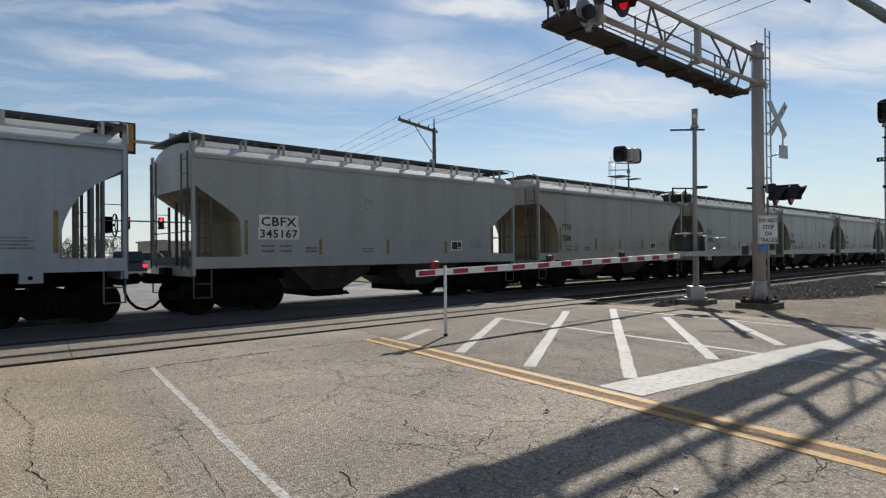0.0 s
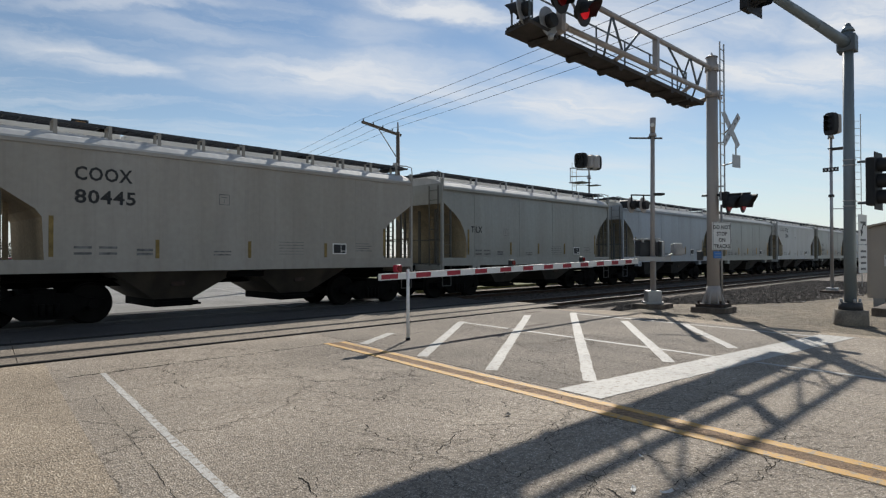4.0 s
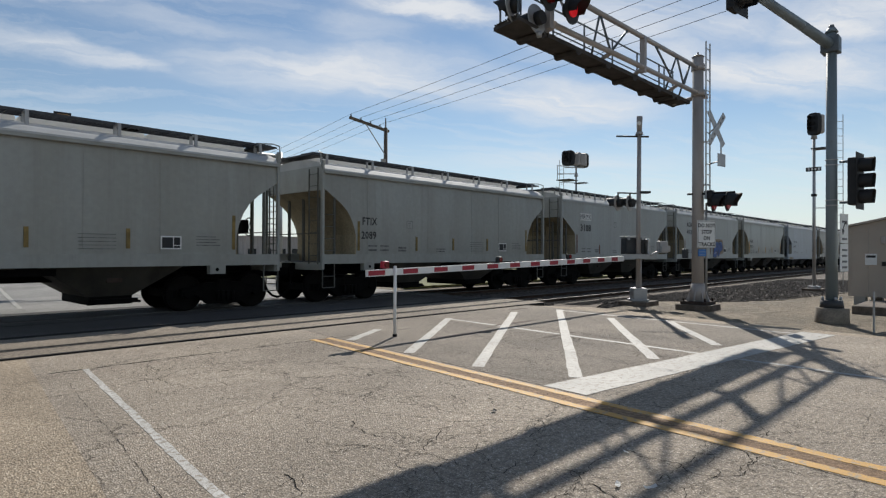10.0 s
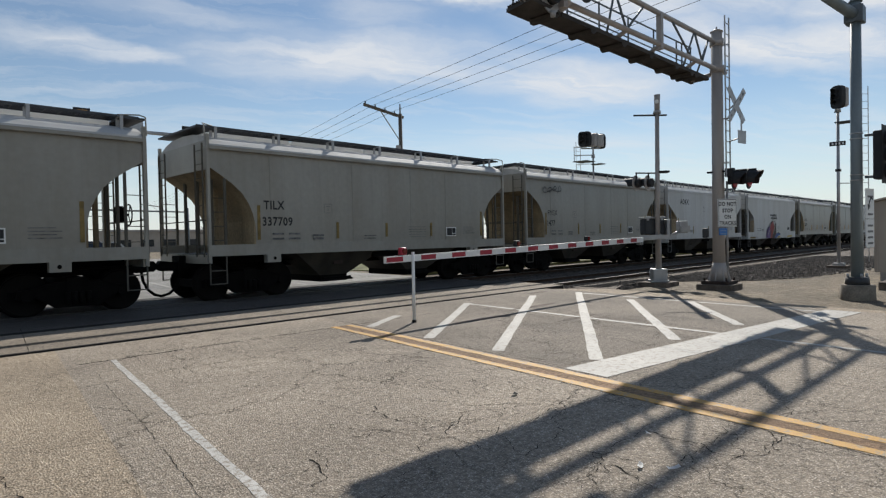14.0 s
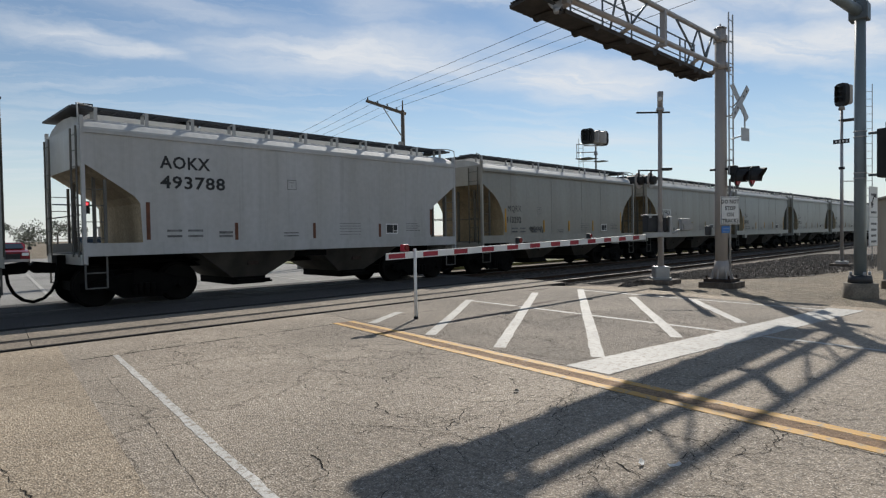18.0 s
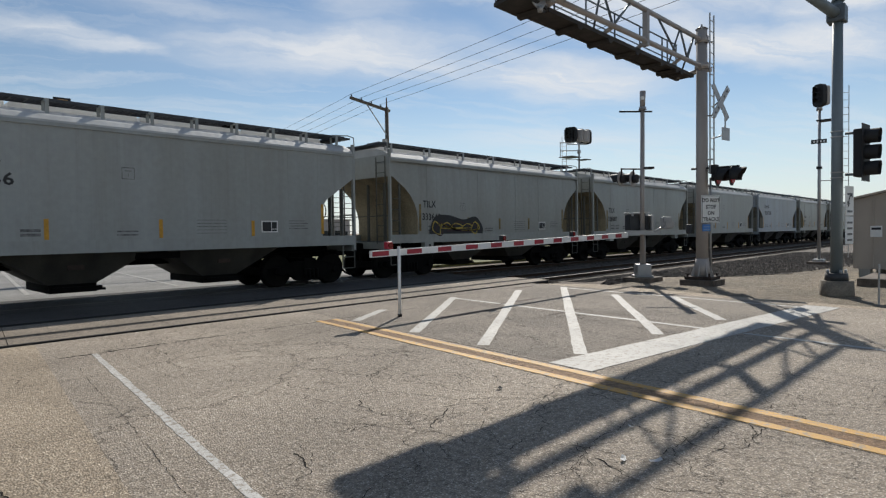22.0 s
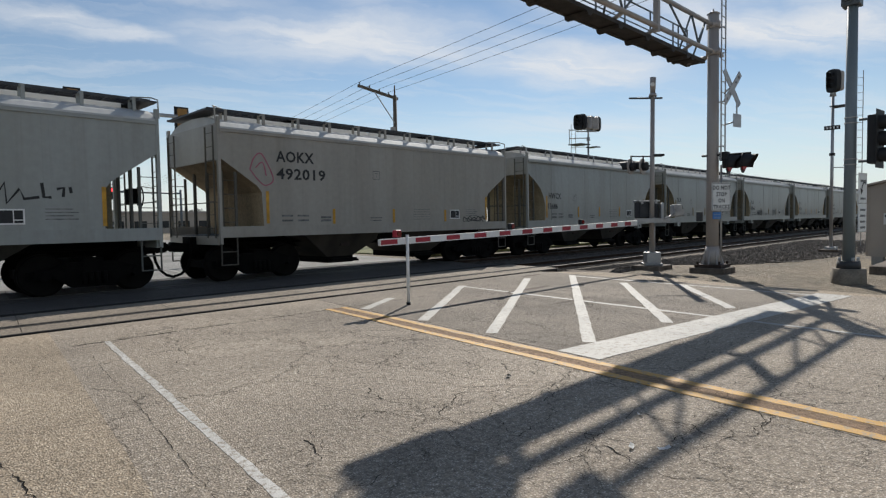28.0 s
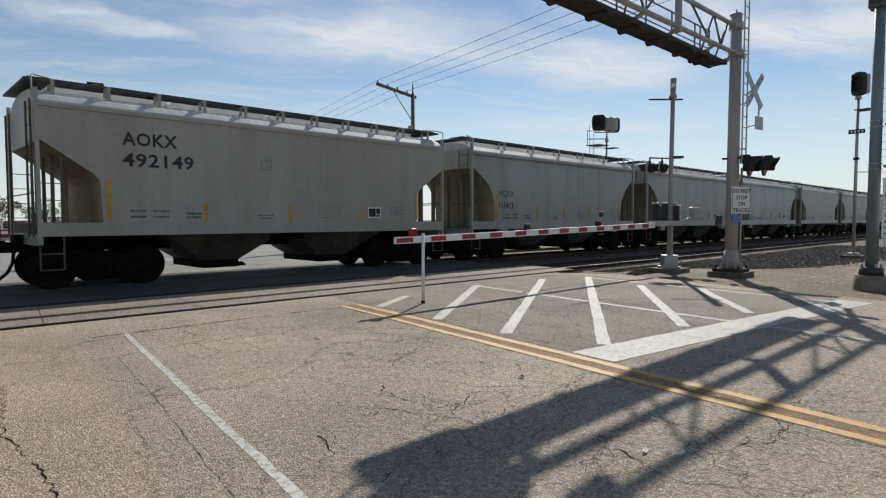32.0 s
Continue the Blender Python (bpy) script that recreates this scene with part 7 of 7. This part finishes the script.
def build_far_signals():
    t = thing("traffic_light", pose(0, 0, 0), "mast arm traffic light with yellow housing seen from behind", "traffic light")
    part("mast_arm", one_tube((15.2, 24.9, 6.0), (5.9, 26.2, 6.08), 0.10, 0.06, 12), GALV, t)
    part("pole", one_tube((15.2, 24.9, 0.0), (15.2, 24.9, 6.2), 0.16, 0.13, 14), GALV, t)
    signal_head(t, (10.5, 25.60, 5.84), (0.13, 1, 0), None, SIGNAL_YELLOW, True, 1.06)
    signal_head(t, (6.6, 26.14, 6.19), (0.13, 1, 0), None, SIGNAL_YELLOW, True, 1.06)
    for x in (8.2, 8.6):
        part("plate_hanger", one_tube((x, 25.86, 6.0), (x, 25.86, 6.2), 0.02, None, 6), GALV, t)
    part("sign_plate", one_box(8.08, 8.72, 25.80, 25.82, 5.80, 6.52, 0.004), GALV, t, "pale metal back of a sign plate")
    t2 = thing("traffic_light", pose(0, 0, 0), "distant mast arm with red traffic lights", "traffic light")
    part("mast_arm", one_tube((26.5, 65.6, 4.9), (14.2, 68.4, 5.1), 0.10, 0.07, 10), DARK, t2)
    part("pole", one_tube((26.5, 65.6, 0.0), (26.5, 65.6, 5.3), 0.14, 0.12, 12), DARK, t2)
    for x, y in ((17.0, 67.7), (20.1, 67.0)):
        signal_head(t2, (x, y, 4.83), (-0.2, -1, 0), SIGNAL_RED, MATT, True, 1.06)


build_far_signals()


def build_vehicle(m, paint, kind, label, lights):
    """A parked road vehicle, nose along local -y."""
    v = thing("pickup_truck" if kind == "pickup" else "suv" if kind == "suv" else "car", m, label, "vehicle")
    lower = [(-2.35, 0.42), (-2.40, 0.70), (-2.28, 0.95), (-1.15, 1.06), (2.30, 1.06), (2.38, 0.85), (2.34, 0.42)]
    if kind == "pickup":
        upper = [(-1.20, 1.04), (-0.55, 1.72), (0.75, 1.76), (0.95, 1.04)]
    elif kind == "suv":
        upper = [(-1.20, 1.04), (-0.50, 1.66), (1.75, 1.72), (2.30, 1.04)]
    else:
        upper = [(-1.05, 1.04), (-0.30, 1.45), (1.05, 1.46), (1.85, 1.04)]
    bm = bmesh.new()
    prism(bm, lower, "x", -0.93, 0.93)
    bmesh.ops.bevel(bm, geom=bm.edges[:], offset=0.06, segments=2, affect="EDGES")
    part("body", bm, paint, v)
    bm = bmesh.new()
    prism(bm, upper, "x", -0.78, 0.78)
    bmesh.ops.bevel(bm, geom=bm.edges[:], offset=0.07, segments=2, affect="EDGES")
    part("cabin", bm, paint, v)
    (y0, z0), (y1, z1) = upper[0], upper[1]
    bm = bmesh.new()
    q = [bm.verts.new(p) for p in ((-0.70, y0 + 0.10, z0 + 0.05), (0.70, y0 + 0.10, z0 + 0.05), (0.62, y1 - 0.04, z1 - 0.09), (-0.62, y1 - 0.04, z1 - 0.09))]
    bm.faces.new(q)
    bmesh.ops.translate(bm, verts=bm.verts, vec=(0, -0.05, 0.05))
    bmesh.ops.solidify(bm, geom=bm.faces[:], thickness=0.02)
    part("windscreen", bm, GLASSY, v)
    for s in (-1, 1):
        bm = one_prism([(upper[0][0] + 0.25, 1.1), (upper[1][0] + 0.05, upper[1][1] - 0.1), (upper[2][0] - 0.1, upper[2][1] - 0.1), (upper[3][0] - 0.25, 1.1)], "x", s * 0.785 - 0.006, s * 0.785 + 0.006)
        part("side_window", bm, GLASSY, v)
        part("headlight", one_box(s * 0.72 - 0.15, s * 0.72 + 0.15, -2.42, -2.33, 0.74, 0.90, 0.02), SIGN_WHITE, v, "headlight")
        part("tail_light", one_box(s * 0.80 - 0.11, s * 0.80 + 0.11, 2.33, 2.42, 0.78, 0.98, 0.02), TAIL_LAMP if lights else LENS_DARK, v, "red tail light")
        part("mirror", one_box(s * 0.98 - 0.1, s * 0.98 + 0.1, -0.95, -0.8, 1.05, 1.22, 0.03), MATT, v)
    bm = one_prism([(upper[2][0] + 0.02, upper[2][1] - 0.08), (upper[3][0] - 0.02, 1.14), (upper[3][0] + 0.02, 1.14), (upper[2][0] + 0.06, upper[2][1] - 0.08)], "x", -0.62, 0.62)
    part("rear_window", bm, GLASSY, v)
    part("rear_bumper", one_box(-0.9, 0.9, 2.34, 2.44, 0.40, 0.56, 0.03), GREY, v)
    part("grille", one_box(-0.5, 0.5, -2.425, -2.37, 0.55, 0.85), MATT, v)
    part("bumper", one_box(-0.9, 0.9, -2.46, -2.36, 0.40, 0.56, 0.03), GREY, v)
    for s in (-1, 1):
        for y in (-1.5, 1.45):
            w = part("wheel", one_tube((s * 0.72, y, 0.34), (s * 0.95, y, 0.34), 0.34, None, 18), RUBBER, v)
            part("rim", one_tube((s * 0.90, y, 0.34), (s * 0.955, y, 0.34), 0.2, None, 14), GALV, w)
    return v


GLASSY = mat("dark_window_glass", (0.02, 0.025, 0.03), 0.08, var=0.02)
CAR_DARK = mat("dark_blue_car_paint", (0.02, 0.03, 0.05), 0.25, var=0.03)
CAR_RED = mat("dark_red_car_paint", (0.20, 0.012, 0.014), 0.25, var=0.03)
CAR_SILVER = mat("silver_car_paint", (0.42, 0.43, 0.44), 0.3, metal=0.5, var=0.03)
CAR_WHITE = mat("white_car_paint", (0.70, 0.70, 0.70), 0.3, var=0.03)


def build_vehicles():
    build_vehicle(pose(9.9, 40.0, 0.0, 0, 0, 172), CAR_DARK, "suv", "dark sport utility vehicle waiting beyond the crossing", True)
    build_vehicle(pose(6.4, 41.5, 0.0, 0, 0, -8), CAR_RED, "car", "dark red car waiting beyond the crossing", False)
    build_vehicle(pose(14.2, 50.0, 0.0, 0, 0, 82), CAR_SILVER, "pickup", "silver pickup truck on the cross street", False)
    build_vehicle(pose(26.0, 52.0, 0.0, 0, 0, 82), CAR_WHITE, "car", "white car on the cross street", False)


build_vehicles()


def build_tree(name, x, y, h, seed):
    rng = random.Random(seed)
    t = thing("tree", pose(x, y, -0.1), "distant grey-green tree with an uneven crown", "tree", "distant trees")
    bm = bmesh.new()
    tube(bm, (0, 0, 0), (0, 0, h * 0.5), h * 0.03, h * 0.018, 8)
    for _ in range(7):
        a, z = rng.uniform(0, 6.28), h * rng.uniform(0.3, 0.5)
        tube(bm, (0, 0, z), (h * 0.25 * math.cos(a), h * 0.25 * math.sin(a), z + h * rng.uniform(0.15, 0.35)), h * 0.012, h * 0.004, 5)
    part("trunk", bm, BARK, t)
    vs, fs = [], []
    blobs = [(rng.gauss(0, 0.34) * h, rng.gauss(0, 0.34) * h, h * rng.uniform(0.22, 0.85), h * rng.uniform(0.12, 0.24)) for _ in range(22)]
    for _ in range(1500):
        bx, by, bz, br = rng.choice(blobs)
        d = Vector((rng.gauss(0, 1), rng.gauss(0, 1), rng.gauss(0, 0.8))).normalized() * br * rng.uniform(0.6, 1.0)
        c = Vector((bx, by, bz)) + d
        u = Vector((rng.gauss(0, 1), rng.gauss(0, 1), rng.gauss(0, 1))).normalized() * h * 0.028
        w = u.orthogonal().normalized() * h * 0.022
        b0 = len(vs)
        vs += [tuple(c - u), tuple(c + w), tuple(c + u), tuple(c - w)]
        fs.append((b0, b0 + 1, b0 + 2, b0 + 3))
    me = bpy.data.meshes.new("crown")
    me.from_pydata(vs, [], fs)
    me.materials.append(LEAF)
    part("crown", me, None, t)


def build_distance():
    rng = random.Random(11)
    for k, (x, y, h) in enumerate(((8, 128, 7), (17, 133, 8.5), (25, 140, 7.5), (32, 150, 9), (40, 138, 6), (50, 160, 8), (62, 150, 7), (0, 140, 8), (-12, 150, 9), (74, 170, 9), (90, 165, 8))):
        build_tree("tree", x, y, 0.72 * h, 40 + k)
    for x, y, w, d, hh, m, lab in ((-6, 108, 18, 10, 4.2, CONCRETE, "low pale commercial building beyond the road"), (34, 118, 22, 10, 3.8, BEIGE, "long low beige building beyond the road"), (70, 130, 30, 12, 5.0, GREY, "grey warehouse in the distance")):
        b = thing("building", pose(x, y, 0), lab, "building")
        part("wall_body", one_box(0, w, 0, d, -0.1, hh), m, b)
        part("roof", one_box(-0.3, w + 0.3, -0.3, d + 0.3, hh, hh + 0.35), GREY, b)
        for k in range(int(w // 4)):
            part("window", one_box(1 + 4 * k, 3.2 + 4 * k, -0.03, 0.02, 1.0, 2.3), GLASSY, b)
        part("door", one_box(w - 1.8, w - 0.8, -0.03, 0.02, 0, 2.1), GLASSY, b)


build_distance()


# ------------------------------------------------------------------ what moves
def motions():
    for car, i, mark, num, kind, tone, x in TRAIN:
        walk(car, [(t, pose(x - run, FAR_TRACK, 0)) for t, run in RUN])


motions()
